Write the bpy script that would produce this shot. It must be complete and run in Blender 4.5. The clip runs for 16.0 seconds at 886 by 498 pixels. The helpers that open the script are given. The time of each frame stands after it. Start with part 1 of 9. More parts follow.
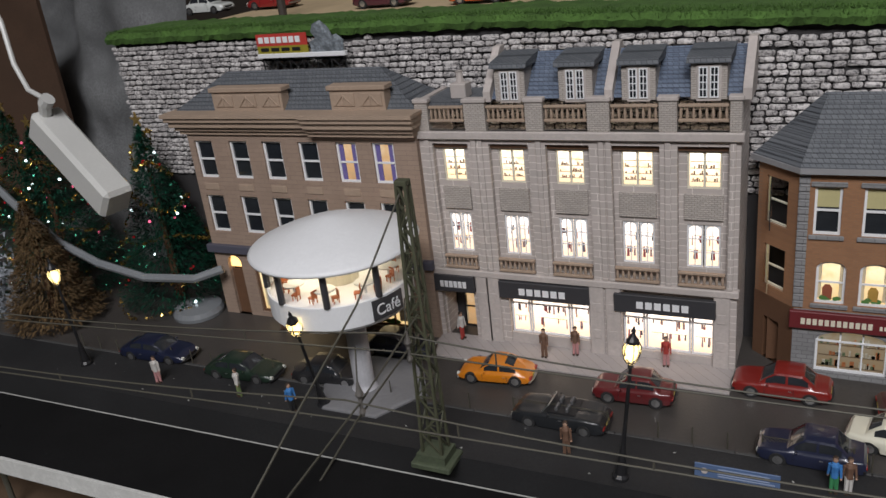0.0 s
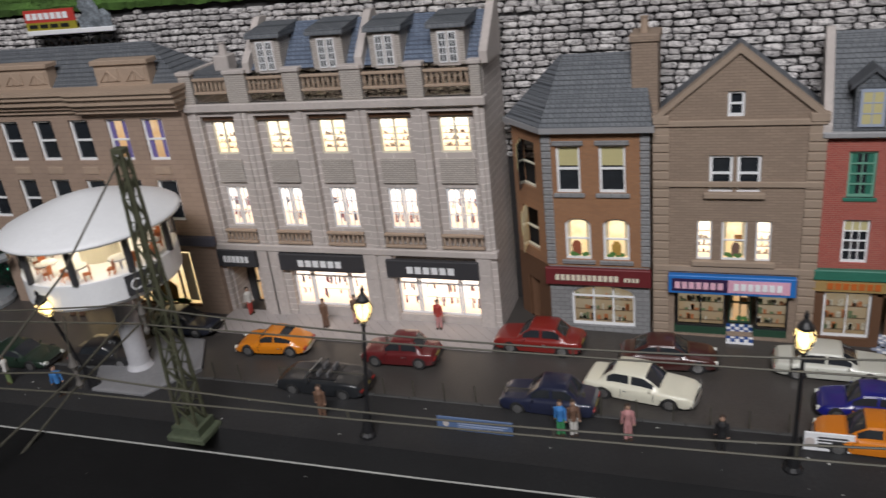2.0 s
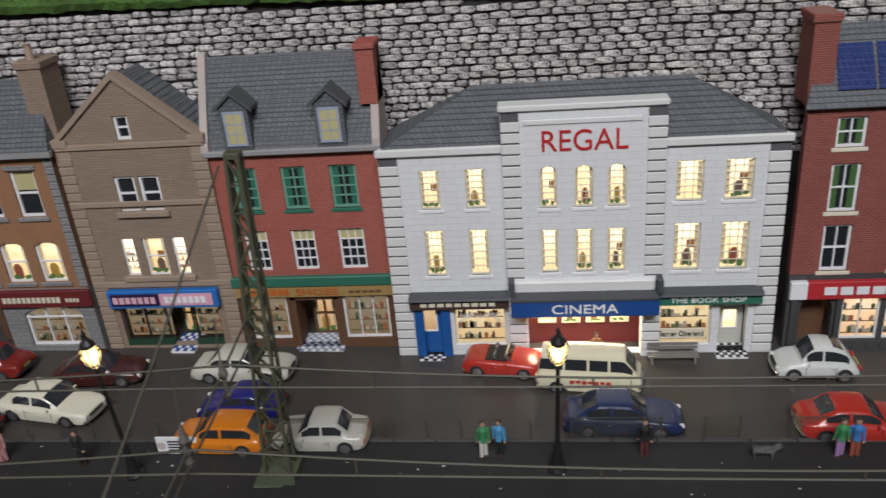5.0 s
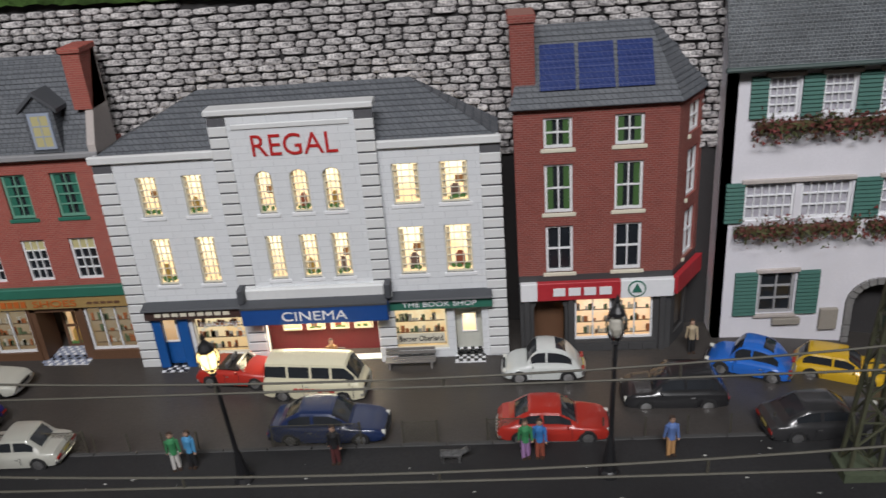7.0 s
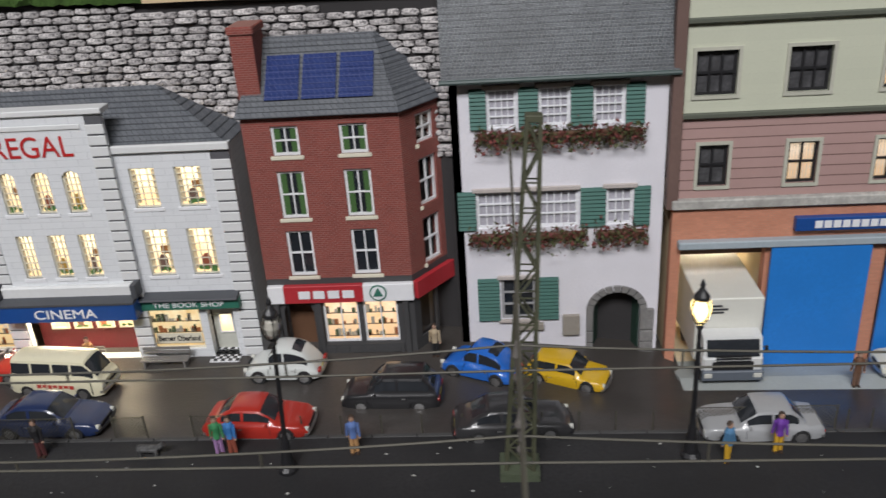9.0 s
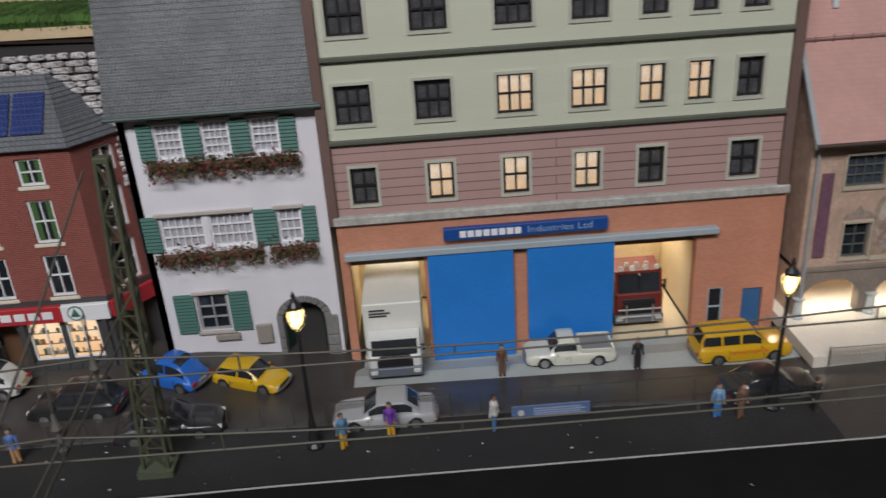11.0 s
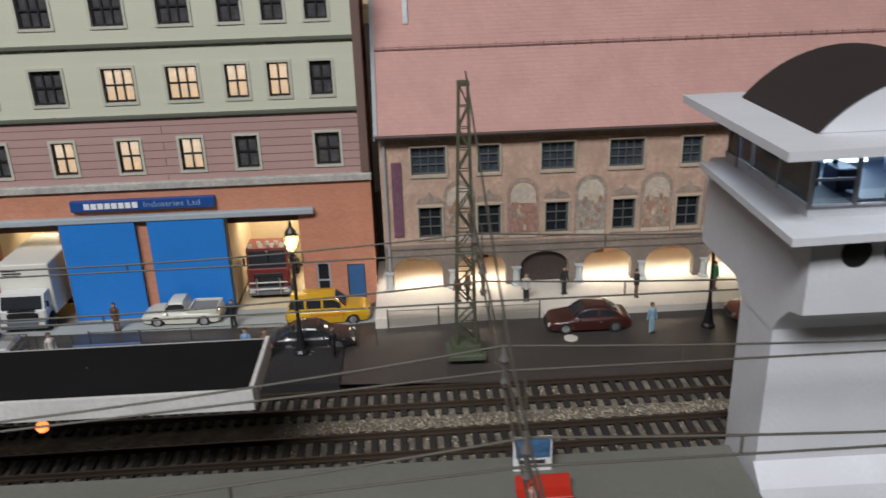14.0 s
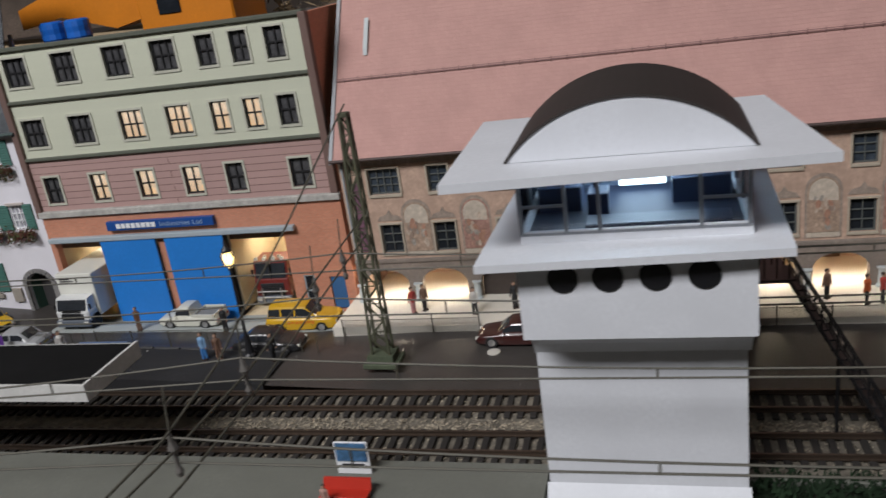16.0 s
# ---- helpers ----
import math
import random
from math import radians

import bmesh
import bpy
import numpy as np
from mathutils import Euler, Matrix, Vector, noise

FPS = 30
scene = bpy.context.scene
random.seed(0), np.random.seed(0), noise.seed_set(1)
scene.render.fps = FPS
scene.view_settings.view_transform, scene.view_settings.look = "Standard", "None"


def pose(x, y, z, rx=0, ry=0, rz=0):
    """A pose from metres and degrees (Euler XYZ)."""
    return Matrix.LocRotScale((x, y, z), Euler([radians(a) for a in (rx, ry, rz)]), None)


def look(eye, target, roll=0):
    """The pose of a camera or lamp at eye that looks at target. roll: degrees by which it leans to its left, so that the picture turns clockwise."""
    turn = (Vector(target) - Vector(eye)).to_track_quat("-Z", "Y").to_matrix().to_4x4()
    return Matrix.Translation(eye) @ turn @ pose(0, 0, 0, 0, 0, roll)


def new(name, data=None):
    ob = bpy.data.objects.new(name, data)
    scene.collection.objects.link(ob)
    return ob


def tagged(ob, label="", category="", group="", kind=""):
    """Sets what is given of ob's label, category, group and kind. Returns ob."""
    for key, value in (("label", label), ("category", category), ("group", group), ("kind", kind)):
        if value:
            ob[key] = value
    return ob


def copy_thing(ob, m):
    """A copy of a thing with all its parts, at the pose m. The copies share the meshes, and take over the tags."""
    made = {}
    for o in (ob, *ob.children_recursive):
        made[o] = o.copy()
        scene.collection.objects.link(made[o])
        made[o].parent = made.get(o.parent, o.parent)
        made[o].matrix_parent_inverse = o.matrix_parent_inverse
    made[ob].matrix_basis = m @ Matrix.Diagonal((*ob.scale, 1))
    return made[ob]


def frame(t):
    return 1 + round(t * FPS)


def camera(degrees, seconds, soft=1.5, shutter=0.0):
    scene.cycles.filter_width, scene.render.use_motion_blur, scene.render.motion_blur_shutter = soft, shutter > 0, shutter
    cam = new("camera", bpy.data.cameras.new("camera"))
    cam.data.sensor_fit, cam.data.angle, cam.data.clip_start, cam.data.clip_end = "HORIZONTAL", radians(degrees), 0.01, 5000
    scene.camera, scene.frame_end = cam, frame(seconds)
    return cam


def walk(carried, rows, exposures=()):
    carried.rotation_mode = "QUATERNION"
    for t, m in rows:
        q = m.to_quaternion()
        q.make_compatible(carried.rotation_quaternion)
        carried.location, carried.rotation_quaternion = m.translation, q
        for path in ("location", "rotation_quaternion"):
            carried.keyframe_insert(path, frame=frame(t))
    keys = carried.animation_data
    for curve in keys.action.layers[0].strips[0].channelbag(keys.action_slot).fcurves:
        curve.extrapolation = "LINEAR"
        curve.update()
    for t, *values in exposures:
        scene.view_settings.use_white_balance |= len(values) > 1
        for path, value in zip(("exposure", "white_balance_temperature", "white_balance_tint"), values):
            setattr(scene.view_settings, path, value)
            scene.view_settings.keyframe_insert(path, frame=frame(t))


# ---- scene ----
cam = camera(56.9, 16.0, shutter=0.4)
PATH = [
    (0, (0.013, -0.012, 0.263), (-0.83, 1.636, -0.495), -6.8),
    (0.5, (0.02, -0.01, 0.261), (-0.808, 1.64, -0.51), -7.0),
    (1, (0.038, -0.007, 0.249), (-0.708, 1.674, -0.539), -5.7),
    (1.5, (0.061, 0.001, 0.245), (-0.627, 1.703, -0.548), -6.0),
    (2, (0.094, 0.01, 0.243), (-0.554, 1.725, -0.556), -6.7),
    (2.5, (0.135, 0.017, 0.239), (-0.45, 1.762, -0.544), -7.8),
    (3, (0.178, 0.024, 0.243), (-0.32, 1.782, -0.57), -7.8),
    (3.5, (0.213, 0.023, 0.246), (-0.191, 1.81, -0.559), -6.8),
    (4, (0.255, 0.029, 0.243), (-0.096, 1.813, -0.591), -6.4),
    (4.5, (0.284, 0.036, 0.245), (-0.001, 1.82, -0.614), -5.7),
    (5, (0.311, 0.041, 0.242), (0.072, 1.834, -0.61), -4.9),
    (5.2, (0.321, 0.042, 0.24), (0.1, 1.838, -0.613), -4.8),
    (7.3, (0.447, 0.057, 0.228), (0.306, 1.87, -0.606), -4.6),
    (7.5, (0.46, 0.059, 0.23), (0.295, 1.86, -0.624), -4.8),
    (8, (0.495, 0.05, 0.223), (0.287, 1.86, -0.602), -4.8),
    (8.2, (0.508, 0.049, 0.222), (0.331, 1.862, -0.604), -4.0),
    (10.3, (0.655, 0.03, 0.239), (0.567, 1.853, -0.579), -4.5),
    (10.5, (0.67, 0.023, 0.241), (0.614, 1.844, -0.585), -4.3),
    (11, (0.695, 0.01, 0.241), (0.731, 1.83, -0.587), -3.9),
    (11.5, (0.724, -0.005, 0.231), (0.857, 1.809, -0.601), -3.1),
    (12, (0.756, -0.021, 0.235), (0.994, 1.774, -0.616), -1.4),
    (12.5, (0.79, -0.044, 0.252), (1.014, 1.763, -0.576), -0.1),
    (13, (0.83, -0.068, 0.258), (1.003, 1.764, -0.526), -0.5),
    (13.5, (0.876, -0.083, 0.242), (0.967, 1.775, -0.493), -1.9),
    (14, (0.923, -0.084, 0.22), (0.995, 1.776, -0.512), -1.9),
    (14.5, (0.968, -0.089, 0.213), (0.98, 1.78, -0.499), -3.5),
    (15, (1.015, -0.098, 0.212), (0.947, 1.746, -0.558), -3.4),
    (15.3, (1.048, -0.105, 0.216), (0.73, 1.743, -0.479), -5.5),
    (15.5, (1.072, -0.102, 0.219), (0.594, 1.711, -0.477), -6.5),
    (16, (1.116, -0.092, 0.223), (0.6, 1.717, -0.455), -8.2),
]
walk(cam, [(t, look(eye, target, roll)) for t, eye, target, roll in PATH],
     exposures=[(0, -0.15), (1, -0.12), (1.5, -0.08), (2.5, 0.1), (3.5, 0.27), (4, 0.17), (5, -0.12), (7.5, -0.02), (8, 0.12), (10.5, -0.16), (11, -0.2), (12.5, 0.0), (13, -0.02), (14.5, 0.06), (15, 0.04), (15.5, 0.12), (16, 0.0)])

# ---- world and lamps ----
world = bpy.data.worlds.new("room_dusk")
scene.world = world
world.use_nodes = True
world.node_tree.nodes["Background"].inputs[0].default_value = (0.9, 0.85, 0.8, 1)
world.node_tree.nodes["Background"].inputs[1].default_value = 0.008


def area_lamp(name, eye, target, sx, sy, watts, colour):
    data = bpy.data.lights.new(name, "AREA")
    data.shape, data.size, data.size_y, data.energy, data.color = "RECTANGLE", sx, sy, watts, colour
    ob = new(name, data)
    ob.matrix_world = look(eye, target)
    return ob


area_lamp("ceiling_tube_light", (0.14, -1.15, 1.65), (0.2, 0.4, 0.05), 1.0, 0.4, 27.5, (0.985, 0.965, 0.985))
area_lamp("ceiling_tube_light", (0.64, -1.15, 1.65), (0.8, 0.4, 0.05), 1.0, 0.4, 24, (0.97, 0.965, 0.985))
area_lamp("arcade_strip_light", (1.12, 0.429, 0.019), (1.12, 0.400, -0.012), 0.44, 0.010, 0.27, (1, 0.86, 0.66))
area_lamp("garage_light", (0.672, 0.470, 0.052), (0.672, 0.455, 0), 0.03, 0.04, 0.045, (1, 0.88, 0.68))
area_lamp("garage_light", (0.825, 0.470, 0.052), (0.825, 0.455, 0), 0.03, 0.04, 0.085, (1, 0.88, 0.68))
area_lamp("foyer_light", (0.331, 0.427, 0.0225), (0.331, 0.415, -0.02), 0.05, 0.008, 0.035, (1, 0.84, 0.58))
area_lamp("cafe_light", (-0.243, 0.346, 0.093), (-0.243, 0.346, 0), 0.05, 0.05, 0.03, (1, 0.84, 0.6))
area_lamp("cabin_light", (1.106, 0.235, 0.1415), (1.106, 0.235, 0), 0.05, 0.03, 0.030, (0.58, 0.80, 1))

# ---- materials ----
MM = 0.001
MATS = {}


def nodes_of(name):
    m = bpy.data.materials.new(name)
    m.use_nodes = True
    nt = m.node_tree
    return m, nt, nt.nodes["Principled BSDF"]


def add(nt, kind, **values):
    n = nt.nodes.new(kind)
    for key, v in values.items():
        n.inputs[key].default_value = v
    return n


def mix_colour(nt, fac, a, b):
    n = nt.nodes.new("ShaderNodeMix")
    n.data_type = "RGBA"
    for sock, v in ((n.inputs[0], fac), (n.inputs[6], a), (n.inputs[7], b)):
        if isinstance(v, bpy.types.NodeSocket):
            nt.links.new(v, sock)
        elif isinstance(v, (int, float)):
            sock.default_value = v
        else:
            sock.default_value = (*v[:3], 1)
    return n.outputs[2]


def ramp(nt, src, a, b):
    n = nt.nodes.new("ShaderNodeMapRange")
    n.inputs[1].default_value, n.inputs[2].default_value = a, b
    nt.links.new(src, n.inputs[0])
    return n.outputs[0]


def coords_mm(nt):
    """Object coordinates in millimetres."""
    t = nt.nodes.new("ShaderNodeTexCoord")
    m = nt.nodes.new("ShaderNodeVectorMath")
    m.operation = "SCALE"
    m.inputs[3].default_value = 1000
    nt.links.new(t.outputs["Object"], m.inputs[0])
    return m.outputs[0]


def noise_of(nt, vec, scale, detail=4.0, rough=0.6):
    n = add(nt, "ShaderNodeTexNoise", Scale=scale, Detail=detail, Roughness=rough)
    nt.links.new(vec, n.inputs["Vector"])
    return n.outputs["Fac"]


def bump(nt, bsdf, height, strength, dist=0.0003):
    b = add(nt, "ShaderNodeBump", Strength=strength, Distance=dist)
    nt.links.new(height, b.inputs["Height"])
    nt.links.new(b.outputs[0], bsdf.inputs["Normal"])


def tone(c, f):
    return tuple(min(1, v * f) for v in c)


def paint(name, c, rough=0.6, metal=0.0, vary=0.14, grain=0.5, stain=0.035, relief=0.25, coat=0.0, shine=0.5):
    """Painted or plain surface with stains and fine grain."""
    if name in MATS:
        return MATS[name]
    m, nt, b = nodes_of(name)
    v = coords_mm(nt)
    big, fine = noise_of(nt, v, stain, 5), noise_of(nt, v, grain, 3)
    col = mix_colour(nt, ramp(nt, big, 0.3, 0.7), tone(c, 1 - vary), tone(c, 1 + vary * 0.6))
    col = mix_colour(nt, ramp(nt, fine, 0.35, 0.75), col, tone(c, 1 - vary * 0.8))
    nt.links.new(col, b.inputs["Base Color"])
    b.inputs["Roughness"].default_value, b.inputs["Metallic"].default_value = rough, metal
    b.inputs["Coat Weight"].default_value = coat
    b.inputs["Specular IOR Level"].default_value = shine
    if relief:
        bump(nt, b, fine, relief)
    MATS[name] = m
    return m


def masonry(name, c1, c2, mortar, w, h, gap=0.12, rough=0.85, relief=0.5, squash=0.0, worn=0.25):
    """Coursed bricks, blocks or slates; w and h in millimetres."""
    if name in MATS:
        return MATS[name]
    m, nt, b = nodes_of(name)
    v = coords_mm(nt)
    sep = nt.nodes.new("ShaderNodeSeparateXYZ")
    nt.links.new(v, sep.inputs[0])
    com = nt.nodes.new("ShaderNodeCombineXYZ")
    ad = nt.nodes.new("ShaderNodeMath")
    nt.links.new(sep.outputs[0], ad.inputs[0])
    nt.links.new(sep.outputs[1], ad.inputs[1])
    nt.links.new(ad.outputs[0], com.inputs[0])
    nt.links.new(sep.outputs[2], com.inputs[1])
    t = nt.nodes.new("ShaderNodeTexBrick")
    nt.links.new(com.outputs[0], t.inputs["Vector"])
    t.inputs["Scale"].default_value = 1
    t.inputs["Brick Width"].default_value, t.inputs["Row Height"].default_value = w, h
    t.inputs["Mortar Size"].default_value = gap
    t.inputs["Color1"].default_value, t.inputs["Color2"].default_value = (*c1, 1), (*c2, 1)
    t.inputs["Mortar"].default_value = (*mortar, 1)
    big, fine = noise_of(nt, v, 0.045, 5), noise_of(nt, v, 0.9, 3)
    k = nt.nodes.new("ShaderNodeMath")
    k.operation = "MULTIPLY"
    k.inputs[1].default_value = worn
    nt.links.new(ramp(nt, big, 0.4, 0.75), k.inputs[0])
    col = mix_colour(nt, k.outputs[0], t.outputs["Color"], tone(c2, 0.7))
    k2 = nt.nodes.new("ShaderNodeMath")
    k2.operation = "MULTIPLY"
    k2.inputs[1].default_value = 0.25
    nt.links.new(ramp(nt, fine, 0.4, 0.8), k2.inputs[0])
    col = mix_colour(nt, k2.outputs[0], col, tone(c1, 0.75))
    nt.links.new(col, b.inputs["Base Color"])
    b.inputs["Roughness"].default_value = rough
    inv = nt.nodes.new("ShaderNodeMath")
    inv.operation = "SUBTRACT"
    inv.inputs[0].default_value = 1
    nt.links.new(t.outputs["Fac"], inv.inputs[1])
    bump(nt, b, inv.outputs[0], relief)
    MATS[name] = m
    return m


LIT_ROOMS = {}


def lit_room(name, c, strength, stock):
    """Glowing pane behind a window in place of a lit room: lamp falloff painted in, with soft uneven patches."""
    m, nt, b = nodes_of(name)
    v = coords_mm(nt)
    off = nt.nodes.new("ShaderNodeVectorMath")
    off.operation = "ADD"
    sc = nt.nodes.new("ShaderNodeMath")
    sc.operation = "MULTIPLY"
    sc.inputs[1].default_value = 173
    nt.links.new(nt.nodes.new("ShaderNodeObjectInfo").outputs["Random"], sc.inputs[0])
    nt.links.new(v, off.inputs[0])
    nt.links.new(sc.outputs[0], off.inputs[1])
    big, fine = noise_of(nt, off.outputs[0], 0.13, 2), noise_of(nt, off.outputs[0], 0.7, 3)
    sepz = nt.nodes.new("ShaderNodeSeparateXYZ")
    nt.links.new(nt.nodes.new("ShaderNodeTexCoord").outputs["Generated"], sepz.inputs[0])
    # Brightens upward: a room lamp's falloff is painted into the emission colour.
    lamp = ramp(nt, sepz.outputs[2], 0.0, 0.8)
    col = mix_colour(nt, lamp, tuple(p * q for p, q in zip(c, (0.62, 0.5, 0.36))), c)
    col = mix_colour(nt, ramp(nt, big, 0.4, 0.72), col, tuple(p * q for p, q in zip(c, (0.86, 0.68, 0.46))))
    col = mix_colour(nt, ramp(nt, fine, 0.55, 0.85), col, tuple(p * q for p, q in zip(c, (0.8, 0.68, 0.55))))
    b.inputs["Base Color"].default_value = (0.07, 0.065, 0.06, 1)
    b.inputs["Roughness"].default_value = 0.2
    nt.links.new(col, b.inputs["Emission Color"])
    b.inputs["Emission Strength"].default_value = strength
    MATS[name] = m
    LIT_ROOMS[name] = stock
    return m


def glow(name, c, strength):
    if name in MATS:
        return MATS[name]
    m, nt, b = nodes_of(name)
    b.inputs["Emission Color"].default_value = (*c, 1)
    b.inputs["Emission Strength"].default_value = strength
    b.inputs["Base Color"].default_value = (*c, 1)
    MATS[name] = m
    return m


def clear_glass(name="clear_glass"):
    if name in MATS:
        return MATS[name]
    m, nt, b = nodes_of(name)
    out = nt.nodes["Material Output"]
    tr, gl = nt.nodes.new("ShaderNodeBsdfTransparent"), nt.nodes.new("ShaderNodeBsdfGlossy")
    gl.inputs["Roughness"].default_value = 0.05
    fr = add(nt, "ShaderNodeFresnel", IOR=1.4)
    mx = nt.nodes.new("ShaderNodeMixShader")
    nt.links.new(fr.outputs[0], mx.inputs[0])
    nt.links.new(tr.outputs[0], mx.inputs[1])
    nt.links.new(gl.outputs[0], mx.inputs[2])
    nt.links.new(mx.outputs[0], out.inputs[0])
    MATS[name] = m
    return m


WHITE = paint("white_paint", (0.80, 0.81, 0.83), 0.45, vary=0.07)
CREAM = paint("cream_paint", (0.72, 0.68, 0.55), 0.5, vary=0.08)
BLACK = paint("black_paint", (0.018, 0.018, 0.02), 0.4)
DARKGLASS = paint("dark_window_glass", (0.02, 0.024, 0.03), 0.12, vary=0.4, relief=0, stain=0.12)
# Panes that glow themselves, standing in for lit rooms and displays.
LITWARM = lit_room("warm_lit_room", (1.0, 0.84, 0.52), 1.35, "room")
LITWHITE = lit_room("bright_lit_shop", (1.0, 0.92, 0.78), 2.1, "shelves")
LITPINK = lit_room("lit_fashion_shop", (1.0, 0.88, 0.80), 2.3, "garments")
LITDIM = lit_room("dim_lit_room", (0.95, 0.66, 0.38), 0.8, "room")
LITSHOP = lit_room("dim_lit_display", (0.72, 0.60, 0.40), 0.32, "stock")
NETCURTAIN = paint("net_curtain", (0.42, 0.41, 0.46), 0.8, vary=0.3, stain=0.2)
STONE = masonry("grey_ashlar", (0.50, 0.445, 0.42), (0.44, 0.395, 0.37), (0.72, 0.67, 0.63), 16, 4.4, 0.24, worn=0.3)
STONEBRICK = masonry("small_grey_brick", (0.50, 0.45, 0.41), (0.40, 0.365, 0.335), (0.26, 0.235, 0.215), 3.0, 1.2, 0.18)
STONEDRESS = paint("grey_dressed_stone", (0.50, 0.45, 0.425), 0.85, vary=0.2)
BROWN = masonry("brown_sandstone", (0.345, 0.252, 0.195), (0.305, 0.222, 0.172), (0.21, 0.15, 0.115), 9, 3.1, 0.1, worn=0.35, relief=0.3)
BROWNDRESS = paint("brown_dressed_stone", (0.38, 0.285, 0.215), 0.8, vary=0.15)
ORANGEBRICK = masonry("orange_brown_brick", (0.34, 0.17, 0.085), (0.29, 0.145, 0.075), (0.26, 0.16, 0.1), 2.8, 0.95, 0.1)
GREYSTONE = masonry("grey_stone_blocks", (0.26, 0.26, 0.265), (0.21, 0.21, 0.215), (0.14, 0.14, 0.145), 5.5, 2.6, 0.2)
TANSTONE = masonry("tan_coursed_stone", (0.30, 0.225, 0.17), (0.255, 0.19, 0.145), (0.19, 0.145, 0.11), 5, 1.5, 0.13)
TANDRESS = paint("tan_dressed_stone", (0.33, 0.255, 0.195), 0.8, vary=0.15)
REDBRICK = masonry("red_brick", (0.39, 0.092, 0.068), (0.31, 0.07, 0.055), (0.36, 0.18, 0.145), 2.8, 1.1, 0.13)
DARKREDBRICK = masonry("dark_red_brick", (0.27, 0.062, 0.048), (0.20, 0.044, 0.036), (0.30, 0.15, 0.125), 2.8, 1.1, 0.14)
MKBRICK = masonry("weathered_orange_brick", (0.62, 0.265, 0.165), (0.53, 0.22, 0.135), (0.46, 0.26, 0.18), 3.0, 1.05, 0.1, worn=0.45)
WHITEBLOCK = masonry("white_painted_blocks", (0.73, 0.75, 0.77), (0.70, 0.72, 0.74), (0.57, 0.59, 0.61), 11, 3.6, 0.14, rough=0.6, relief=0.3, worn=0.08)
RENDER = paint("white_render", (0.74, 0.73, 0.78), 0.8, vary=0.08, grain=0.9)
SLATE = masonry("grey_slates", (0.14, 0.15, 0.165), (0.105, 0.115, 0.13), (0.05, 0.055, 0.065), 3.0, 2.2, 0.2, rough=0.7, relief=0.7)
BLUESLATE = masonry("blue_slates", (0.15, 0.19, 0.26), (0.1, 0.13, 0.19), (0.06, 0.07, 0.1), 3.0, 2.0, 0.2, rough=0.65, relief=0.7)
PALEGREEN = masonry("pale_green_boards", (0.56, 0.58, 0.46), (0.54, 0.56, 0.445), (0.5, 0.52, 0.41), 400, 5, 0.05, rough=0.7, relief=0.1, worn=0.12)
MAUVE = masonry("mauve_boards", (0.42, 0.275, 0.255), (0.40, 0.26, 0.24), (0.16, 0.09, 0.08), 400, 5.2, 0.28, rough=0.75, worn=0.25)
CONCRETE = paint("stained_concrete", (0.46, 0.45, 0.42), 0.9, vary=0.4, stain=0.12, relief=0.5)
APRON = paint("pale_concrete_apron", (0.36, 0.39, 0.38), 0.85, vary=0.12)
DOORBLUE = paint("blue_door_paint", (0.02, 0.2, 0.62), 0.45, vary=0.12)
SIGNBLUE = paint("blue_sign", (0.012, 0.07, 0.28), 0.4)
GREENPAINT = paint("green_paint", (0.03, 0.16, 0.11), 0.5)
MAROON = paint("maroon_paint", (0.14, 0.018, 0.022), 0.5)
BROWNWOOD = paint("brown_wood", (0.13, 0.065, 0.035), 0.6)
TANSIGN = paint("tan_sign", (0.36, 0.24, 0.09), 0.55)
CHARCOAL = paint("charcoal_fascia", (0.045, 0.045, 0.05), 0.5)
ROADM = paint("dark_asphalt", (0.068, 0.0615, 0.0575), 0.38, vary=0.3, grain=0.7, stain=0.012, relief=0.4, shine=0.3)
PAVEM = paint("dark_pavement", (0.031, 0.031, 0.0325), 0.65, vary=0.3, grain=0.6, stain=0.02, relief=0.4, shine=0.2)
PAVEPINK = masonry("pale_paving", (0.40, 0.36, 0.35), (0.36, 0.33, 0.32), (0.24, 0.22, 0.21), 8, 60, 0.2, worn=0.2, relief=0.2)
KERB = paint("kerb_stone", (0.065, 0.065, 0.065), 0.8, vary=0.2)
ROOFFELT = paint("black_roof_felt", (0.009, 0.009, 0.0095), 0.85, vary=0.3, grain=0.8, relief=0.3, shine=0.12)
WIREM = paint("weathered_wire", (0.085, 0.08, 0.062), 0.6, 0.1)
MASTM = paint("olive_mast_paint", (0.082, 0.086, 0.052), 0.6, vary=0.25)
BALLAST = paint("stone_ballast", (0.20, 0.178, 0.142), 0.95, vary=0.6, grain=0.55, stain=0.08, relief=1.0)
SLEEPERM = paint("sleeper_wood", (0.026, 0.023, 0.021), 0.8, vary=0.3)
RAILM = paint("rusty_rail", (0.12, 0.09, 0.07), 0.45, 0.7)
PLATFORMM = paint("grey_green_platform", (0.15, 0.155, 0.133), 0.8, vary=0.15)
CARDBOARD = paint("brown_card", (0.065, 0.034, 0.019), 0.8, vary=0.2)
ROCKM = paint("grey_rock_sheet", (0.20, 0.205, 0.21), 0.4, vary=0.5, stain=0.02, relief=0.8)

# ---- building helpers, all in millimetres ----
ORIGIN = {}


def thing(name, x, y, z, label, category, group="", kind=""):
    ob = new(name)
    ob.empty_display_size = 0.01
    ob.location = (x * MM, y * MM, z * MM)
    ORIGIN[ob.name] = Vector((x, y, z))
    return tagged(ob, label, category, group, kind)


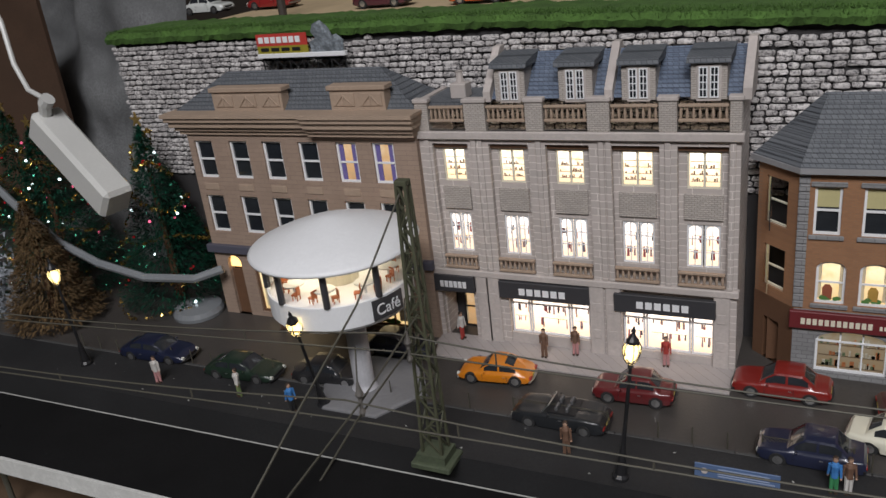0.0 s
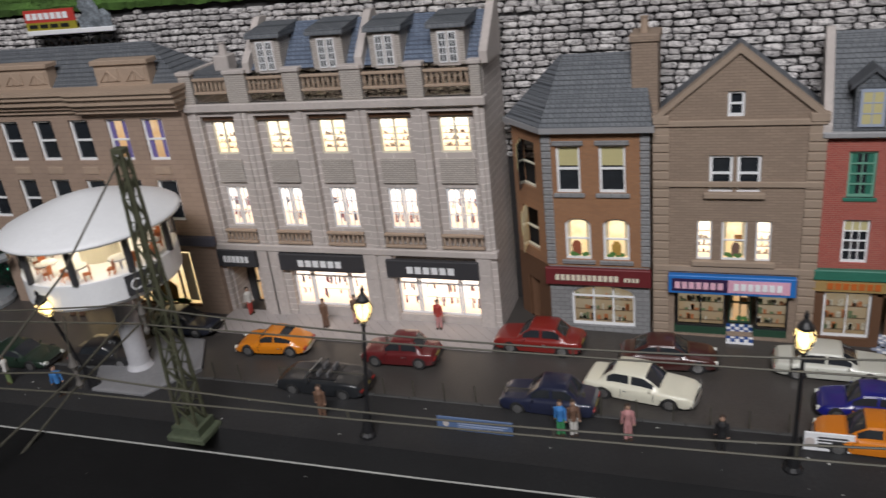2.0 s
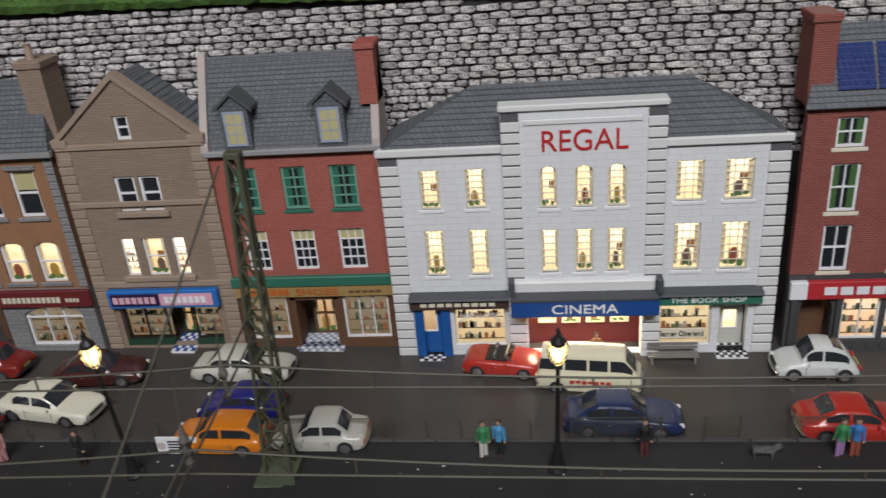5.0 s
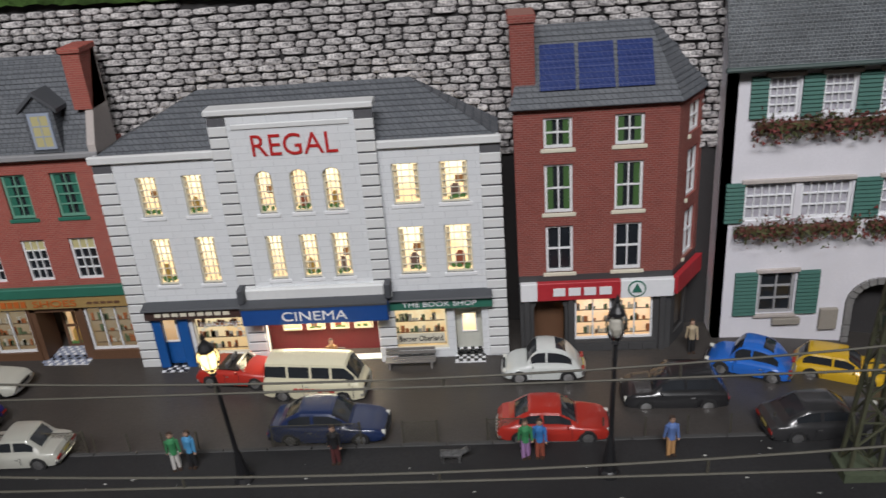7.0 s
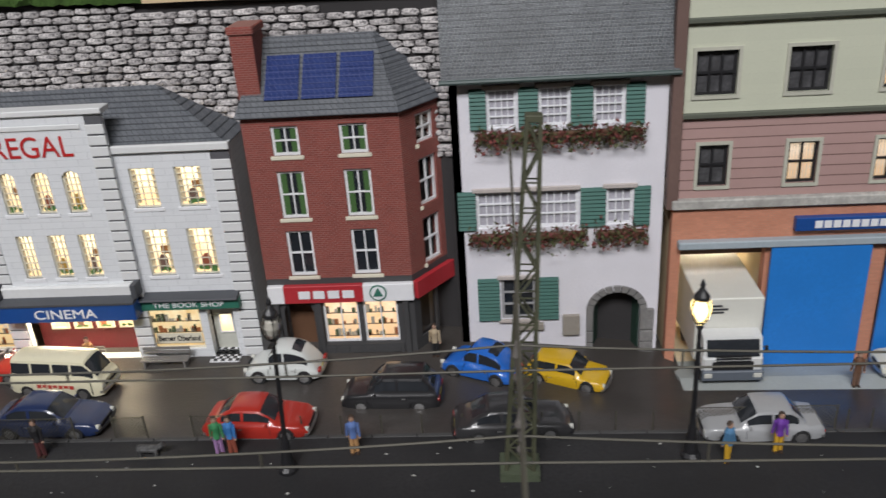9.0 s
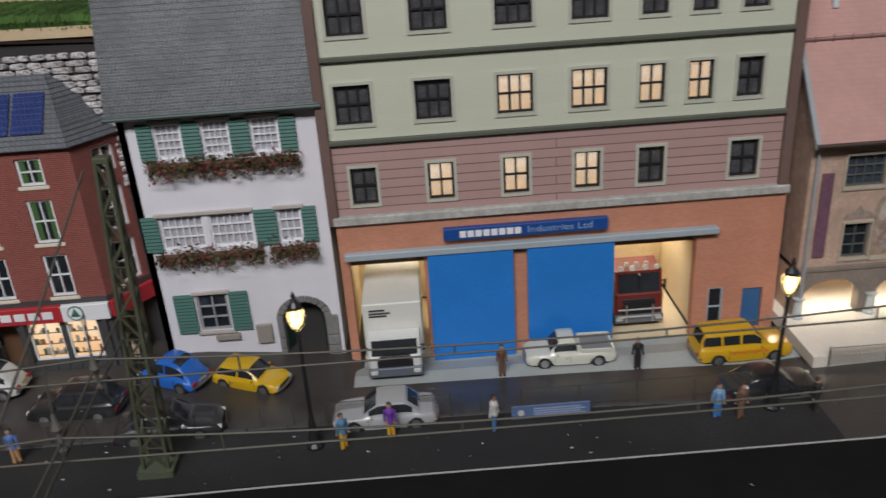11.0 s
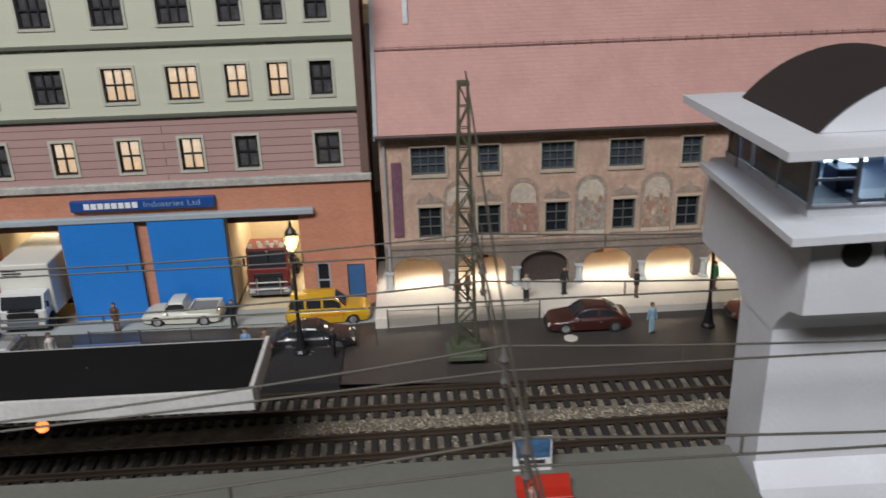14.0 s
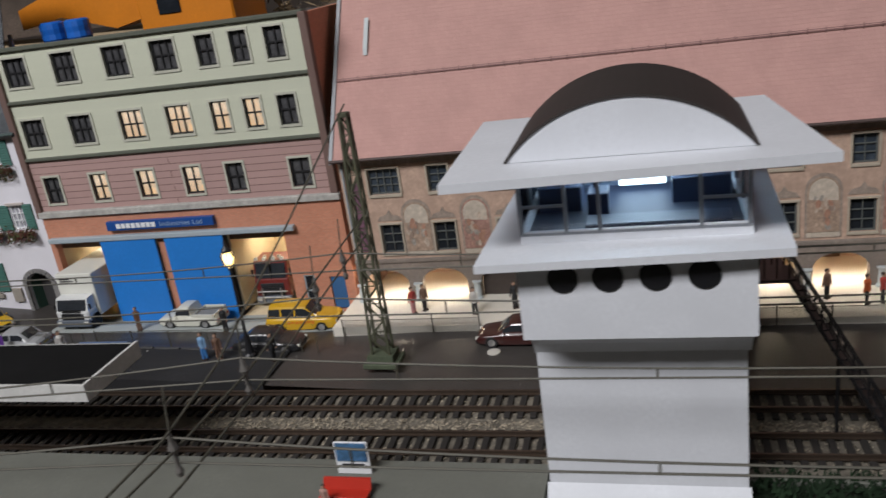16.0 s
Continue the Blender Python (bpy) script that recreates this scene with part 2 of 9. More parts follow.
def to_mesh(name, bm, mats, origin=Vector((0, 0, 0)), smooth=False):
    bmesh.ops.recalc_face_normals(bm, faces=bm.faces)
    me = bpy.data.meshes.new(name)
    for v in bm.verts:
        v.co = (v.co - origin) * MM
    if smooth:
        for f in bm.faces:
            f.smooth = True
    bm.to_mesh(me)
    bm.free()
    for m in mats if isinstance(mats, (list, tuple)) else [mats]:
        me.materials.append(m)
    return me


def part(name, bm, mats, parent=None, label="", smooth=False):
    """Links a bmesh, in world millimetres, as one mesh object under parent."""
    org = ORIGIN[parent.name] if parent else Vector((0, 0, 0))
    ob = new(name, to_mesh(name, bm, mats, org, smooth))
    ORIGIN[ob.name] = org
    if parent:
        ob.parent = parent
    return tagged(ob, label)


def piece(name, me, parent, x, y, z, rz=0.0, label=""):
    """One more object on a shared mesh, at a place in world millimetres."""
    ob = new(name, me)
    org = ORIGIN[parent.name]
    ob.parent = parent
    ob.location = (Vector((x, y, z)) - org) * MM
    ob.rotation_euler = (0, 0, rz)
    ORIGIN[ob.name] = Vector((x, y, z))
    return tagged(ob, label)


def structure(name, bm, mats, label="", category="", smooth=False):
    ob = part(name, bm, mats, None, label, smooth)
    return tagged(ob, label, category, "", "structure")


def box(bm, x0, x1, y0, y1, z0, z1, mat=0, bevel=0.0):
    v = [bm.verts.new((x, y, z)) for x in (x0, x1) for y in (y0, y1) for z in (z0, z1)]
    fs = [bm.faces.new([v[i] for i in q]) for q in ((0, 1, 3, 2), (4, 6, 7, 5), (0, 4, 5, 1), (2, 3, 7, 6), (0, 2, 6, 4), (1, 5, 7, 3))]
    for f in fs:
        f.material_index = mat
    if bevel:
        es = {e for f in fs for e in f.edges}
        r = bmesh.ops.bevel(bm, geom=list(es), offset=bevel, segments=1, affect="EDGES", clamp_overlap=True)
        for f in r["faces"]:
            f.material_index = mat
    return v


def prism(bm, pts, axis, a, b, mat=0):
    """A polygon of (p, q) pairs drawn out from a to b along axis x, y or z."""
    def at(p, q, s):
        return {"x": (s, p, q), "y": (p, s, q), "z": (p, q, s)}[axis]
    lo, hi = [bm.verts.new(at(p, q, a)) for p, q in pts], [bm.verts.new(at(p, q, b)) for p, q in pts]
    n = len(pts)
    fs = [bm.faces.new(lo), bm.faces.new(hi[::-1])]
    fs += [bm.faces.new((lo[i], lo[(i + 1) % n], hi[(i + 1) % n], hi[i])) for i in range(n)]
    for f in fs:
        f.material_index = mat
    return lo + hi


def lathe(bm, cx, cy, rings, seg=16, mat=0, cap=True):
    """A turned form from (radius, z) rings."""
    loops = [[bm.verts.new((cx + r * math.cos(2 * math.pi * i / seg), cy + r * math.sin(2 * math.pi * i / seg), z)) for i in range(seg)] for r, z in rings]
    for k in range(len(loops) - 1):
        m = mat[k] if isinstance(mat, (list, tuple)) else mat
        for i in range(seg):
            bm.faces.new((loops[k][i], loops[k][(i + 1) % seg], loops[k + 1][(i + 1) % seg], loops[k + 1][i])).material_index = m
    if cap:
        bm.faces.new(loops[0][::-1]).material_index = mat[0] if isinstance(mat, (list, tuple)) else mat
        bm.faces.new(loops[-1]).material_index = mat[-1] if isinstance(mat, (list, tuple)) else mat
    return loops


def rod(bm, a, b, r, seg=6, mat=0, r2=None):
    a, b = Vector(a), Vector(b)
    d = (b - a).normalized()
    u = d.orthogonal().normalized()
    w = d.cross(u)
    ends = []
    for p, rr in ((a, r), (b, r if r2 is None else r2)):
        ends.append([bm.verts.new(p + rr * (math.cos(2 * math.pi * i / seg) * u + math.sin(2 * math.pi * i / seg) * w)) for i in range(seg)])
    for i in range(seg):
        bm.faces.new((ends[0][i], ends[0][(i + 1) % seg], ends[1][(i + 1) % seg], ends[1][i])).material_index = mat
    bm.faces.new(ends[0][::-1]).material_index = mat
    bm.faces.new(ends[1]).material_index = mat


def wire(bm, pts, r, seg=5):
    """One unbroken tube along a line of points."""
    pts = [Vector(p) for p in pts]
    rings = []
    for i, p in enumerate(pts):
        d = (pts[min(i + 1, len(pts) - 1)] - pts[max(i - 1, 0)]).normalized()
        u = d.cross(Vector((0, 0, 1)))
        u = (u if u.length > 0.05 else d.cross(Vector((0, 1, 0)))).normalized()
        w = d.cross(u)
        rings.append([bm.verts.new(p + r * (math.cos(2 * math.pi * k / seg) * u + math.sin(2 * math.pi * k / seg) * w)) for k in range(seg)])
    for a, b in zip(rings, rings[1:]):
        for k in range(seg):
            bm.faces.new((a[k], a[(k + 1) % seg], b[(k + 1) % seg], b[k]))
    bm.faces.new(rings[0][::-1])
    bm.faces.new(rings[-1])


def part_each(name, bm, mats, parent, label=""):
    """Every separate piece of a bmesh becomes a part of its own."""
    left = set(bm.verts)
    while left:
        todo, island = [next(v for v in bm.verts if v in left)], set()
        while todo:
            v = todo.pop()
            if v in island:
                continue
            island.add(v)
            todo.extend(e.other_vert(v) for e in v.link_edges)
        left -= island
        one, made = bmesh.new(), {}
        for v in bm.verts:
            if v in island:
                made[v] = one.verts.new(v.co)
        for f in bm.faces:
            if f.verts[0] in island:
                one.faces.new([made[v] for v in f.verts]).material_index = f.material_index
        part(name, one, mats, parent, label)
    bm.free()


def wall_with_holes(x0, x1, z0, z1, y, depth, holes, mat=0):
    """A wall that faces -y; holes are (x0, x1, z0, z1, arch rise). Openings go through and have reveals."""
    bm = bmesh.new()
    xs = sorted({x0, x1, *[min(max(v, x0), x1) for h in holes for v in h[:2]]})
    zs = sorted({z0, z1, *[min(max(v, z0), z1) for h in holes for v in h[2:4]]})
    grid = {}

    def vert(i, k, yy):
        key = (i, k, yy)
        if key not in grid:
            grid[key] = bm.verts.new((xs[i], yy, zs[k]))
        return grid[key]

    def solid(i, k):
        if not (0 <= i < len(xs) - 1 and 0 <= k < len(zs) - 1):
            return False
        cx, cz = (xs[i] + xs[i + 1]) / 2, (zs[k] + zs[k + 1]) / 2
        return not any(h[0] < cx < h[1] and h[2] < cz < h[3] for h in holes)
    for i in range(len(xs) - 1):
        for k in range(len(zs) - 1):
            if not solid(i, k):
                continue
            for yy in (y, y + depth):
                bm.faces.new((vert(i, k, yy), vert(i + 1, k, yy), vert(i + 1, k + 1, yy), vert(i, k + 1, yy)))
            for di, dk, a, b in ((-1, 0, (i, k), (i, k + 1)), (1, 0, (i + 1, k), (i + 1, k + 1)), (0, -1, (i, k), (i + 1, k)), (0, 1, (i, k + 1), (i + 1, k + 1))):
                if not solid(i + di, k + dk):
                    bm.faces.new((vert(*a, y), vert(*b, y), vert(*b, y + depth), vert(*a, y + depth)))
    for h in holes:
        rise = h[4] if len(h) > 4 else 0
        if rise:
            c, rx = (h[0] + h[1]) / 2, (h[1] - h[0]) / 2
            for side in (-1, 1):
                arc = [(c + side * rx * math.cos(a), h[3] - rise + rise * math.sin(a)) for a in [math.pi / 2 * j / 6 for j in range(7)]]
                prism(bm, [*arc, (c + side * rx, h[3])], "y", y + 0.02, y + depth)
    for f in bm.faces:
        f.material_index = mat
    return bm


FRAMES = {}


def frame_mesh(w, h, nx, nz, border, bar, mat, arch=0.0, depth=1.2):
    key = (round(w, 1), round(h, 1), nx, nz, border, bar, mat.name, arch)
    if key in FRAMES:
        return FRAMES[key]
    iw, ih = w - 2 * border, h - 2 * border
    cells = []
    for i in range(nx):
        for k in range(nz):
            x0, x1 = border + iw * i / nx + (bar / 2 if i else 0), border + iw * (i + 1) / nx - (bar / 2 if i < nx - 1 else 0)
            z0, z1 = border + ih * k / nz + (bar / 2 if k else 0), border + ih * (k + 1) / nz - (bar / 2 if k < nz - 1 else 0)
            cells.append((x0, x1, z0, z1))
    bm = wall_with_holes(0, w, 0, h, 0, depth, cells)
    if arch:
        for side in (-1, 1):
            arc = [(w / 2 + side * (w / 2 - border) * math.cos(a), h - arch + (arch - border) * math.sin(a)) for a in [math.pi / 2 * j / 5 for j in range(6)]]
            prism(bm, [*arc, (w / 2 + side * w / 2, h), (w / 2 + side * w / 2, h - arch)], "y", 0.05, depth)
    FRAMES[key] = to_mesh("window", bm, mat)
    return FRAMES[key]


def plane_mesh(w, h, mat, key="pane"):
    k = (key, round(w, 1), round(h, 1), mat.name)
    if k not in FRAMES:
        bm = bmesh.new()
        box(bm, 0, w, 0, 0.5, 0, h)
        FRAMES[k] = to_mesh(key, bm, mat)
    return FRAMES[k]


def display_meshes(w, h, stock, kind):
    """What stands in a lit window: goods, a plant, drapery or garments, in one of five arrangements."""
    key = ("display", round(w, 1), round(h, 1), stock, kind)
    if key in FRAMES:
        return FRAMES[key]
    g = random.Random(kind * 31 + int(w * 10) + int(h * 7))
    made = []

    def put(name, bm, mat):
        made.append((name, to_mesh(name, bm, mat)))

    def blob(bm, cx, cz, rx, rz_, n=9):
        prism(bm, [(cx + rx * math.cos(t) * g.uniform(0.8, 1.1), cz + rz_ * math.sin(t) * g.uniform(0.8, 1.1)) for t in [2 * math.pi * j / n for j in range(n)]], "y", g.uniform(-0.25, 0.0), 0.35)
    if stock == "room":
        if kind != 3:
            bm = bmesh.new()
            for _ in range(6):
                blob(bm, w * g.uniform(0.2, 0.8), h * g.uniform(0.07, 0.13), w * 0.12, h * 0.05)
            put("pot_plant", bm, paint("indoor_plant", (0.10, 0.24, 0.06), 0.7, vary=0.4))
        if kind in (0, 2, 4):
            bm = bmesh.new()
            cx, ww = w * g.uniform(0.4, 0.65), w * 0.16
            prism(bm, [(cx - ww, h * 0.1), (cx + ww, h * 0.1), (cx + ww * 1.1, h * 0.34), (cx + ww * 0.5, h * 0.43), (cx - ww * 0.5, h * 0.43), (cx - ww * 1.1, h * 0.34)], "y", -0.1, 0.3)
            put("armchair", bm, paint("chair_cover_%d" % kind, ((0.35, 0.1, 0.05), (0, 0, 0), (0.5, 0.3, 0.06), (0, 0, 0), (0.2, 0.12, 0.09))[kind], 0.8, vary=0.3))
        if kind in (1, 4):
            bm = bmesh.new()
            box(bm, w * 0.52, w * 0.82, 0, 0.3, h * 0.45, h * 0.62)
            put("picture", bm, paint("wall_picture", (0.45, 0.2, 0.06), 0.6, vary=0.5, stain=0.4))
        if w > 8:
            for a, b in ((0.06, 0.2), (0.8, 0.94)):
                fold = [(w * (a + (b - a) * j / 8), 0.0 if j % 2 else 0.25) for j in range(9)]
                bm = bmesh.new()
                prism(bm, fold + [(w * b, 0.4), (w * a, 0.4)], "z", h * 0.1, h * 0.93)
                put("drape", bm, paint("pale_drape", (0.82, 0.70, 0.48), 0.8, vary=0.2))
    elif stock == "shelves":
        bm = bmesh.new()
        for f in (0.16, 0.34, 0.52, 0.70):
            box(bm, w * 0.08, w * 0.92, 0, 0.3, h * f, h * f + 0.35)
        put("shelf", bm, paint("pale_shop_shelf", (0.5, 0.4, 0.28), 0.7))
        bm = bmesh.new()
        for f in (0.16, 0.34, 0.52):
            x = w * 0.1
            while x < w * 0.86:
                ww = g.uniform(0.4, 1.1)
                if g.random() < 0.55:
                    box(bm, x, x + ww, 0.05, 0.3, h * f + 0.35, h * f + 0.35 + h * g.uniform(0.03, 0.11))
                x += ww + 0.3
        put("shelf_stock", bm, paint("mixed_goods", (0.36, 0.2, 0.12), 0.7, vary=0.6, stain=0.6, grain=1.3))
    elif stock == "garments":
        bm = bmesh.new()
        for f in (0.72, 0.38):
            rod(bm, (w * 0.1, 0.1, h * f), (w * 0.9, 0.1, h * f), 0.14, 4)
        put("clothes_rail", bm, paint("steel_clothes_rail", (0.3, 0.28, 0.28), 0.4, 0.5))
        for nm, colour, share in (("garment", (0.48, 0.14, 0.14), 0.35), ("garment", (0.62, 0.42, 0.40), 0.5), ("garment", (0.17, 0.15, 0.18), 0.25)):
            bm = bmesh.new()
            n = max(2, int(w * share * 0.6))
            for _ in range(n):
                cx, top = w * g.uniform(0.12, 0.88), h * g.choice((0.72, 0.38))
                ww, tall = g.uniform(0.35, 0.8), h * g.uniform(0.1, 0.26)
                prism(bm, [(cx - ww, top - tall), (cx + ww, top - tall), (cx + ww * 0.6, top - 0.3), (cx, top), (cx - ww * 0.6, top - 0.3)], "y", g.uniform(-0.1, 0.1), 0.25)
            put(nm, bm, paint("cloth_%02d" % int(colour[0] * 99), colour, 0.8, vary=0.3))
    elif stock == "stock":
        bm = bmesh.new()
        for f in (0.1, 0.36, 0.62):
            box(bm, w * 0.05, w * 0.95, 0, 0.3, h * f, h * f + 0.5)
        put("shelf", bm, paint("dark_display_shelf", (0.12, 0.08, 0.05), 0.7))
        for nm, colour in (("shelf_stock", (0.5, 0.46, 0.36)), ("shelf_stock", (0.12, 0.16, 0.08)), ("shelf_stock", (0.4, 0.14, 0.05))):
            bm = bmesh.new()
            box(bm, w * 0.3, w * 0.3 + 0.8, 0, 0.3, h * 0.1 + 0.5, h * 0.22)
            for f in (0.1, 0.36, 0.62):
                x = w * 0.07
                while x < w * 0.88:
                    ww = g.uniform(0.8, 2.2)
                    if g.random() < 0.3:
                        box(bm, x, x + ww, -0.15, 0.3, h * f + 0.5, h * f + 0.5 + h * g.uniform(0.05, 0.17))
                    x += ww + 0.3
            put(nm, bm, paint("display_goods_%02d" % int(colour[0] * 99), colour, 0.6, vary=0.4, stain=0.4))
    else:
        bm = bmesh.new()
        n = max(4, int(w / 1.6))
        for j in range(n):
            x = 1 + (w - 2) * j / n
            box(bm, x, x + (w - 2) / n * 0.35, 0, 0.3, h * (0.08 if (j + kind) % n > 1 else 0.3), h * 0.94)
        put("pleated_curtain", bm, paint("cream_pleat", (0.80, 0.68, 0.54), 0.8, vary=0.25))
    FRAMES[key] = made
    return made


def window(house, x0, x1, z0, z1, y, pane, nx=2, nz=2, frame_mat=None, border=0.9, bar=0.5, arch=0.0, back=1.2, blind=0.0, rz=0.0, sill=None, curtain=None):
    w, h = x1 - x0, z1 - z0
    win = piece("window", frame_mesh(w, h, nx, nz, border, bar, frame_mat or WHITE, arch), house, x0, y, z0, rz)
    c, s = math.cos(rz), math.sin(rz)
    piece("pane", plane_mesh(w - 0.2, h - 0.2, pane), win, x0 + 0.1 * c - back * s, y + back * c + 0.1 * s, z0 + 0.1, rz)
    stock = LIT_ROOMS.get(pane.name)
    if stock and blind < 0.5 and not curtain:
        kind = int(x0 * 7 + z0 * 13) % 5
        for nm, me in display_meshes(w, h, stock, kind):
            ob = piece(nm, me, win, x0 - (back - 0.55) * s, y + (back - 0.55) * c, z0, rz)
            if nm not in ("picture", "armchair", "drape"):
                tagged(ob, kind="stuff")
    if blind:
        piece("blind", plane_mesh(w - 2, h * blind, paint("yellow_blind", (0.52, 0.47, 0.24), 0.7), "blind"), win, x0 + 1 * c - (back - 0.55) * s, y + (back - 0.55) * c + s, z1 - h * blind - 0.5, rz)
    if curtain:
        for cx in (x0 + 1.0, x1 - 1.0 - w * 0.24):
            piece("curtain", plane_mesh(w * 0.24, h - 2, curtain, "curtain"), win, cx * 1.0 if not rz else x0 + (cx - x0) * c, y + (back - 0.55) * c + (cx - x0) * s, z0 + 1, rz)
    if sill:
        k = ("sill", round(w, 1), sill.name)
        if k not in FRAMES:
            bm = bmesh.new()
            box(bm, -1.5, w + 1.5, -1.6, 1, -2.0, 0, bevel=0.2)
            FRAMES[k] = to_mesh("sill", bm, sill)
        piece("sill", FRAMES[k], win, x0, y - 0.2, z0, rz)
    return win


def text_mesh(words, height, mat, width=0, depth=0.4, spacing=1.0):
    """Lettering with the built-in font, standing in the xz plane, its lower left corner at 0; in millimetres."""
    cu = bpy.data.curves.new("lettering", "FONT")
    cu.body, cu.size, cu.extrude, cu.space_character = words, 10, 0.3, spacing
    tmp = new("lettering", cu)
    bpy.context.view_layer.update()
    me = bpy.data.meshes.new_from_object(tmp.evaluated_get(bpy.context.evaluated_depsgraph_get()))
    bpy.data.objects.remove(tmp)
    co = np.array([v.co[:] for v in me.vertices])
    lo, hi = co.min(0), co.max(0)
    k = height / (hi[1] - lo[1])
    kx = width / (hi[0] - lo[0]) if width else k
    for v in me.vertices:
        x, y, z = v.co
        v.co = ((x - lo[0]) * kx * MM, (-z / 0.3 * depth / 2) * MM, (y - lo[1]) * k * MM)
    me.materials.clear()
    me.materials.append(mat)
    return me


def lettering(house, words, x, z, y, height, mat, width=0, spacing=1.0, label=""):
    return piece("lettering", text_mesh(words, height, mat, width, spacing=spacing), house, x, y, z, 0, label)


def bars(name, x0, x1, z0, z1, y, mat, house, count=1, gaps=0.25, label=""):
    """Plain bars in place of a word that is not lettered."""
    bm = bmesh.new()
    step = (x1 - x0) / count
    for i in range(count):
        box(bm, x0 + i * step, x0 + (i + 1 - gaps) * step, y - 0.3, y + 0.05, z0, z1)
    part_each(name.replace("marks", "mark").replace("bars", "bar"), bm, mat, house, label)


def slope_roof(bm, eave, ridge, rows=10, lift=0.35, mat=0):
    """A tiled slope between two edges of two points each: one sheet laid in stepped courses."""
    (a, b), (c, d) = [[Vector(p) for p in e] for e in (eave, ridge)]
    n = (b - a).cross(c - a).normalized()
    if n.z < 0:
        n = -n
    under = [bm.verts.new(v) for v in (a - n * 0.8, b - n * 0.8, c - n * 0.8, d - n * 0.8)]
    line = [bm.verts.new(a + n * lift), bm.verts.new(b + n * lift)]
    bm.faces.new((under[0], under[1], line[1], line[0])).material_index = mat
    for i in range(rows):
        f = (i + 1) / rows
        p, q = a.lerp(c, f), b.lerp(d, f)
        hi = [bm.verts.new(p + n * 0.05), bm.verts.new(q + n * 0.05)]
        bm.faces.new((line[0], line[1], hi[1], hi[0])).material_index = mat
        if i < rows - 1:
            line = [bm.verts.new(p + n * lift), bm.verts.new(q + n * lift)]
            bm.faces.new((hi[0], hi[1], line[1], line[0])).material_index = mat
    bm.faces.new((hi[0], hi[1], under[3], under[2])).material_index = mat
    bm.faces.new((under[1], under[0], under[2], under[3])).material_index = mat


def quoins(house, x0, x1, z0, z1, y, mat, step=5.2, proud=0.8, name="quoin", joint=None):
    bm = bmesh.new()
    box(bm, 0, x1 - x0, -proud, 0.3, 0, step - 0.9, bevel=0.25)
    me = to_mesh(name, bm, mat)
    bm = bmesh.new()
    box(bm, x0 + 0.15, x1 - 0.15, y - 0.18, y + 0.3, z0, z1)
    part(name + "_bed", bm, joint or mat, house)
    z, i = z0, 0
    while z + step <= z1 + 0.5:
        piece(name, me, house, x0, y, z)
        z += step


def ease(a, b, t):
    t = min(1, max(0, (t - a) / (b - a)))
    return t * t * (3 - 2 * t)


def at_line(pts, x):
    return float(np.interp(x, [p[0] for p in pts], [p[1] for p in pts]))


def ground_z(x, y):
    back = at_line([(-600, 0), (0, 0), (230, -4), (430, -5), (560, -7), (640, -15), (900, -16), (960, -11), (1300, -11)], x)
    front = at_line([(-600, 0), (600, 0), (760, -2), (860, -6), (950, -10), (1300, -10)], x)
    return front + (back - front) * ease(345, 400, y)


def road_z(x, y):
    """The road sheet; it dips towards the garage doors."""
    inside = ease(640, 652, x) * (1 - ease(890, 902, x))
    return ground_z(x, y) - 9 * inside * ease(402, 420, y)


# ---- ground, walls and room ----
bm = bmesh.new()
gx, gy = np.arange(-900, 1701, 20), np.arange(301, 700, 9.5)
rows = [[bm.verts.new((x, y, road_z(x, y))) for y in gy] for x in gx]
for i in range(len(gx) - 1):
    for k in range(len(gy) - 1):
        bm.faces.new((rows[i][k], rows[i + 1][k], rows[i + 1][k + 1], rows[i][k + 1]))
structure("road", bm, ROADM, "dark grey painted road surface with dust specks", "road", True)

bm = bmesh.new()
box(bm, -900, 1700, -60, 301, -40, -22)
structure("baseboard", bm, PLATFORMM, "grey-green layout board under the tracks", "board")

# pavement on the near side of the road, a real step above it
bm = bmesh.new()
for i in range(-45, 45):
    x0, x1 = i * 20, i * 20 + 20
    if x1 > 890:
        break
    z0, z1 = ground_z(x0, 320) + 1.4, ground_z(x1, 320) + 1.4
    vs = [bm.verts.new(p) for p in ((x0, 300, z0), (x1, 300, z1), (x1, 341, z1), (x0, 341, z0), (x0, 300, -25), (x1, 300, -25), (x1, 341, z1 - 4), (x0, 341, z0 - 4))]
    for q in ((0, 1, 2, 3), (0, 4, 5, 1), (3, 2, 6, 7)):
        bm.faces.new([vs[k] for k in q])
structure("pavement", bm, PAVEM, "dark grey pavement beside the road", "pavement")
bm = bmesh.new()
for i in range(-45, 44):
    x0 = i * 20
    box(bm, x0 + 0.2, x0 + 19.8, 340.5, 343, ground_z(x0, 342) - 1, ground_z(x0 + 10, 320) + 1.7, bevel=0.3)
structure("kerb", bm, KERB, "grey kerb stones along the pavement", "kerb")
bm = bmesh.new()
box(bm, -216, -29, 394, 424, -2, 1.2, bevel=0.2)
structure("shop_pavement", bm, PAVEPINK, "pale paving in front of the department store", "pavement")

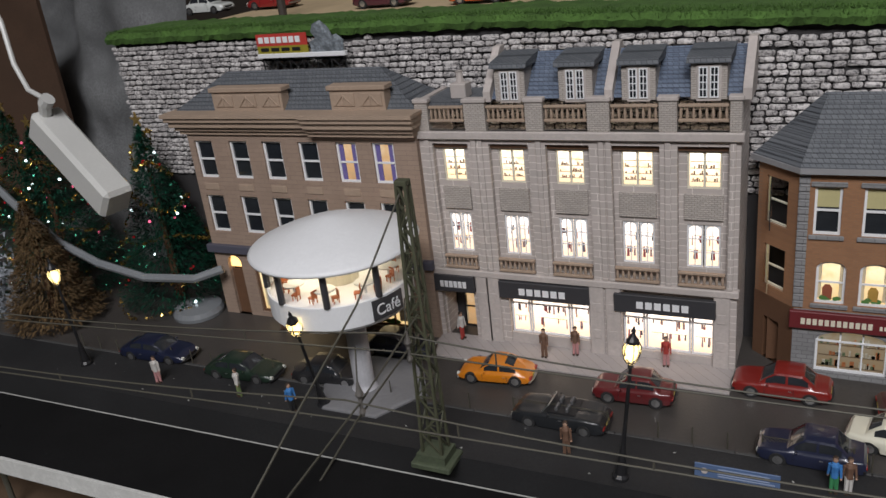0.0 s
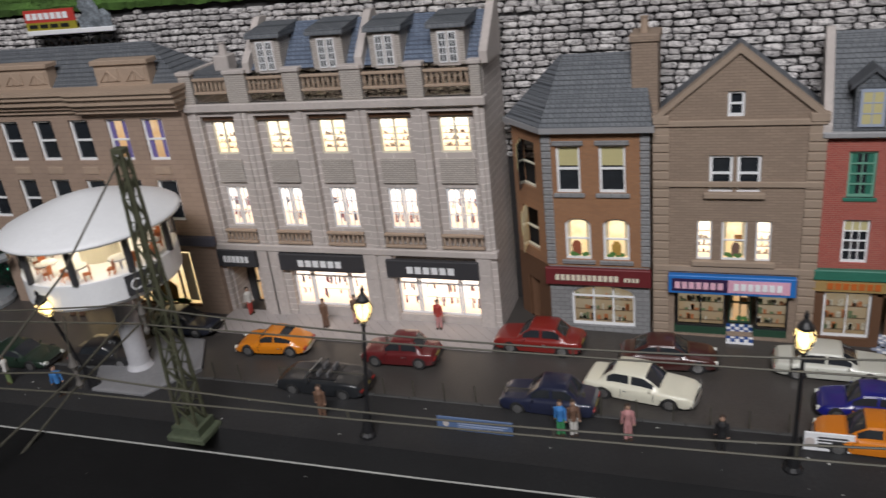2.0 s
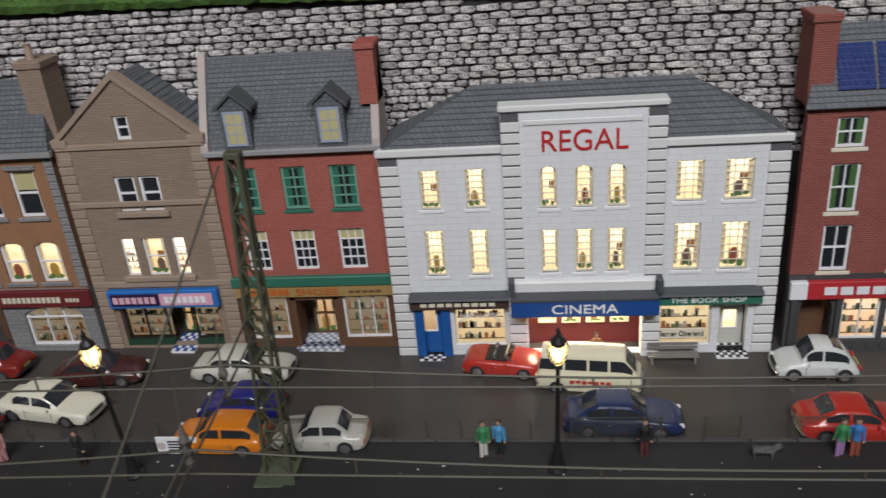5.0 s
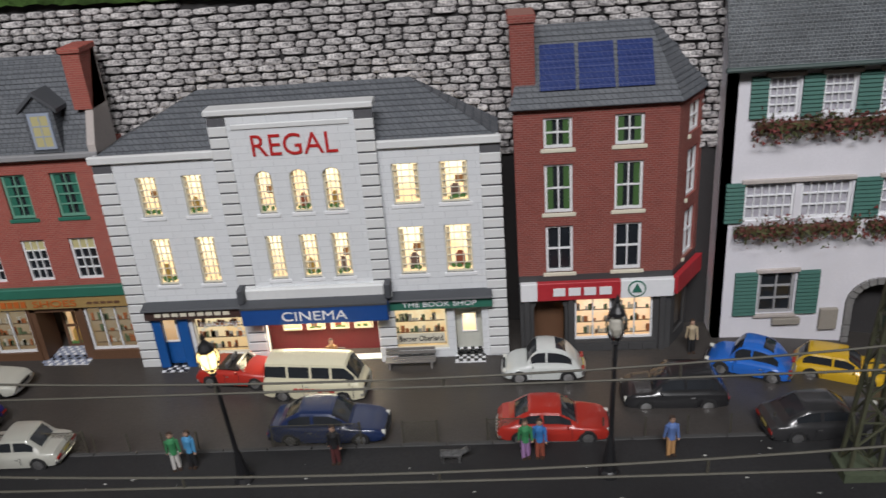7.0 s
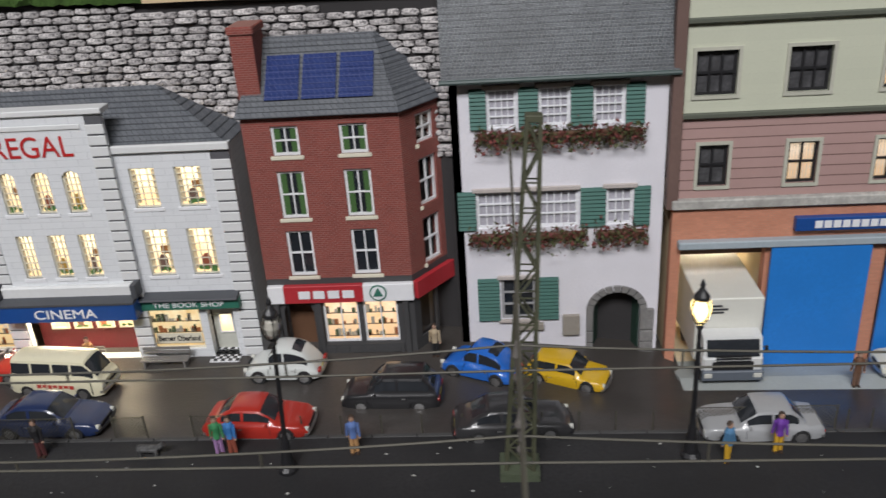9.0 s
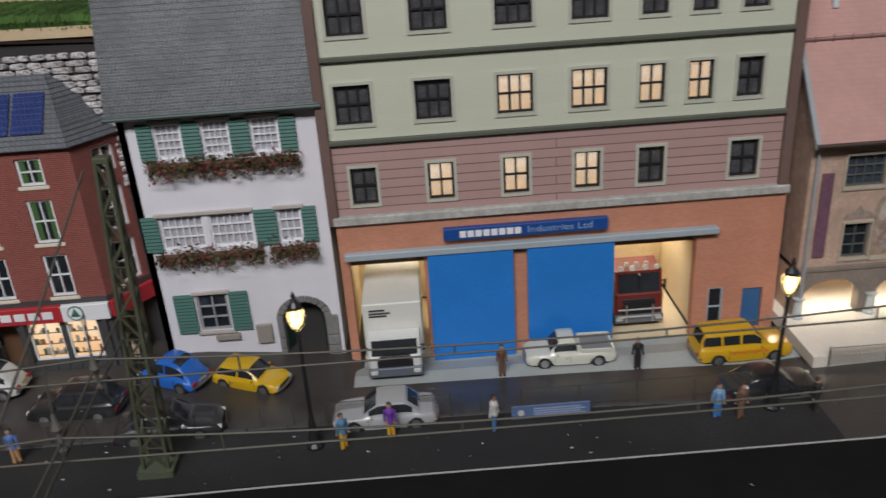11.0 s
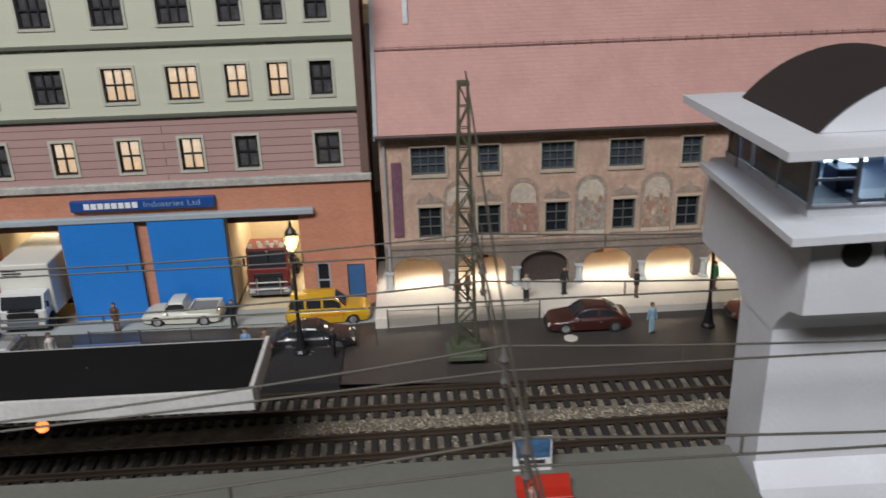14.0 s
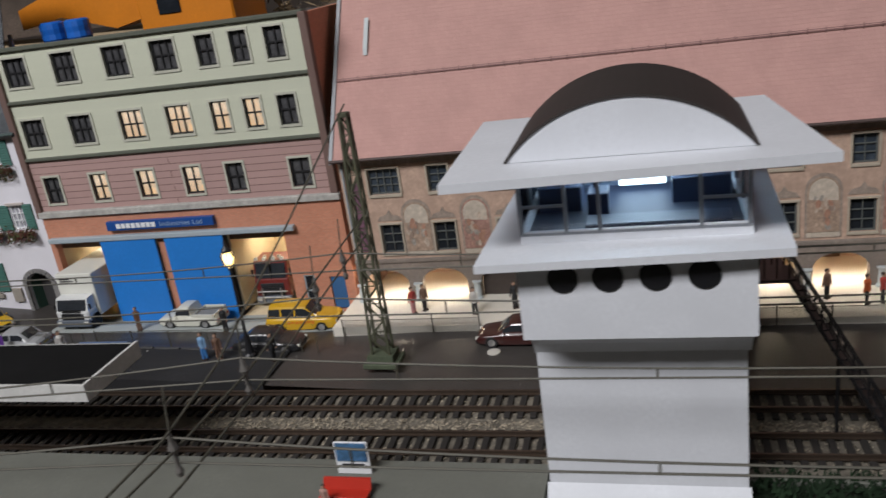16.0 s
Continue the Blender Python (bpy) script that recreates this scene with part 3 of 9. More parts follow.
# raised stone retaining wall behind the houses: backing now, stones last
JOINT = paint("dark_wall_joint", (0.035, 0.033, 0.034), 0.95)
WALLTOP = [(-490, 197), (-185, 195), (-27, 189), (30, 187), (180, 184), (386, 177), (640, 169)]
bm = bmesh.new()
for (xa, za), (xb, zb) in zip(WALLTOP[:-2], WALLTOP[1:-1]):
    prism(bm, [(xa, -8), (xb, -8), (xb, zb), (xa, za)], "y", 463, 470)
wall_a = structure("wall_retaining", bm, JOINT, "coursed rubble stone retaining wall with dark joints", "stone wall")
bm = bmesh.new()
BEND = math.atan2(-21, 254)
vs = prism(bm, [(0, -20), (255, -20), (255, 169), (0, 177)], "y", 0, 7)
bmesh.ops.rotate(bm, verts=bm.verts, matrix=Matrix.Rotation(BEND, 3, "Z"))
bmesh.ops.translate(bm, verts=bm.verts, vec=(386, 463, 0))
wall_b = structure("wall_retaining_bend", bm, JOINT, "coursed rubble stone retaining wall bending towards the street", "stone wall")
bm = bmesh.new()
for (xa, za), (xb, zb) in zip(WALLTOP[:-1], WALLTOP[1:]):
    dip = 6 if xa > 300 else 0
    prism(bm, [(xa, za - 6 + dip), (xb, zb - 6 + dip), (xb, zb + dip), (xa, za + dip)], "y", 470.5, 1000)
box(bm, 640, 1700, 500, 1000, 160, 170)
structure("upper_board", bm, paint("pale_plywood", (0.62, 0.48, 0.30), 0.7), "plywood board of the upper level", "board")

# room shell, unseen: added to shut out world light, walls dark to limit bounce
ROOMWALL = paint("room_wall", (0.06, 0.045, 0.035), 0.9, vary=0.2)
bm = bmesh.new()
box(bm, -2600, 3200, 2000, 2060, -900, 2100)
structure("wall_north", bm, paint("dark_shell_wall", (0.07, 0.055, 0.045), 0.9), "unseen dark brown wall added to close off world light", "wall")
bm = bmesh.new()
box(bm, -2600, 3200, -2060, -2000, -900, 2100)
structure("wall_south", bm, ROOMWALL, "unseen dark brown wall added to close off world light", "wall")
bm = bmesh.new()
box(bm, -2660, -2600, -2060, 2060, -900, 2100)
structure("wall_west", bm, ROOMWALL, "unseen dark brown wall added to close off world light", "wall")
bm = bmesh.new()
box(bm, 3200, 3260, -2060, 2060, -900, 2100)
structure("wall_east", bm, ROOMWALL, "unseen dark brown wall added to close off world light", "wall")
bm = bmesh.new()
box(bm, -2660, 3260, -2060, 2060, 2100, 2160)
structure("ceiling", bm, paint("room_ceiling", (0.3, 0.285, 0.265), 0.9), "unseen off-white ceiling added to close off world light", "ceiling")
bm = bmesh.new()
box(bm, -2660, 3260, -2060, 2060, -960, -900)
structure("floor", bm, paint("room_floor", (0.07, 0.055, 0.045), 0.8), "unseen dark brown floor added to close off world light", "floor")

# ---- the row of houses ----
def house_at(x, y, label, category="house"):
    return thing("house", x, y, ground_z(x, y), label, category, "houses along the street")


# brown corner building with a long cornice
H = house_at(-305, 417, "brown sandstone three-storey building with heavy cornice")
xs = (-391, -361, -333, -304, -275, -248)
holes = [(x, x + 15.5, 108, 135) for x in xs] + [(x, x + 15.5, 67, 95) for x in xs] + [(-385, -373, 0, 48, 6), (-362, -300, 4, 46), (-290, -236, 4, 46)]
part("wall", wall_with_holes(-396, -216, -1, 142, 417, 6, holes), BROWN, H)
bm = bmesh.new()
box(bm, -222, -216, 423, 462, -1, 142)
box(bm, -396, -390, 423, 462, -1, 142)
part_each("side_wall", bm, BROWN, H)
PURPLE = paint("purple_curtain", (0.16, 0.13, 0.35), 0.8)
for row, (z0, z1) in enumerate(((108, 135), (67, 95))):
    for i, x in enumerate(xs):
        window(H, x, x + 15.5, z0, z1, 418.6, LITDIM if row == 0 and i > 3 else DARKGLASS, 1, 2, WHITE, 1.5, 1.2, curtain=PURPLE if row == 0 and i > 3 else None)
bm = bmesh.new()
for x in xs:
    box(bm, x + 1.5, x + 14, 416.4, 417.2, 99, 104, bevel=0.3)
part_each("panel", bm, BROWNDRESS, H)
for n, (a, b, out) in enumerate(((-408, -291, 0), (-291, -211, 3))):
    bm = bmesh.new()
    for z0, z1, d in ((140, 142.95, 2), (143, 145.95, 4), (146, 149.95, 6.5), (150, 152.95, 8.5), (153, 155.5, 10)):
        box(bm, a + (0 if n else (10 - d)), b - (0 if not n else (10 - d)) * 0.5, 417 - d - out, 424, z0, z1)
    part_each("cornice_course", bm, BROWNDRESS, H)
for a, b in ((-368, -311), (-274, -235)):
    bm = bmesh.new()
    box(bm, a, b, 419, 427, 155, 168)
    box(bm, a - 1.5, b + 1.5, 417.5, 428, 168, 171, bevel=0.4)
    n = 3 if b - a > 45 else 2
    w = (b - a) / n
    for i in range(n):
        box(bm, a + i * w + 2, a + (i + 1) * w - 2, 418.3, 419.2, 158, 166, bevel=0.25)
        for k in range(3):
            rod(bm, (a + i * w + 4 + k * (w - 8) / 2, 418.2, 159), (a + (i + 0.5) * w, 418.0, 165), 0.5)
    part("parapet_block", bm, BROWNDRESS, H, "carved stone parapet block")
bm = bmesh.new()
slope_roof(bm, ((-404, 420, 155), (-214, 420, 155)), ((-372, 444, 177), (-249, 444, 177)), 9)
slope_roof(bm, ((-404, 420, 155), (-404, 462, 155)), ((-372, 444, 177), (-372, 445, 177)), 9)
slope_roof(bm, ((-214, 420, 155), (-214, 462, 155)), ((-249, 444, 177), (-249, 445, 177)), 9)
slope_roof(bm, ((-404, 462, 155), (-214, 462, 155)), ((-372, 445, 177), (-249, 445, 177)), 9)
part_each("roof_slope", bm, SLATE, H)
bm = bmesh.new()
box(bm, -399, -214, 413.5, 417.5, 51, 57, bevel=0.3)
part("fascia", bm, paint("blue_grey_fascia", (0.09, 0.09, 0.12), 0.5), H)
bm = bmesh.new()
box(bm, -385, -373, 420, 421, 0, 36)
part("door", bm, BROWNWOOD, H)
bm = bmesh.new()
box(bm, -385, -373, 420.2, 420.8, 38, 48)
part("fanlight", bm, glow("warm_fanlight", (1, 0.62, 0.22), 2.2), H)
for a, b in ((-362, -300), (-290, -236)):
    window(H, a, b, 4, 46, 418.6, LITWARM, 4, 1, BROWNWOOD, 1.6, 1.2)

# grey department store
H = house_at(-122, 421, "grey stone four-storey department store with lit windows", "department store")
bays = ((-203, -188), (-166, -150), (-131, -114), (-93, -75), (-57, -39))
holes = [(a - 4.5, b + 4, 50, 134) for a, b in bays]
holes += [(-213, -190, 0, 46), (-166, -114, 0, 46), (-94, -41, 0, 46)]
part("wall", wall_with_holes(-216, -29, -1, 142, 421, 4, holes), STONE, H)
holes = [(a, b, 109, 130) for a, b in bays] + [(a, b, 62, 88) for a, b in bays]
part("recessed_wall", wall_with_holes(-215.5, -29.5, 48, 136, 425.2, 3, holes), STONE, H)
bm = bmesh.new()
box(bm, -216, -212, 425, 462, -1, 160)
box(bm, -33, -29, 425, 462, -1, 160)
part_each("side_wall", bm, STONE, H)
for a, b in bays:
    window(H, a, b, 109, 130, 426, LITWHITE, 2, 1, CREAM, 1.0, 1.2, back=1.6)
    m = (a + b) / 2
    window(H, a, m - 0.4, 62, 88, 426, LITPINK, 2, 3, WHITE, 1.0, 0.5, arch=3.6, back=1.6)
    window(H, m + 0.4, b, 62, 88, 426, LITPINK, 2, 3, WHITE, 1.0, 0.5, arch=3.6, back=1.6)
    bm = bmesh.new()
    box(bm, a - 1.5, b + 1.5, 423.8, 425.3, 91, 106, bevel=0.3)
    part("brick_panel", bm, STONEBRICK, H)
    bm = bmesh.new()
    box(bm, a - 4.5, b + 4, 423.4, 425.3, 131, 134)
    part("shade_box", bm, BROWNWOOD, H)
    for z0, z1 in ((52, 61), (147.5, 157)):
        up = z0 > 100
        y = 419.5 if not up else 420.2
        bm = bmesh.new()
        box(bm, a - 4, b + 3.5, y, y + 2.4, z1 - 1.5, z1, bevel=0.2)
        box(bm, a - 4, b + 3.5, y, y + 2.4, z0, z0 + 1.5, bevel=0.2)
        rail = part("balustrade", bm, BROWNDRESS, H, "weathered brown stone balustrade")
        k = ("baluster", z1 - z0)
        if k not in FRAMES:
            bm = bmesh.new()
            lathe(bm, 0, 0, [(0.65, 0), (0.95, (z1 - z0) * 0.3), (0.55, (z1 - z0) * 0.55), (0.75, z1 - z0 - 3)], 6)
            FRAMES[k] = to_mesh("baluster", bm, BROWNDRESS)
        n = 8
        for i in range(n):
            piece("baluster", FRAMES[k], rail, a - 2.8 + (b - a + 5) * i / (n - 1), y + 1.2, z0 + 1.5)
# parapet with piers, string courses
edges = [-216] + [v for a, b in bays for v in (a - 4.5, b + 4)] + [-29]
for i in range(0, len(edges), 2):
    bm = bmesh.new()
    box(bm, edges[i], edges[i + 1], 419.6, 424, 142, 159, bevel=0.3)
    part("parapet_pier", bm, STONEBRICK, H)
    bm = bmesh.new()
    box(bm, edges[i] - 0.8, edges[i + 1] + 0.8, 418.8, 424.6, 159, 161.5, bevel=0.4)
    part("coping", bm, STONEDRESS, H)
bm = bmesh.new()
box(bm, -217.5, -27.5, 418.4, 425, 137, 142, bevel=0.6)
box(bm, -217, -28, 419, 425, 46.5, 51, bevel=0.6)
part_each("string_course", bm, STONEDRESS, H)
bm = bmesh.new()
for x in (-180, -176, -139.5, -103, -98.8, -66.5, -210.8, -33):
    box(bm, x - 1.6, x + 1.6, 419.9, 421.2, 51, 137, bevel=0.3)
part_each("pilaster_strip", bm, STONE, H)
bm = bmesh.new()
for x in (-183, -176, -109, -99, -37):
    box(bm, x - 4.5, x + 4.5, 419.6, 421.3, -1, 47, bevel=0.5)
    for z in (12, 30):
        box(bm, x - 2.5, x + 2.5, 419.2, 419.8, z, z + 6, bevel=0.2)
part_each("ground_floor_pier", bm, STONEDRESS, H)
# mansard roof, gable upstands, dormers
bm = bmesh.new()
slope_roof(bm, ((-170, 424, 160), (-28, 424, 160)), ((-170, 445, 183), (-28, 445, 183)), 11)
part("roof", bm, BLUESLATE, H)
for x in (-169, -98, -27):
    bm = bmesh.new()
    prism(bm, [(421.5, 159), (421.5, 165), (443, 187), (450, 187), (450, 159)], "x", x - 2.2, x + 2.2)
    part("party_wall", bm, STONEDRESS, H)
bm = bmesh.new()
box(bm, -215, -171, 424, 462, 156, 159)
part("flat_roof", bm, SLATE, H)
bm = bmesh.new()
box(bm, -196, -186, 430, 440, 159, 168, bevel=0.6)
lathe(bm, -191, 435, [(2.6, 168), (2, 174), (2.5, 175)], 8)
part("chimney", bm, STONEDRESS, H)
for a, b in ((-164, -146), (-126, -107), (-91, -73), (-55, -37)):
    bm = bmesh.new()
    box(bm, a, b, 423, 444, 159, 178)
    dormer = part("dormer", bm, STONEBRICK, H)
    bm = bmesh.new()
    prism(bm, [(420.5, 178), (421.5, 181), (447, 184), (447, 178)], "x", a - 2, b + 2)
    part("dormer_roof", bm, SLATE, dormer)
    m = (a + b) / 2
    bm = bmesh.new()
    box(bm, m - 6.2, m + 6.2, 422.4, 423.3, 158, 177, bevel=0.3)
    part("dormer_surround", bm, STONEDRESS, dormer)
    window(H, m - 5, m - 0.6, 160, 176, 421.6, DARKGLASS, 2, 4, WHITE, 0.6, 0.45, back=0.7)
    window(H, m + 0.6, m + 5, 160, 176, 421.6, DARKGLASS, 2, 4, WHITE, 0.6, 0.45, back=0.7)
# shop fronts
for a, b, z1 in ((-216, -188, 47), (-171, -113, 46), (-98, -40, 44.5)):
    bm = bmesh.new()
    box(bm, a, b, 417.6, 421, z1 - 11.5, z1, bevel=0.3)
    sign = part("sign_fascia", bm, CHARCOAL, H, "charcoal shop sign with white marks")
    m = (a + b) / 2
    w = 15.5 if b - a > 40 else 9.5
    bars("sign_marks", m - w, m + w, z1 - 8.2, z1 - 3.8, 417.4, WHITE, sign, 6)
for a, b, z0 in ((-166, -114, 8), (-94, -41, 6)):
    w3 = (b - a) / 4
    for p, q in ((a, a + w3), (a + w3, b - w3), (b - w3, b)):
        window(H, p + 0.3, q - 0.3, z0, z0 + 27, 424.5, LITPINK, 1, 1, WHITE, 1.1, 0.8, arch=2.6, back=3)
        bm = bmesh.new()
        box(bm, p, q, 424.6, 425.4, z0 + 20, z0 + 21)
        part("transom", bm, WHITE, H)
    bm = bmesh.new()
    box(bm, a, b, 422, 430, -1, z0)
    part_each("stall_riser", bm, STONEDRESS, H)
bm = bmesh.new()
box(bm, -213, -190, 440, 442, 0, 46)
part("entrance_back", bm, CHARCOAL, H)
window(H, -206, -196, 0, 30, 438, LITDIM, 1, 2, BLACK, 1, 0.8)

# corner shop with orange brick and grey quoins
H = house_at(27, 427, "orange brick corner shop with grey stone quoins and slate roof", "shop")
holes = [(7, 20, 85, 112), (30, 44, 85, 112), (10, 24.5, 45, 70, 4), (31, 45.5, 45, 70, 4)]
part("wall", wall_with_holes(0, 56, 41, 121, 427, 5, holes), ORANGEBRICK, H)
part("shop_wall", wall_with_holes(0, 56, -2, 41, 426.6, 5.4, [(12, 48, 3, 29, 6)]), GREYSTONE, H)
bm = bmesh.new()
box(bm, 52, 56, 432, 462, -2, 121)
part_each("side_wall", bm, ORANGEBRICK, H)
ang = math.atan2(427 - 448, 0 + 22)
bm = wall_with_holes(0, 30.4, 41, 121, 0, 4, [(6, 22, 85, 112), (6, 22, 47, 72)])
bmesh.ops.rotate(bm, verts=bm.verts, matrix=Matrix.Rotation(ang, 3, "Z"))
bmesh.ops.translate(bm, verts=bm.verts, vec=(-22, 448, 0))
part("corner_wall", bm, ORANGEBRICK, H)
bm = wall_with_holes(0, 30.4, -2, 41, -0.3, 4.3, [(8, 20, 0, 27)])
bmesh.ops.rotate(bm, verts=bm.verts, matrix=Matrix.Rotation(ang, 3, "Z"))
bmesh.ops.translate(bm, verts=bm.verts, vec=(-22, 448, 0))
part("corner_shop_wall", bm, BROWNWOOD, H)
ca, sa = math.cos(ang), math.sin(ang)
for z0, z1, lo in ((85, 112, DARKGLASS), (47, 72, LITSHOP)):
    window(H, -22 + 6 * ca - 1.5 * sa, -22 + 6 * ca - 1.5 * sa + 16, z0, z1, 448 + 6 * sa + 1.5 * ca, lo, 1, 2, CREAM, 1, 0.8, blind=0.55, rz=ang)
bm = bmesh.new()
box(bm, -22 + 8, -22 + 20, 440, 441, -2, 27)
part("corner_door", bm, BROWNWOOD, H)
for a, b in ((7, 20), (30, 44)):
    window(H, a, b, 85, 112, 428.4, DARKGLASS, 1, 2, WHITE, 1.3, 1.0, blind=0.42)
for a, b in ((10, 24.5), (31, 45.5)):
    window(H, a, b, 45, 70, 428.4, LITWARM, 1, 2, WHITE, 1.3, 0.9, arch=4)
window(H, 12, 48, 3, 29, 428.4, LITSHOP, 3, 1, WHITE, 1.3, 0.9, arch=6)
bm = bmesh.new()
box(bm, 12, 48, 427.8, 428.6, 21.5, 22.5)
part("transom", bm, WHITE, H)
quoins(H, -0.8, 4.5, 42, 121, 427, GREYSTONE, 4.2)
quoins(H, 51.5, 56.5, 42, 121, 427, GREYSTONE, 4.2)
bm = bmesh.new()
for a, b, z in ((5, 22, 112), (28, 46, 112), (5, 22, 82.5), (28, 46, 82.5), (8, 26.5, 42.5), (29, 47.5, 42.5)):
    box(bm, a, b, 425.9, 427.2, z, z + 2.5, bevel=0.3)
part_each("lintel", bm, GREYSTONE, H)
bm = bmesh.new()
box(bm, -2, 57, 424, 427, 30, 40.5, bevel=0.4)
sign = part("sign_fascia", bm, MAROON, H, "maroon shop fascia with cream marks")
bars("sign_marks", 4, 40, 33.3, 36.8, 423.8, CREAM, sign, 12, 0.3)
bars("sign_marks_small", 42.5, 51, 33.5, 35.8, 423.8, CREAM, sign, 4, 0.35)
bm = bmesh.new()
vs = prism(bm, [(-27, 449), (-0.5, 423), (59, 423), (59, 426), (1, 426), (-25, 451)], "z", 119.5, 122.5)
part("gutter", bm, paint("grey_gutter", (0.3, 0.3, 0.31), 0.5), H)
bm = bmesh.new()
slope_roof(bm, ((-1, 424, 122), (58, 424, 122)), ((10, 444, 157), (52, 444, 157)), 14)
slope_roof(bm, ((-26, 450, 122), (-1, 424, 122)), ((9, 445, 157), (10, 444, 157)), 14)
slope_roof(bm, ((58, 424, 122), (58, 462, 122)), ((52, 444, 157), (52, 446, 157)), 14)
part_each("roof_slope", bm, SLATE, H)
bm = bmesh.new()
box(bm, 47, 60, 434, 452, 121, 163)
box(bm, 46, 61, 433, 453, 163, 167, bevel=0.6)
chim = part("chimney", bm, TANSTONE, H)
bm = bmesh.new()
lathe(bm, 53, 440, [(2.2, 167), (1.8, 174), (2.2, 175)], 8)
part("chimney_pot", bm, BROWNDRESS, chim)

# tan stone gabled shop
H = house_at(99, 430, "tan stone gabled shop with blue fascia and lit bay", "shop")
holes = [(86, 97.5, 85, 105), (99.5, 111, 85, 105), (94, 102, 125, 138), (80.5, 88, 46, 69), (93, 105.5, 46, 69), (110, 117.5, 46, 69), (69, 128, 0, 27)]
part("wall", wall_with_holes(58, 140, -4, 124, 430, 5, [h for h in holes if h[2] < 124]), TANSTONE, H)
bm = wall_with_holes(91, 107, 124, 142, 430, 5, [(94, 102, 125, 138)])
prism(bm, [(60.5, 124), (91, 124), (91, 142), (81.3, 142)], "y", 430, 435)
prism(bm, [(107, 124), (137.5, 124), (116.7, 142), (107, 142)], "y", 430, 435)
prism(bm, [(81.3, 142), (116.7, 142), (99, 156.9)], "y", 430, 435)
part("gable", bm, TANSTONE, H)
bm = bmesh.new()
for sgn in (-1, 1):
    prism(bm, [(99 + sgn * 42, 125), (99 + sgn * 38, 125), (99, 157), (99, 160.5)], "y", 428.5, 436)
box(bm, 57, 66, 428.4, 436, 122, 126.5, bevel=0.4)
box(bm, 132, 141, 428.4, 436, 122, 126.5, bevel=0.4)
box(bm, 58, 140, 428.8, 430.3, 120.5, 123.5, bevel=0.3)
box(bm, 58, 140, 428.8, 430.3, 88, 91, bevel=0.3)
box(bm, 58, 140, 428.8, 430.3, 39, 42.5, bevel=0.3)
box(bm, 83.5, 113.5, 427.8, 430.3, 82, 85, bevel=0.3)
box(bm, 78, 120, 427.8, 430.3, 43, 46, bevel=0.3)
part_each("stone_band", bm, TANDRESS, H)
quoins(H, 57.6, 66, -3, 121, 430, TANDRESS, 5.0)
quoins(H, 132, 140.4, -3, 121, 430, TANDRESS, 5.0)
window(H, 86, 97.5, 85, 105, 431.2, DARKGLASS, 1, 2, WHITE, 1.5, 1.0)
window(H, 99.5, 111, 85, 105, 431.2, DARKGLASS, 1, 2, WHITE, 1.5, 1.0)
window(H, 94, 102, 125, 138, 431.2, DARKGLASS, 1, 2, WHITE, 1.4, 0.9)
window(H, 80.5, 88, 46, 69, 431.2, LITWHITE, 1, 2, WHITE, 0.9, 0.6)
window(H, 93, 105.5, 46, 69, 431.2, LITWARM, 1, 2, WHITE, 1.0, 0.7)
window(H, 110, 117.5, 46, 69, 431.2, LITWHITE, 1, 2, WHITE, 0.9, 0.6)
bm = bmesh.new()
box(bm, 66, 131, 426, 430, 27, 38, bevel=0.4)
sign = part("sign_fascia", bm, paint("bright_blue_fascia", (0.02, 0.16, 0.5), 0.4), H, "bright blue shop fascia")
bm = bmesh.new()
box(bm, 68, 97, 425.6, 426.2, 28.8, 36.2)
sign2 = part("name_board", bm, paint("dark_purple_board", (0.03, 0.012, 0.06), 0.4), sign)
bars("sign_marks", 69.5, 95.5, 30.5, 34.5, 425.4, paint("pink_mark", (0.75, 0.45, 0.55), 0.5), sign2, 7)
bm = bmesh.new()
box(bm, 97, 128, 425.6, 426.2, 28.8, 36.2)
sign3 = part("pink_board", bm, paint("pink_board", (0.7, 0.38, 0.5), 0.4), sign)
bars("pink_marks", 100, 125, 30.5, 34.5, 425.4, WHITE, sign3, 7)
window(H, 70, 96, 4, 26, 431.5, LITSHOP, 2, 1, BLACK, 1, 0.8, back=4)
window(H, 112, 128, 4, 26, 431.5, LITSHOP, 1, 1, BLACK, 1, 0.8, back=4)
window(H, 98, 110, 0, 26, 445, LITDIM, 2, 2, paint("dark_green_paint", (0.02, 0.06, 0.035), 0.5), 1, 0.8)
bm = bmesh.new()
box(bm, 68, 97, 430.5, 434, -4, 4)
box(bm, 111, 129, 430.5, 434, -4, 4)
part_each("stall_riser", bm, paint("dark_green_paint", (0.02, 0.06, 0.035), 0.5), H)


def chequer(x0, x1, y0, y1, z, n, m, dark, house):
    k = ("tile", round((x1 - x0) / n, 2), round((y1 - y0) / m, 2))
    bm = bmesh.new()
    box(bm, x0, x1, y0, y1, z - 1.5, z)
    slab = part("tiled_step", bm, WHITE, house, "chequered tiled doorstep")
    if k not in FRAMES:
        bm = bmesh.new()
        box(bm, 0, (x1 - x0) / n, 0, (y1 - y0) / m, 0, 0.25)
        FRAMES[k] = to_mesh("tile", bm, dark)
    for i in range(n):
        for j in range(m):
            if (i + j) % 2:
                piece("tile", FRAMES[k], slab, x0 + (x1 - x0) * i / n, y0 + (y1 - y0) * j / m, z)


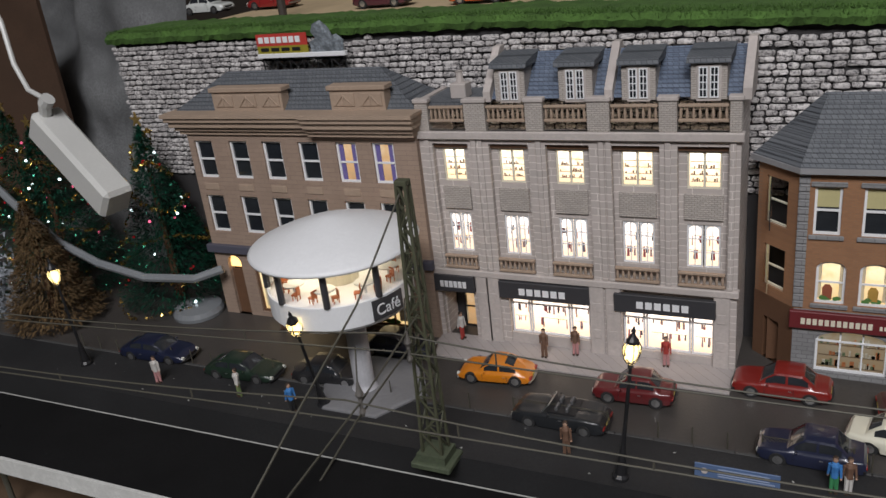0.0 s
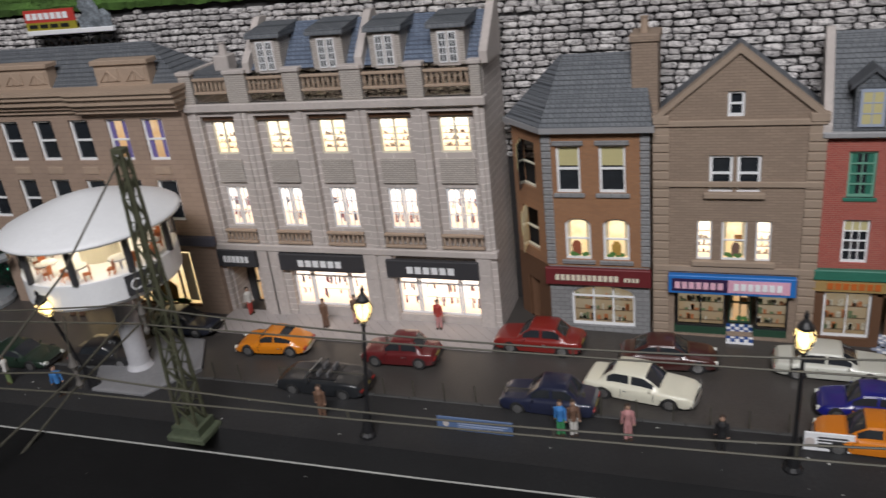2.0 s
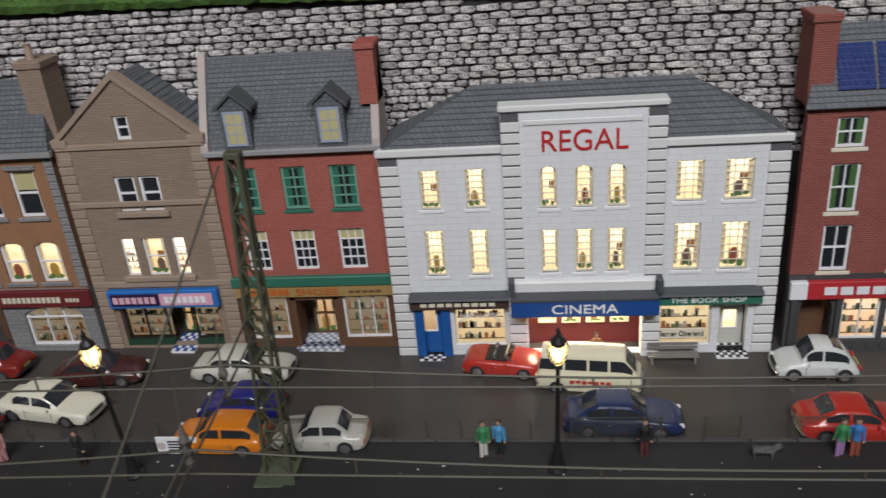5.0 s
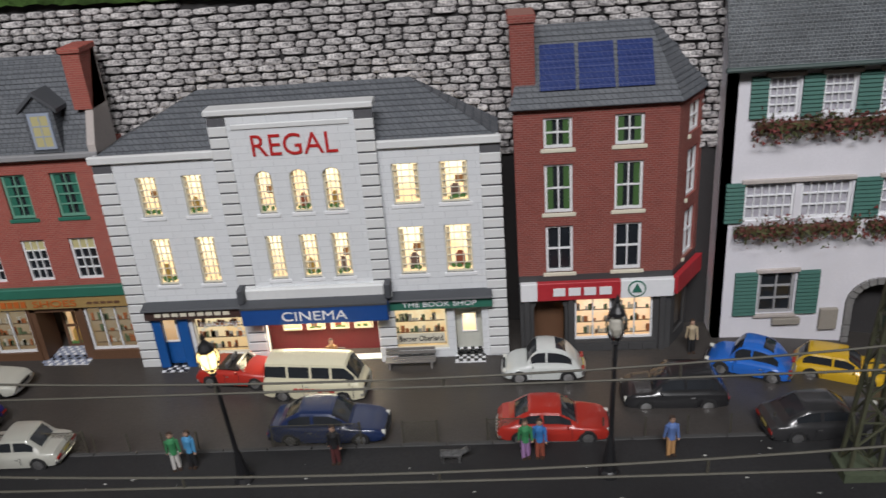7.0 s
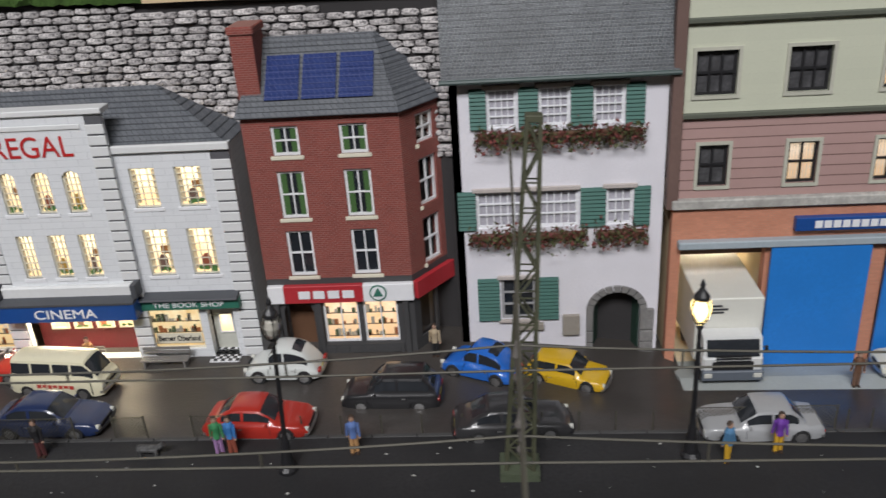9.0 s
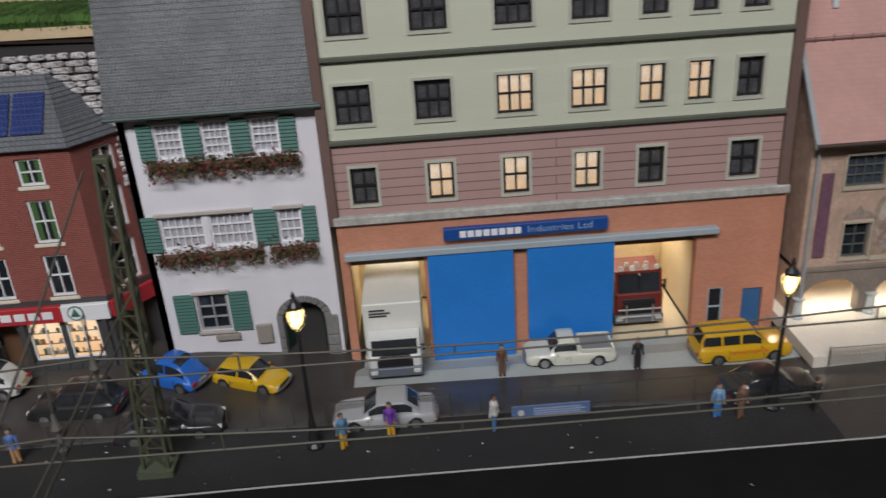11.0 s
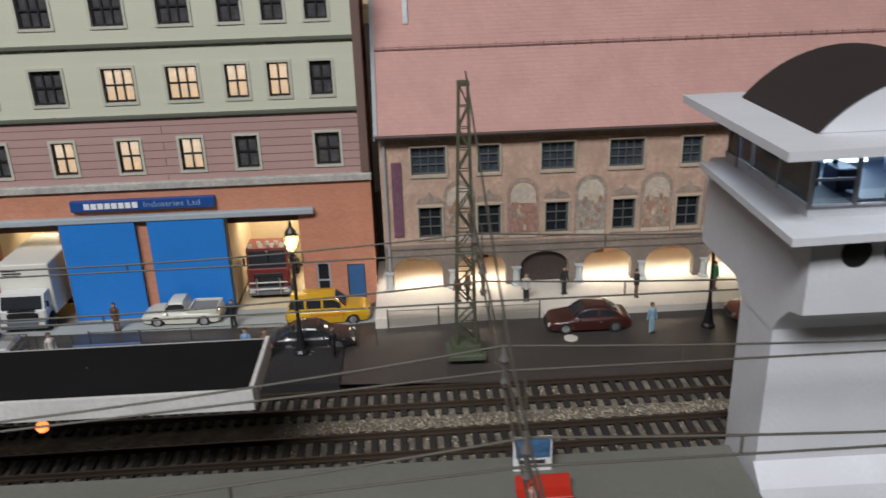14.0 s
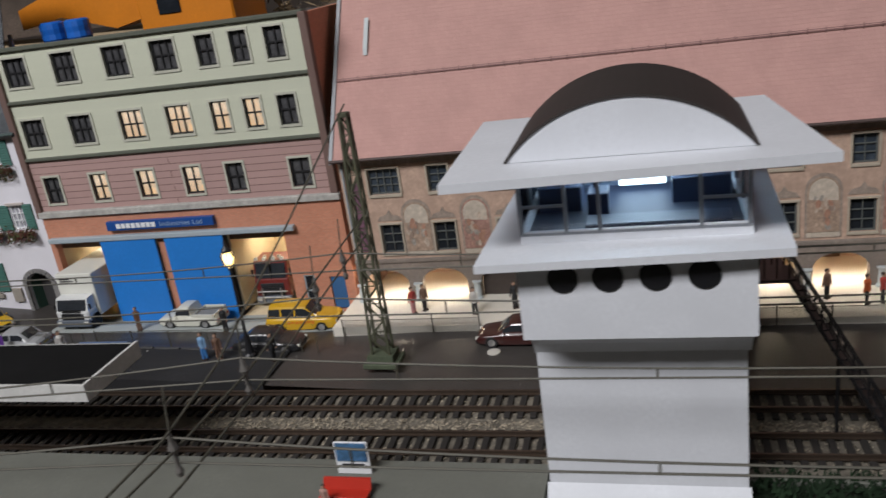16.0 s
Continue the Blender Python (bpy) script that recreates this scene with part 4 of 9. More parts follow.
chequer(97, 111, 424, 444, -0.4, 6, 6, SIGNBLUE, H)
bm = bmesh.new()
slope_roof(bm, ((139, 431, 125), (139, 462, 125)), ((99, 431, 158), (99, 462, 158)), 13)
slope_roof(bm, ((59, 431, 125), (59, 462, 125)), ((99, 431, 158), (99, 462, 158)), 13)
part_each("roof_slope", bm, SLATE, H)
bm = bmesh.new()
box(bm, 58, 62, 435, 462, -4, 125)
box(bm, 136, 140, 435, 462, -4, 125)
part_each("side_wall", bm, TANSTONE, H)

# red brick shoe shop
H = house_at(185, 432, "red brick shop with green sash windows and dormers", "shop")
xs = ((151, 163.5), (177, 190), (203, 217))
holes = [(a, b, 82, 106) for a, b in xs] + [(a, b, 46, 70) for a, b in xs]
part("wall", wall_with_holes(139, 231, 37, 115, 432, 5, holes), REDBRICK, H)
part("shop_wall", wall_with_holes(139, 231, -4, 37, 431.5, 5, [(145, 168, 2, 29), (170, 198, -3, 29), (200, 226, 2, 29)]), BROWNWOOD, H)
for a, b in xs:
    window(H, a, b, 82, 106, 433.2, DARKGLASS, 2, 4, paint("green_frame", (0.16, 0.36, 0.27), 0.5), 1.3, 0.6, sill=GREENPAINT, curtain=GREENPAINT)
    window(H, a, b, 46, 70, 433.2, DARKGLASS, 3, 4, WHITE, 1.1, 0.5, blind=0.25)
bm = bmesh.new()
box(bm, 139, 231, 428.5, 432, 37, 43, bevel=0.5)
part("green_fascia", bm, GREENPAINT, H)
bm = bmesh.new()
box(bm, 139, 231, 429.5, 432, 30, 37, bevel=0.4)
sign = part("sign_fascia", bm, TANSIGN, H, "tan fascia with orange lettering")
lettering(sign, "SHOES", 175, 31.6, 429.2, 3.8, paint("orange_letter", (0.5, 0.12, 0.02), 0.5), 24)
bars("sign_marks", 146, 172, 31.8, 35.4, 429.4, paint("orange_letter", (0.5, 0.12, 0.02), 0.5), sign, 7)
bars("sign_marks_small", 205, 224, 32.6, 33.8, 429.4, BROWNWOOD, sign, 5)
window(H, 145, 168, 2, 29, 433, LITSHOP, 2, 1, WHITE, 1.2, 0.7, back=3)
window(H, 200, 226, 2, 29, 433, LITSHOP, 3, 1, WHITE, 1.2, 0.7, back=3)
bm = bmesh.new()
box(bm, 170, 173, 432, 448, -3, 29)
box(bm, 195, 198, 432, 448, -3, 29)
box(bm, 170, 198, 432, 448, 27, 29)
part("porch", bm, BROWNWOOD, H)
window(H, 178, 192, -3, 24, 446, LITDIM, 2, 2, BROWNWOOD, 1.4, 1.2)
chequer(170, 198, 426, 446, -3.0, 12, 8, paint("blue_grey_tile", (0.3, 0.34, 0.45), 0.5), H)
bm = bmesh.new()
slope_roof(bm, ((140, 431, 116), (231, 431, 116)), ((140, 450, 161), (231, 450, 161)), 18)
part_each("roof_slope", bm, SLATE, H)
bm = bmesh.new()
box(bm, 138, 232, 428.5, 433, 113.5, 116.5, bevel=0.5)
part("gutter", bm, MATS["grey_gutter"], H)
bm = bmesh.new()
prism(bm, [(429.5, 115), (429.5, 120), (449, 163), (453, 163), (453, 115)], "x", 138, 142)
prism(bm, [(429.5, 115), (429.5, 120), (449, 163), (453, 163), (453, 115)], "x", 228, 232)
part_each("gable_coping", bm, STONEDRESS, H)
bm = bmesh.new()
box(bm, 223, 232, 436, 452, 136, 163)
box(bm, 222, 233, 435, 453, 163, 166, bevel=0.5)
part("chimney", bm, REDBRICK, H)
bm = bmesh.new()
box(bm, 227, 231, 437, 462, -4, 116)
box(bm, 139, 143, 437, 462, -4, 116)
part_each("side_wall", bm, REDBRICK, H)
for a, b in ((151, 166), (200, 215)):
    m = (a + b) / 2
    bm = bmesh.new()
    prism(bm, [(a, 117), (b, 117), (b, 139), (m, 145), (a, 139)], "y", 430, 447)
    dormer = part("dormer", bm, SLATE, H)
    bm = bmesh.new()
    for sgn in (-1, 1):
        prism(bm, [(m + sgn * 10, 137), (m + sgn * 10, 139), (m, 147.5), (m, 145.5)], "y", 428.5, 448)
    part("dormer_roof", bm, paint("dark_slate_edge", (0.08, 0.085, 0.095), 0.7), dormer)
    window(H, m - 5.5, m + 5.5, 119, 137, 429.2, LITWARM, 2, 3, paint("blue_grey_frame", (0.35, 0.4, 0.5), 0.5), 1.3, 0.6, back=0.7, blind=0.9)

# white-painted cinema block
H = house_at(330, 422, "white painted cinema building with red lettering and lit windows", "cinema")
up = ((251, 261), (274, 284), (377, 390), (400, 413.5))
mid = ((311, 319.5), (328, 337), (344, 353))
holes = [(a, b, 83, 104) for a, b in up] + [(a, b, 45, 71) for a, b in up]
holes += [(243, 256, -4, 31), (263, 291, 2, 28), (367, 398, 0, 26), (402, 416, -4, 24), (300, 362, -4, 24)]
part("wall", wall_with_holes(231, 429, -6, 115, 422.5, 5, holes), WHITEBLOCK, H)
holes = [(a, b, 83, 105, 4) for a, b in mid] + [(a, b, 47, 71) for a, b in mid] + [(303, 362, -6, 24)]
part("centre_wall", wall_with_holes(293, 371, -6, 132, 419.5, 3, holes), WHITEBLOCK, H)
bm = bmesh.new()
box(bm, 294, 370, 419.8, 428, 132, 135, bevel=0.4)
box(bm, 292, 372, 418.2, 428.5, 133, 136, bevel=0.5)
box(bm, 304, 360, 418.8, 419.8, 126, 128.5, bevel=0.3)
box(bm, 296, 368, 416.5, 420, 33.5, 43, bevel=0.8)
box(bm, 230, 293, 420.5, 423, 112, 116, bevel=0.5)
box(bm, 371, 430, 420.5, 423, 112, 116, bevel=0.5)
part_each("stone_band", bm, paint("white_band", (0.7, 0.71, 0.71), 0.55, vary=0.07), H)
# Dark grey strip behind the quoins paints in the shadow lines between stones.
QSHADE = paint("quoin_shadow_grey", (0.10, 0.10, 0.11), 0.9)
for a, b in ((231, 241), (419.5, 429.5)):
    quoins(H, a, b, -4, 113, 422.5, MATS["white_band"], 5.6, joint=QSHADE)
for a, b in ((293, 302), (362.5, 371.5)):
    quoins(H, a, b, 0, 132, 419.5, MATS["white_band"], 5.6, joint=QSHADE)
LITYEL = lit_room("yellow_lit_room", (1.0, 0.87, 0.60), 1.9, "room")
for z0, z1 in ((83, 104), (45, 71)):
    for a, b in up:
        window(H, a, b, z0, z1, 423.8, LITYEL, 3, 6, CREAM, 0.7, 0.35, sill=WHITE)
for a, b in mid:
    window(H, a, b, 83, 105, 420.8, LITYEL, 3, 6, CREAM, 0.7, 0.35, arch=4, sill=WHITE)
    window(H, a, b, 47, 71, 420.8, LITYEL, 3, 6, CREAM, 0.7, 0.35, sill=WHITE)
RED = paint("red_letter", (0.5, 0.02, 0.02), 0.45)
lettering(H, "REGAL", 312.5, 112.5, 419.2, 10.5, RED, 41)
bm = bmesh.new()
box(bm, 294.5, 369.5, 410, 420, 25.5, 35, bevel=0.4)
can = part("cinema_canopy", bm, SIGNBLUE, H, "blue cinema canopy with white lettering")
bm = bmesh.new()
prism(bm, [(409.4, 35), (409.4, 36.2), (420, 37.8), (420, 35)], "x", 294.5, 369.5)
for x in (293.5, 368.5):
    box(bm, x, x + 3, 412, 420, 37, 45, bevel=0.4)
part("canopy_roof", bm, paint("lead_roof", (0.07, 0.075, 0.085), 0.6), can)
lettering(can, "CINEMA", 315.5, 27.8, 409.6, 5.2, WHITE, 33.5)
bm = bmesh.new()
box(bm, 300, 364, 434, 436, -6, 24)
foyer = part("foyer_wall", bm, MAROON, H)
for i, x in enumerate((308, 321, 334, 347)):
    window(H, x, x + 10, 9, 24, 432.6, LITYEL, 1, 1, CREAM, 1, 0.5, back=0.8)
for a, b, m in ((240, 293, paint("dark_brown_fascia", (0.06, 0.035, 0.03), 0.5)), (369, 422, GREENPAINT)):
    bm = bmesh.new()
    box(bm, a, b, 418, 422.6, 26.5, 33, bevel=0.4)
    sign = part("sign_fascia", bm, m, H)
    bm = bmesh.new()
    prism(bm, [(415.5, 33), (416, 34), (422.6, 35.5), (422.6, 33)], "x", a, b)
    part("sign_cap", bm, MATS["lead_roof"], sign)
    if a > 300:
        lettering(sign, "THE BOOK SHOP", 376, 28.4, 417.6, 2.8, WHITE, 38)
    else:
        bars("sign_marks", 246, 287, 28.8, 30.8, 417.8, CREAM, sign, 9)
bm = bmesh.new()
box(bm, 243, 256, 425, 426, -5, 30)
door = part("door", bm, paint("bright_blue_door", (0.01, 0.09, 0.32), 0.4), H)
window(H, 245.5, 253.5, 10, 25, 424.2, LITDIM, 1, 1, WHITE, 0.8, 0.5, back=0.7)
for a in (241.5, 256):
    bm = bmesh.new()
    box(bm, a, a + 5, 420.8, 422.6, -5, 27, bevel=0.3)
    part("shop_pilaster", bm, paint("bright_blue_door", (0.01, 0.09, 0.32), 0.4), H)
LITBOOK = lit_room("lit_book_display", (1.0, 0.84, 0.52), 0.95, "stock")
win = window(H, 263, 291, 2, 28, 424, LITBOOK, 1, 1, CREAM, 1, 0.6, back=1.2)
bm = bmesh.new()
for i in range(13):
    a = math.pi * i / 12
    box(bm, 277 - 11.5 * math.cos(a) - 1, 277 - 11.5 * math.cos(a) + 1, 424.6, 425.0, 12 + 8.5 * math.sin(a) - 0.8, 12 + 8.5 * math.sin(a) + 0.8)
part("window_sign", bm, CREAM, win)
lettering(win, "TOBACCONIST", 265.5, 18.5, 424.4, 2.6, WHITE, 23)
win = window(H, 367, 398, 0, 26, 424, LITBOOK, 1, 1, CREAM, 1, 0.6, back=1.2)
bm = bmesh.new()
box(bm, 371, 396, 424.3, 424.9, 3, 9)
board = part("window_sign", bm, CREAM, win)
lettering(board, "Berner Oberland", 372, 4.5, 424.1, 3.2, BLACK, 23)
bm = bmesh.new()
box(bm, 402, 416, 430, 431, -5, 23)
door = part("door", bm, paint("pale_door", (0.55, 0.56, 0.5), 0.5), H)
window(H, 405, 413, 6, 18, 429.2, LITYEL, 1, 1, WHITE, 0.7, 0.5, back=0.7)
chequer(401, 417, 416, 430, -4.0, 8, 6, BLACK, H)
chequer(243, 257, 416, 425, -4.0, 6, 4, BLACK, H)
bm = bmesh.new()
slope_roof(bm, ((231, 424, 114), (429, 424, 114)), ((279, 454, 138), (386, 454, 138)), 11)
slope_roof(bm, ((231, 424, 114), (231, 462, 114)), ((279, 454, 138), (279, 455, 138)), 11)
slope_roof(bm, ((429, 424, 114), (429, 456, 114)), ((386, 454, 138), (386, 455, 138)), 11)
part_each("roof_slope", bm, SLATE, H)
bm = bmesh.new()
box(bm, 231, 236, 428, 462, -6, 114)
box(bm, 424, 429, 428, 456, -6, 114)
part_each("side_wall", bm, WHITEBLOCK, H)

# dark red brick corner supermarket
H = house_at(475, 426, "dark red brick corner shop with solar panels on slate roof", "shop")
cols = ((450, 463.5), (483.5, 497))
rowsz = ((106, 121), (73, 98), (40.5, 66))
holes = [(a, b, z0, z1) for a, b in cols for z0, z1 in rowsz]
part("wall", wall_with_holes(436, 513, 39, 126, 426, 5, holes), DARKREDBRICK, H)
part("shop_wall", wall_with_holes(436, 513, -8, 39, 425.6, 5, [(443, 459, -6, 26, 7), (464, 483, 0, 27), (485.5, 504, 0, 27)]), paint("dark_grey_shopfront", (0.06, 0.06, 0.062), 0.6), H)
GREENC = paint("green_curtain", (0.055, 0.13, 0.035), 0.8)
for a, b in cols:
    for z0, z1 in rowsz:
        window(H, a, b, z0, z1, 427.2, DARKGLASS, 2, 2, WHITE, 1.3, 0.7, sill=CREAM, curtain=GREENC if z0 > 70 else None)
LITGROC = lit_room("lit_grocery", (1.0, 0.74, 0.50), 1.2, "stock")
window(H, 464, 483, 0, 27, 427, LITGROC, 2, 1, WHITE, 1.1, 0.6)
window(H, 485.5, 504, 0, 27, 427, LITGROC, 2, 1, WHITE, 1.1, 0.6)
bm = bmesh.new()
box(bm, 443, 459, 436, 437, -8, 28)
part("passage_door", bm, BROWNWOOD, H)
bm = bmesh.new()
for x in (438, 460.5, 507):
    box(bm, x, x + 3, 423.8, 426, -8, 28, bevel=0.3)
box(bm, 463, 506, 424.4, 426, -8, -0.5)
for i in range(6):
    box(bm, 464 + i * 7, 469 + i * 7, 423.8, 424.6, -5.5, -2)
part_each("shop_pilaster", bm, MATS["dark_grey_shopfront"], H)
dx, dy = 534 - 513, 457 - 426
ang2 = math.atan2(dy, dx)
c2, s2 = math.cos(ang2), math.sin(ang2)
bm = wall_with_holes(0, 37.4, 39, 126, 0, 5, [(12, 26, z0, z1) for z0, z1 in rowsz])
bmesh.ops.rotate(bm, verts=bm.verts, matrix=Matrix.Rotation(ang2, 3, "Z"))
bmesh.ops.translate(bm, verts=bm.verts, vec=(513, 426, 0))
part("corner_wall", bm, DARKREDBRICK, H)
bm = wall_with_holes(0, 37.4, -8, 39, 0, 5, [(5, 18, 0, 27), (20, 34, -8, 27)])
bmesh.ops.rotate(bm, verts=bm.verts, matrix=Matrix.Rotation(ang2, 3, "Z"))
bmesh.ops.translate(bm, verts=bm.verts, vec=(513, 426, 0))
part("corner_shop_wall", bm, MATS["dark_grey_shopfront"], H)
for z0, z1 in rowsz:
    ox, oy = 513 + 12 * c2 - 1.2 * s2, 426 + 12 * s2 + 1.2 * c2
    window(H, ox, ox + 14, z0, z1, oy, DARKGLASS if z0 < 100 else LITSHOP, 2, 2, WHITE, 1.3, 0.7, rz=ang2, sill=CREAM)
ox, oy = 513 + 5 * c2 - 1.2 * s2, 426 + 5 * s2 + 1.2 * c2
window(H, ox, ox + 13, 0, 27, oy, LITDIM, 1, 1, BLACK, 1, 0.6, rz=ang2)
bm = bmesh.new()
box(bm, 436.5, 445, 422.6, 425.8, 25.8, 35.8, bevel=0.3)
part("sign_end", bm, WHITE, H)
bm = bmesh.new()
box(bm, 445, 487, 422.6, 425.8, 25.8, 35.8, bevel=0.3)
sign = part("sign_fascia", bm, paint("red_fascia", (0.45, 0.03, 0.04), 0.4), H, "red and white shop fascia")
bars("sign_marks", 453, 484, 28.7, 33.1, 422.4, WHITE, sign, 4, 0.22)
bm = bmesh.new()
box(bm, 487, 513.5, 422.6, 425.8, 25.8, 35.8, bevel=0.3)
sign = part("sign_fascia", bm, WHITE, H)
bm = bmesh.new()
lathe(bm, 0, 0, [(4.6, 0), (4.6, 0.5)], 20)
bmesh.ops.rotate(bm, verts=bm.verts, matrix=Matrix.Rotation(math.pi / 2, 3, "X"))
bmesh.ops.translate(bm, verts=bm.verts, vec=(495, 422.8, 31))
ring = part("round_mark", bm, GREENPAINT, sign)
bm = bmesh.new()
lathe(bm, 0, 0, [(3.8, 0), (3.8, 0.3)], 20)
bmesh.ops.rotate(bm, verts=bm.verts, matrix=Matrix.Rotation(math.pi / 2, 3, "X"))
bmesh.ops.translate(bm, verts=bm.verts, vec=(495, 422.3, 31))
disc = part("disc", bm, WHITE, ring)
bm = bmesh.new()
prism(bm, [(492.4, 29.3), (497.6, 29.3), (495, 34.4)], "y", 421.6, 422)
part("triangle_mark", bm, GREENPAINT, sign)
bm = bmesh.new()
box(bm, 0, 34, -3.2, -0.2, 25.8, 35.8, bevel=0.3)
bmesh.ops.rotate(bm, verts=bm.verts, matrix=Matrix.Rotation(ang2, 3, "Z"))
bmesh.ops.translate(bm, verts=bm.verts, vec=(513, 426, 0))
part("sign_fascia", bm, MATS["red_fascia"], H)
bm = bmesh.new()
slope_roof(bm, ((434, 423, 126), (514, 423, 126)), ((446, 448, 160), (501, 448, 160)), 14)
slope_roof(bm, ((514, 423, 126), (537, 458, 126)), ((501, 448, 160), (502, 449, 160)), 14)
part_each("roof_slope", bm, SLATE, H)
for i, x in enumerate((449, 467, 485)):
    bm = bmesh.new()
    slope_roof(bm, ((x, 427.2, 133.5), (x + 16.5, 427.2, 133.5)), ((x + 0.8, 440.8, 152), (x + 16.9, 440.8, 152)), 9, 0.25)
    part("solar_panel", bm, masonry("solar_cells", (0.02, 0.04, 0.16), (0.015, 0.03, 0.13), (0.06, 0.08, 0.2), 2.6, 2.6, 0.15, rough=0.25, relief=0.1), H, "dark blue solar panel")
bm = bmesh.new()
box(bm, 436, 447, 430, 449, 126, 164)
box(bm, 435, 448, 429, 450, 164, 168, bevel=0.6)
part("chimney", bm, DARKREDBRICK, H)

# white rendered guest house with green shutters
H = house_at(588, 434, "white rendered house with green shutters and flower boxes")
top = ((555, 569), (580, 594.5), (606, 620.5))
midw = ((548, 572), (575, 599), (613, 626))
holes = [(a, b, 113, 132) for a, b in top] + [(a, b, 60, 80) for a, b in midw] + [(559, 577, 7, 31), (607, 632, -16, 22, 11)]
part("wall", wall_with_holes(537, 641, -16, 140, 434, 6, holes), RENDER, H)
for a, b in top:
    window(H, a, b, 113, 132, 435, NETCURTAIN, 4, 4, WHITE, 1.2, 0.5)
for a, b in midw:
    window(H, a, b, 60, 80, 435, NETCURTAIN, 6 if b - a > 15 else 3, 3, WHITE, 1.2, 0.6)
window(H, 559, 577, 7, 31, 435, DARKGLASS, 2, 3, paint("grey_frame", (0.35, 0.35, 0.36), 0.6), 1.4, 0.8)
SHUT = paint("green_shutter", (0.035, 0.13, 0.105), 0.6)
for a, b, z0, z1 in ((546.5, 554.5, 112.5, 132.5), (570, 579.5, 112.5, 132.5), (595, 605.5, 112.5, 132.5), (621, 630, 112.5, 132.5), (538.5, 547.5, 59.5, 80.5), (600, 612.5, 59.5, 80.5), (626.5, 634.5, 59.5, 80.5), (546.5, 558, 6.5, 31.5), (578, 589, 6.5, 31.5)):
    n = int((z1 - z0) / 2)
    saw = [(433.9, z0), (432.9, z0)]
    for i in range(n):
        saw += [(432.2, z0 + (z1 - z0) * (i + 0.25) / n), (432.9, z0 + (z1 - z0) * (i + 1) / n)]
    saw.append((433.9, z1))
    bm = bmesh.new()
    prism(bm, saw, "x", a, b)
    part("shutter", bm, SHUT, H)
bm = bmesh.new()
for a, b, z in ((553, 571, 132), (578, 596.5, 132), (604, 622.5, 132), (546, 600, 80), (611, 628, 80), (557, 579, 31)):
    box(bm, a, b, 432.4, 434.2, z, z + 2.2, bevel=0.3)
for a, b, z in ((557, 579, 5),):
    box(bm, a, b, 432.4, 434.2, z, z + 2.0, bevel=0.3)
part_each("lintel", bm, STONEDRESS, H)
bm = bmesh.new()
for j in range(11):
    a0, a1 = math.pi * j / 11 + 0.02, math.pi * (j + 1) / 11 - 0.02
    pts = [(619.5 - r * math.cos(a), 11 + r * 0.9 * math.sin(a)) for r, a in ((12.3, a0), (16, a0), (16, a1), (12.3, a1))]
    prism(bm, pts, "y", 432.3, 434.3)
for z in (-15, -8, -1, 5):
    box(bm, 603.6, 607.2, 432.3, 434.3, z, z + 6.4, bevel=0.3)
    box(bm, 631.8, 639, 432.3, 434.3, z, z + 6.4, bevel=0.3)
part_each("arch_stone", bm, paint("arch_stone", (0.22, 0.215, 0.21), 0.85, vary=0.3), H)
bm = bmesh.new()
box(bm, 606, 633, 446, 447, -16, 24)
part("door_back", bm, BLACK, H)
for a, rot in ((607.5, 1.2), (631.5, 1.9)):
    bm = bmesh.new()
    box(bm, 0, 10, -0.5, 0.5, -15, 18, bevel=0.2)
    bmesh.ops.rotate(bm, verts=bm.verts, matrix=Matrix.Rotation(rot, 3, "Z"))
    bmesh.ops.translate(bm, verts=bm.verts, vec=(a, 437, 0))
    part("door_leaf", bm, paint("dark_green_door", (0.02, 0.05, 0.035), 0.6), H, "open dark green door leaf")
bm = bmesh.new()
slope_roof(bm, ((534, 428, 138), (644, 428, 138)), ((534, 467, 268), (644, 467, 268)), 44, 0.3)
part("roof", bm, masonry("dark_slates", (0.075, 0.087, 0.10), (0.026, 0.032, 0.039), (0.30, 0.32, 0.33), 2.1, 1.5, 0.1, rough=0.5, relief=0.9, worn=0.6), H)
bm = bmesh.new()
rod(bm, (533, 427.5, 137.5), (645, 427.5, 137.5), 1.2, 8)
part("gutter", bm, paint("green_gutter", (0.06, 0.09, 0.085), 0.5), H)
bm = bmesh.new()
prism(bm, [(434, -16), (434, 138), (462, 208), (462, -16)], "x", 537, 541)
prism(bm, [(440, -16), (440, 138), (462, 208), (462, -16)], "x", 637, 641)
part_each("gable_wall", bm, RENDER, H)
bm = bmesh.new()
box(bm, 567, 581, 431.5, 434.2, 1, 4.5, bevel=0.2)
box(bm, 591, 600, 431.8, 434.2, -3, 9, bevel=0.2)
part_each("wall_plaque", bm, paint("grey_plaque", (0.33, 0.3, 0.26), 0.7), H)


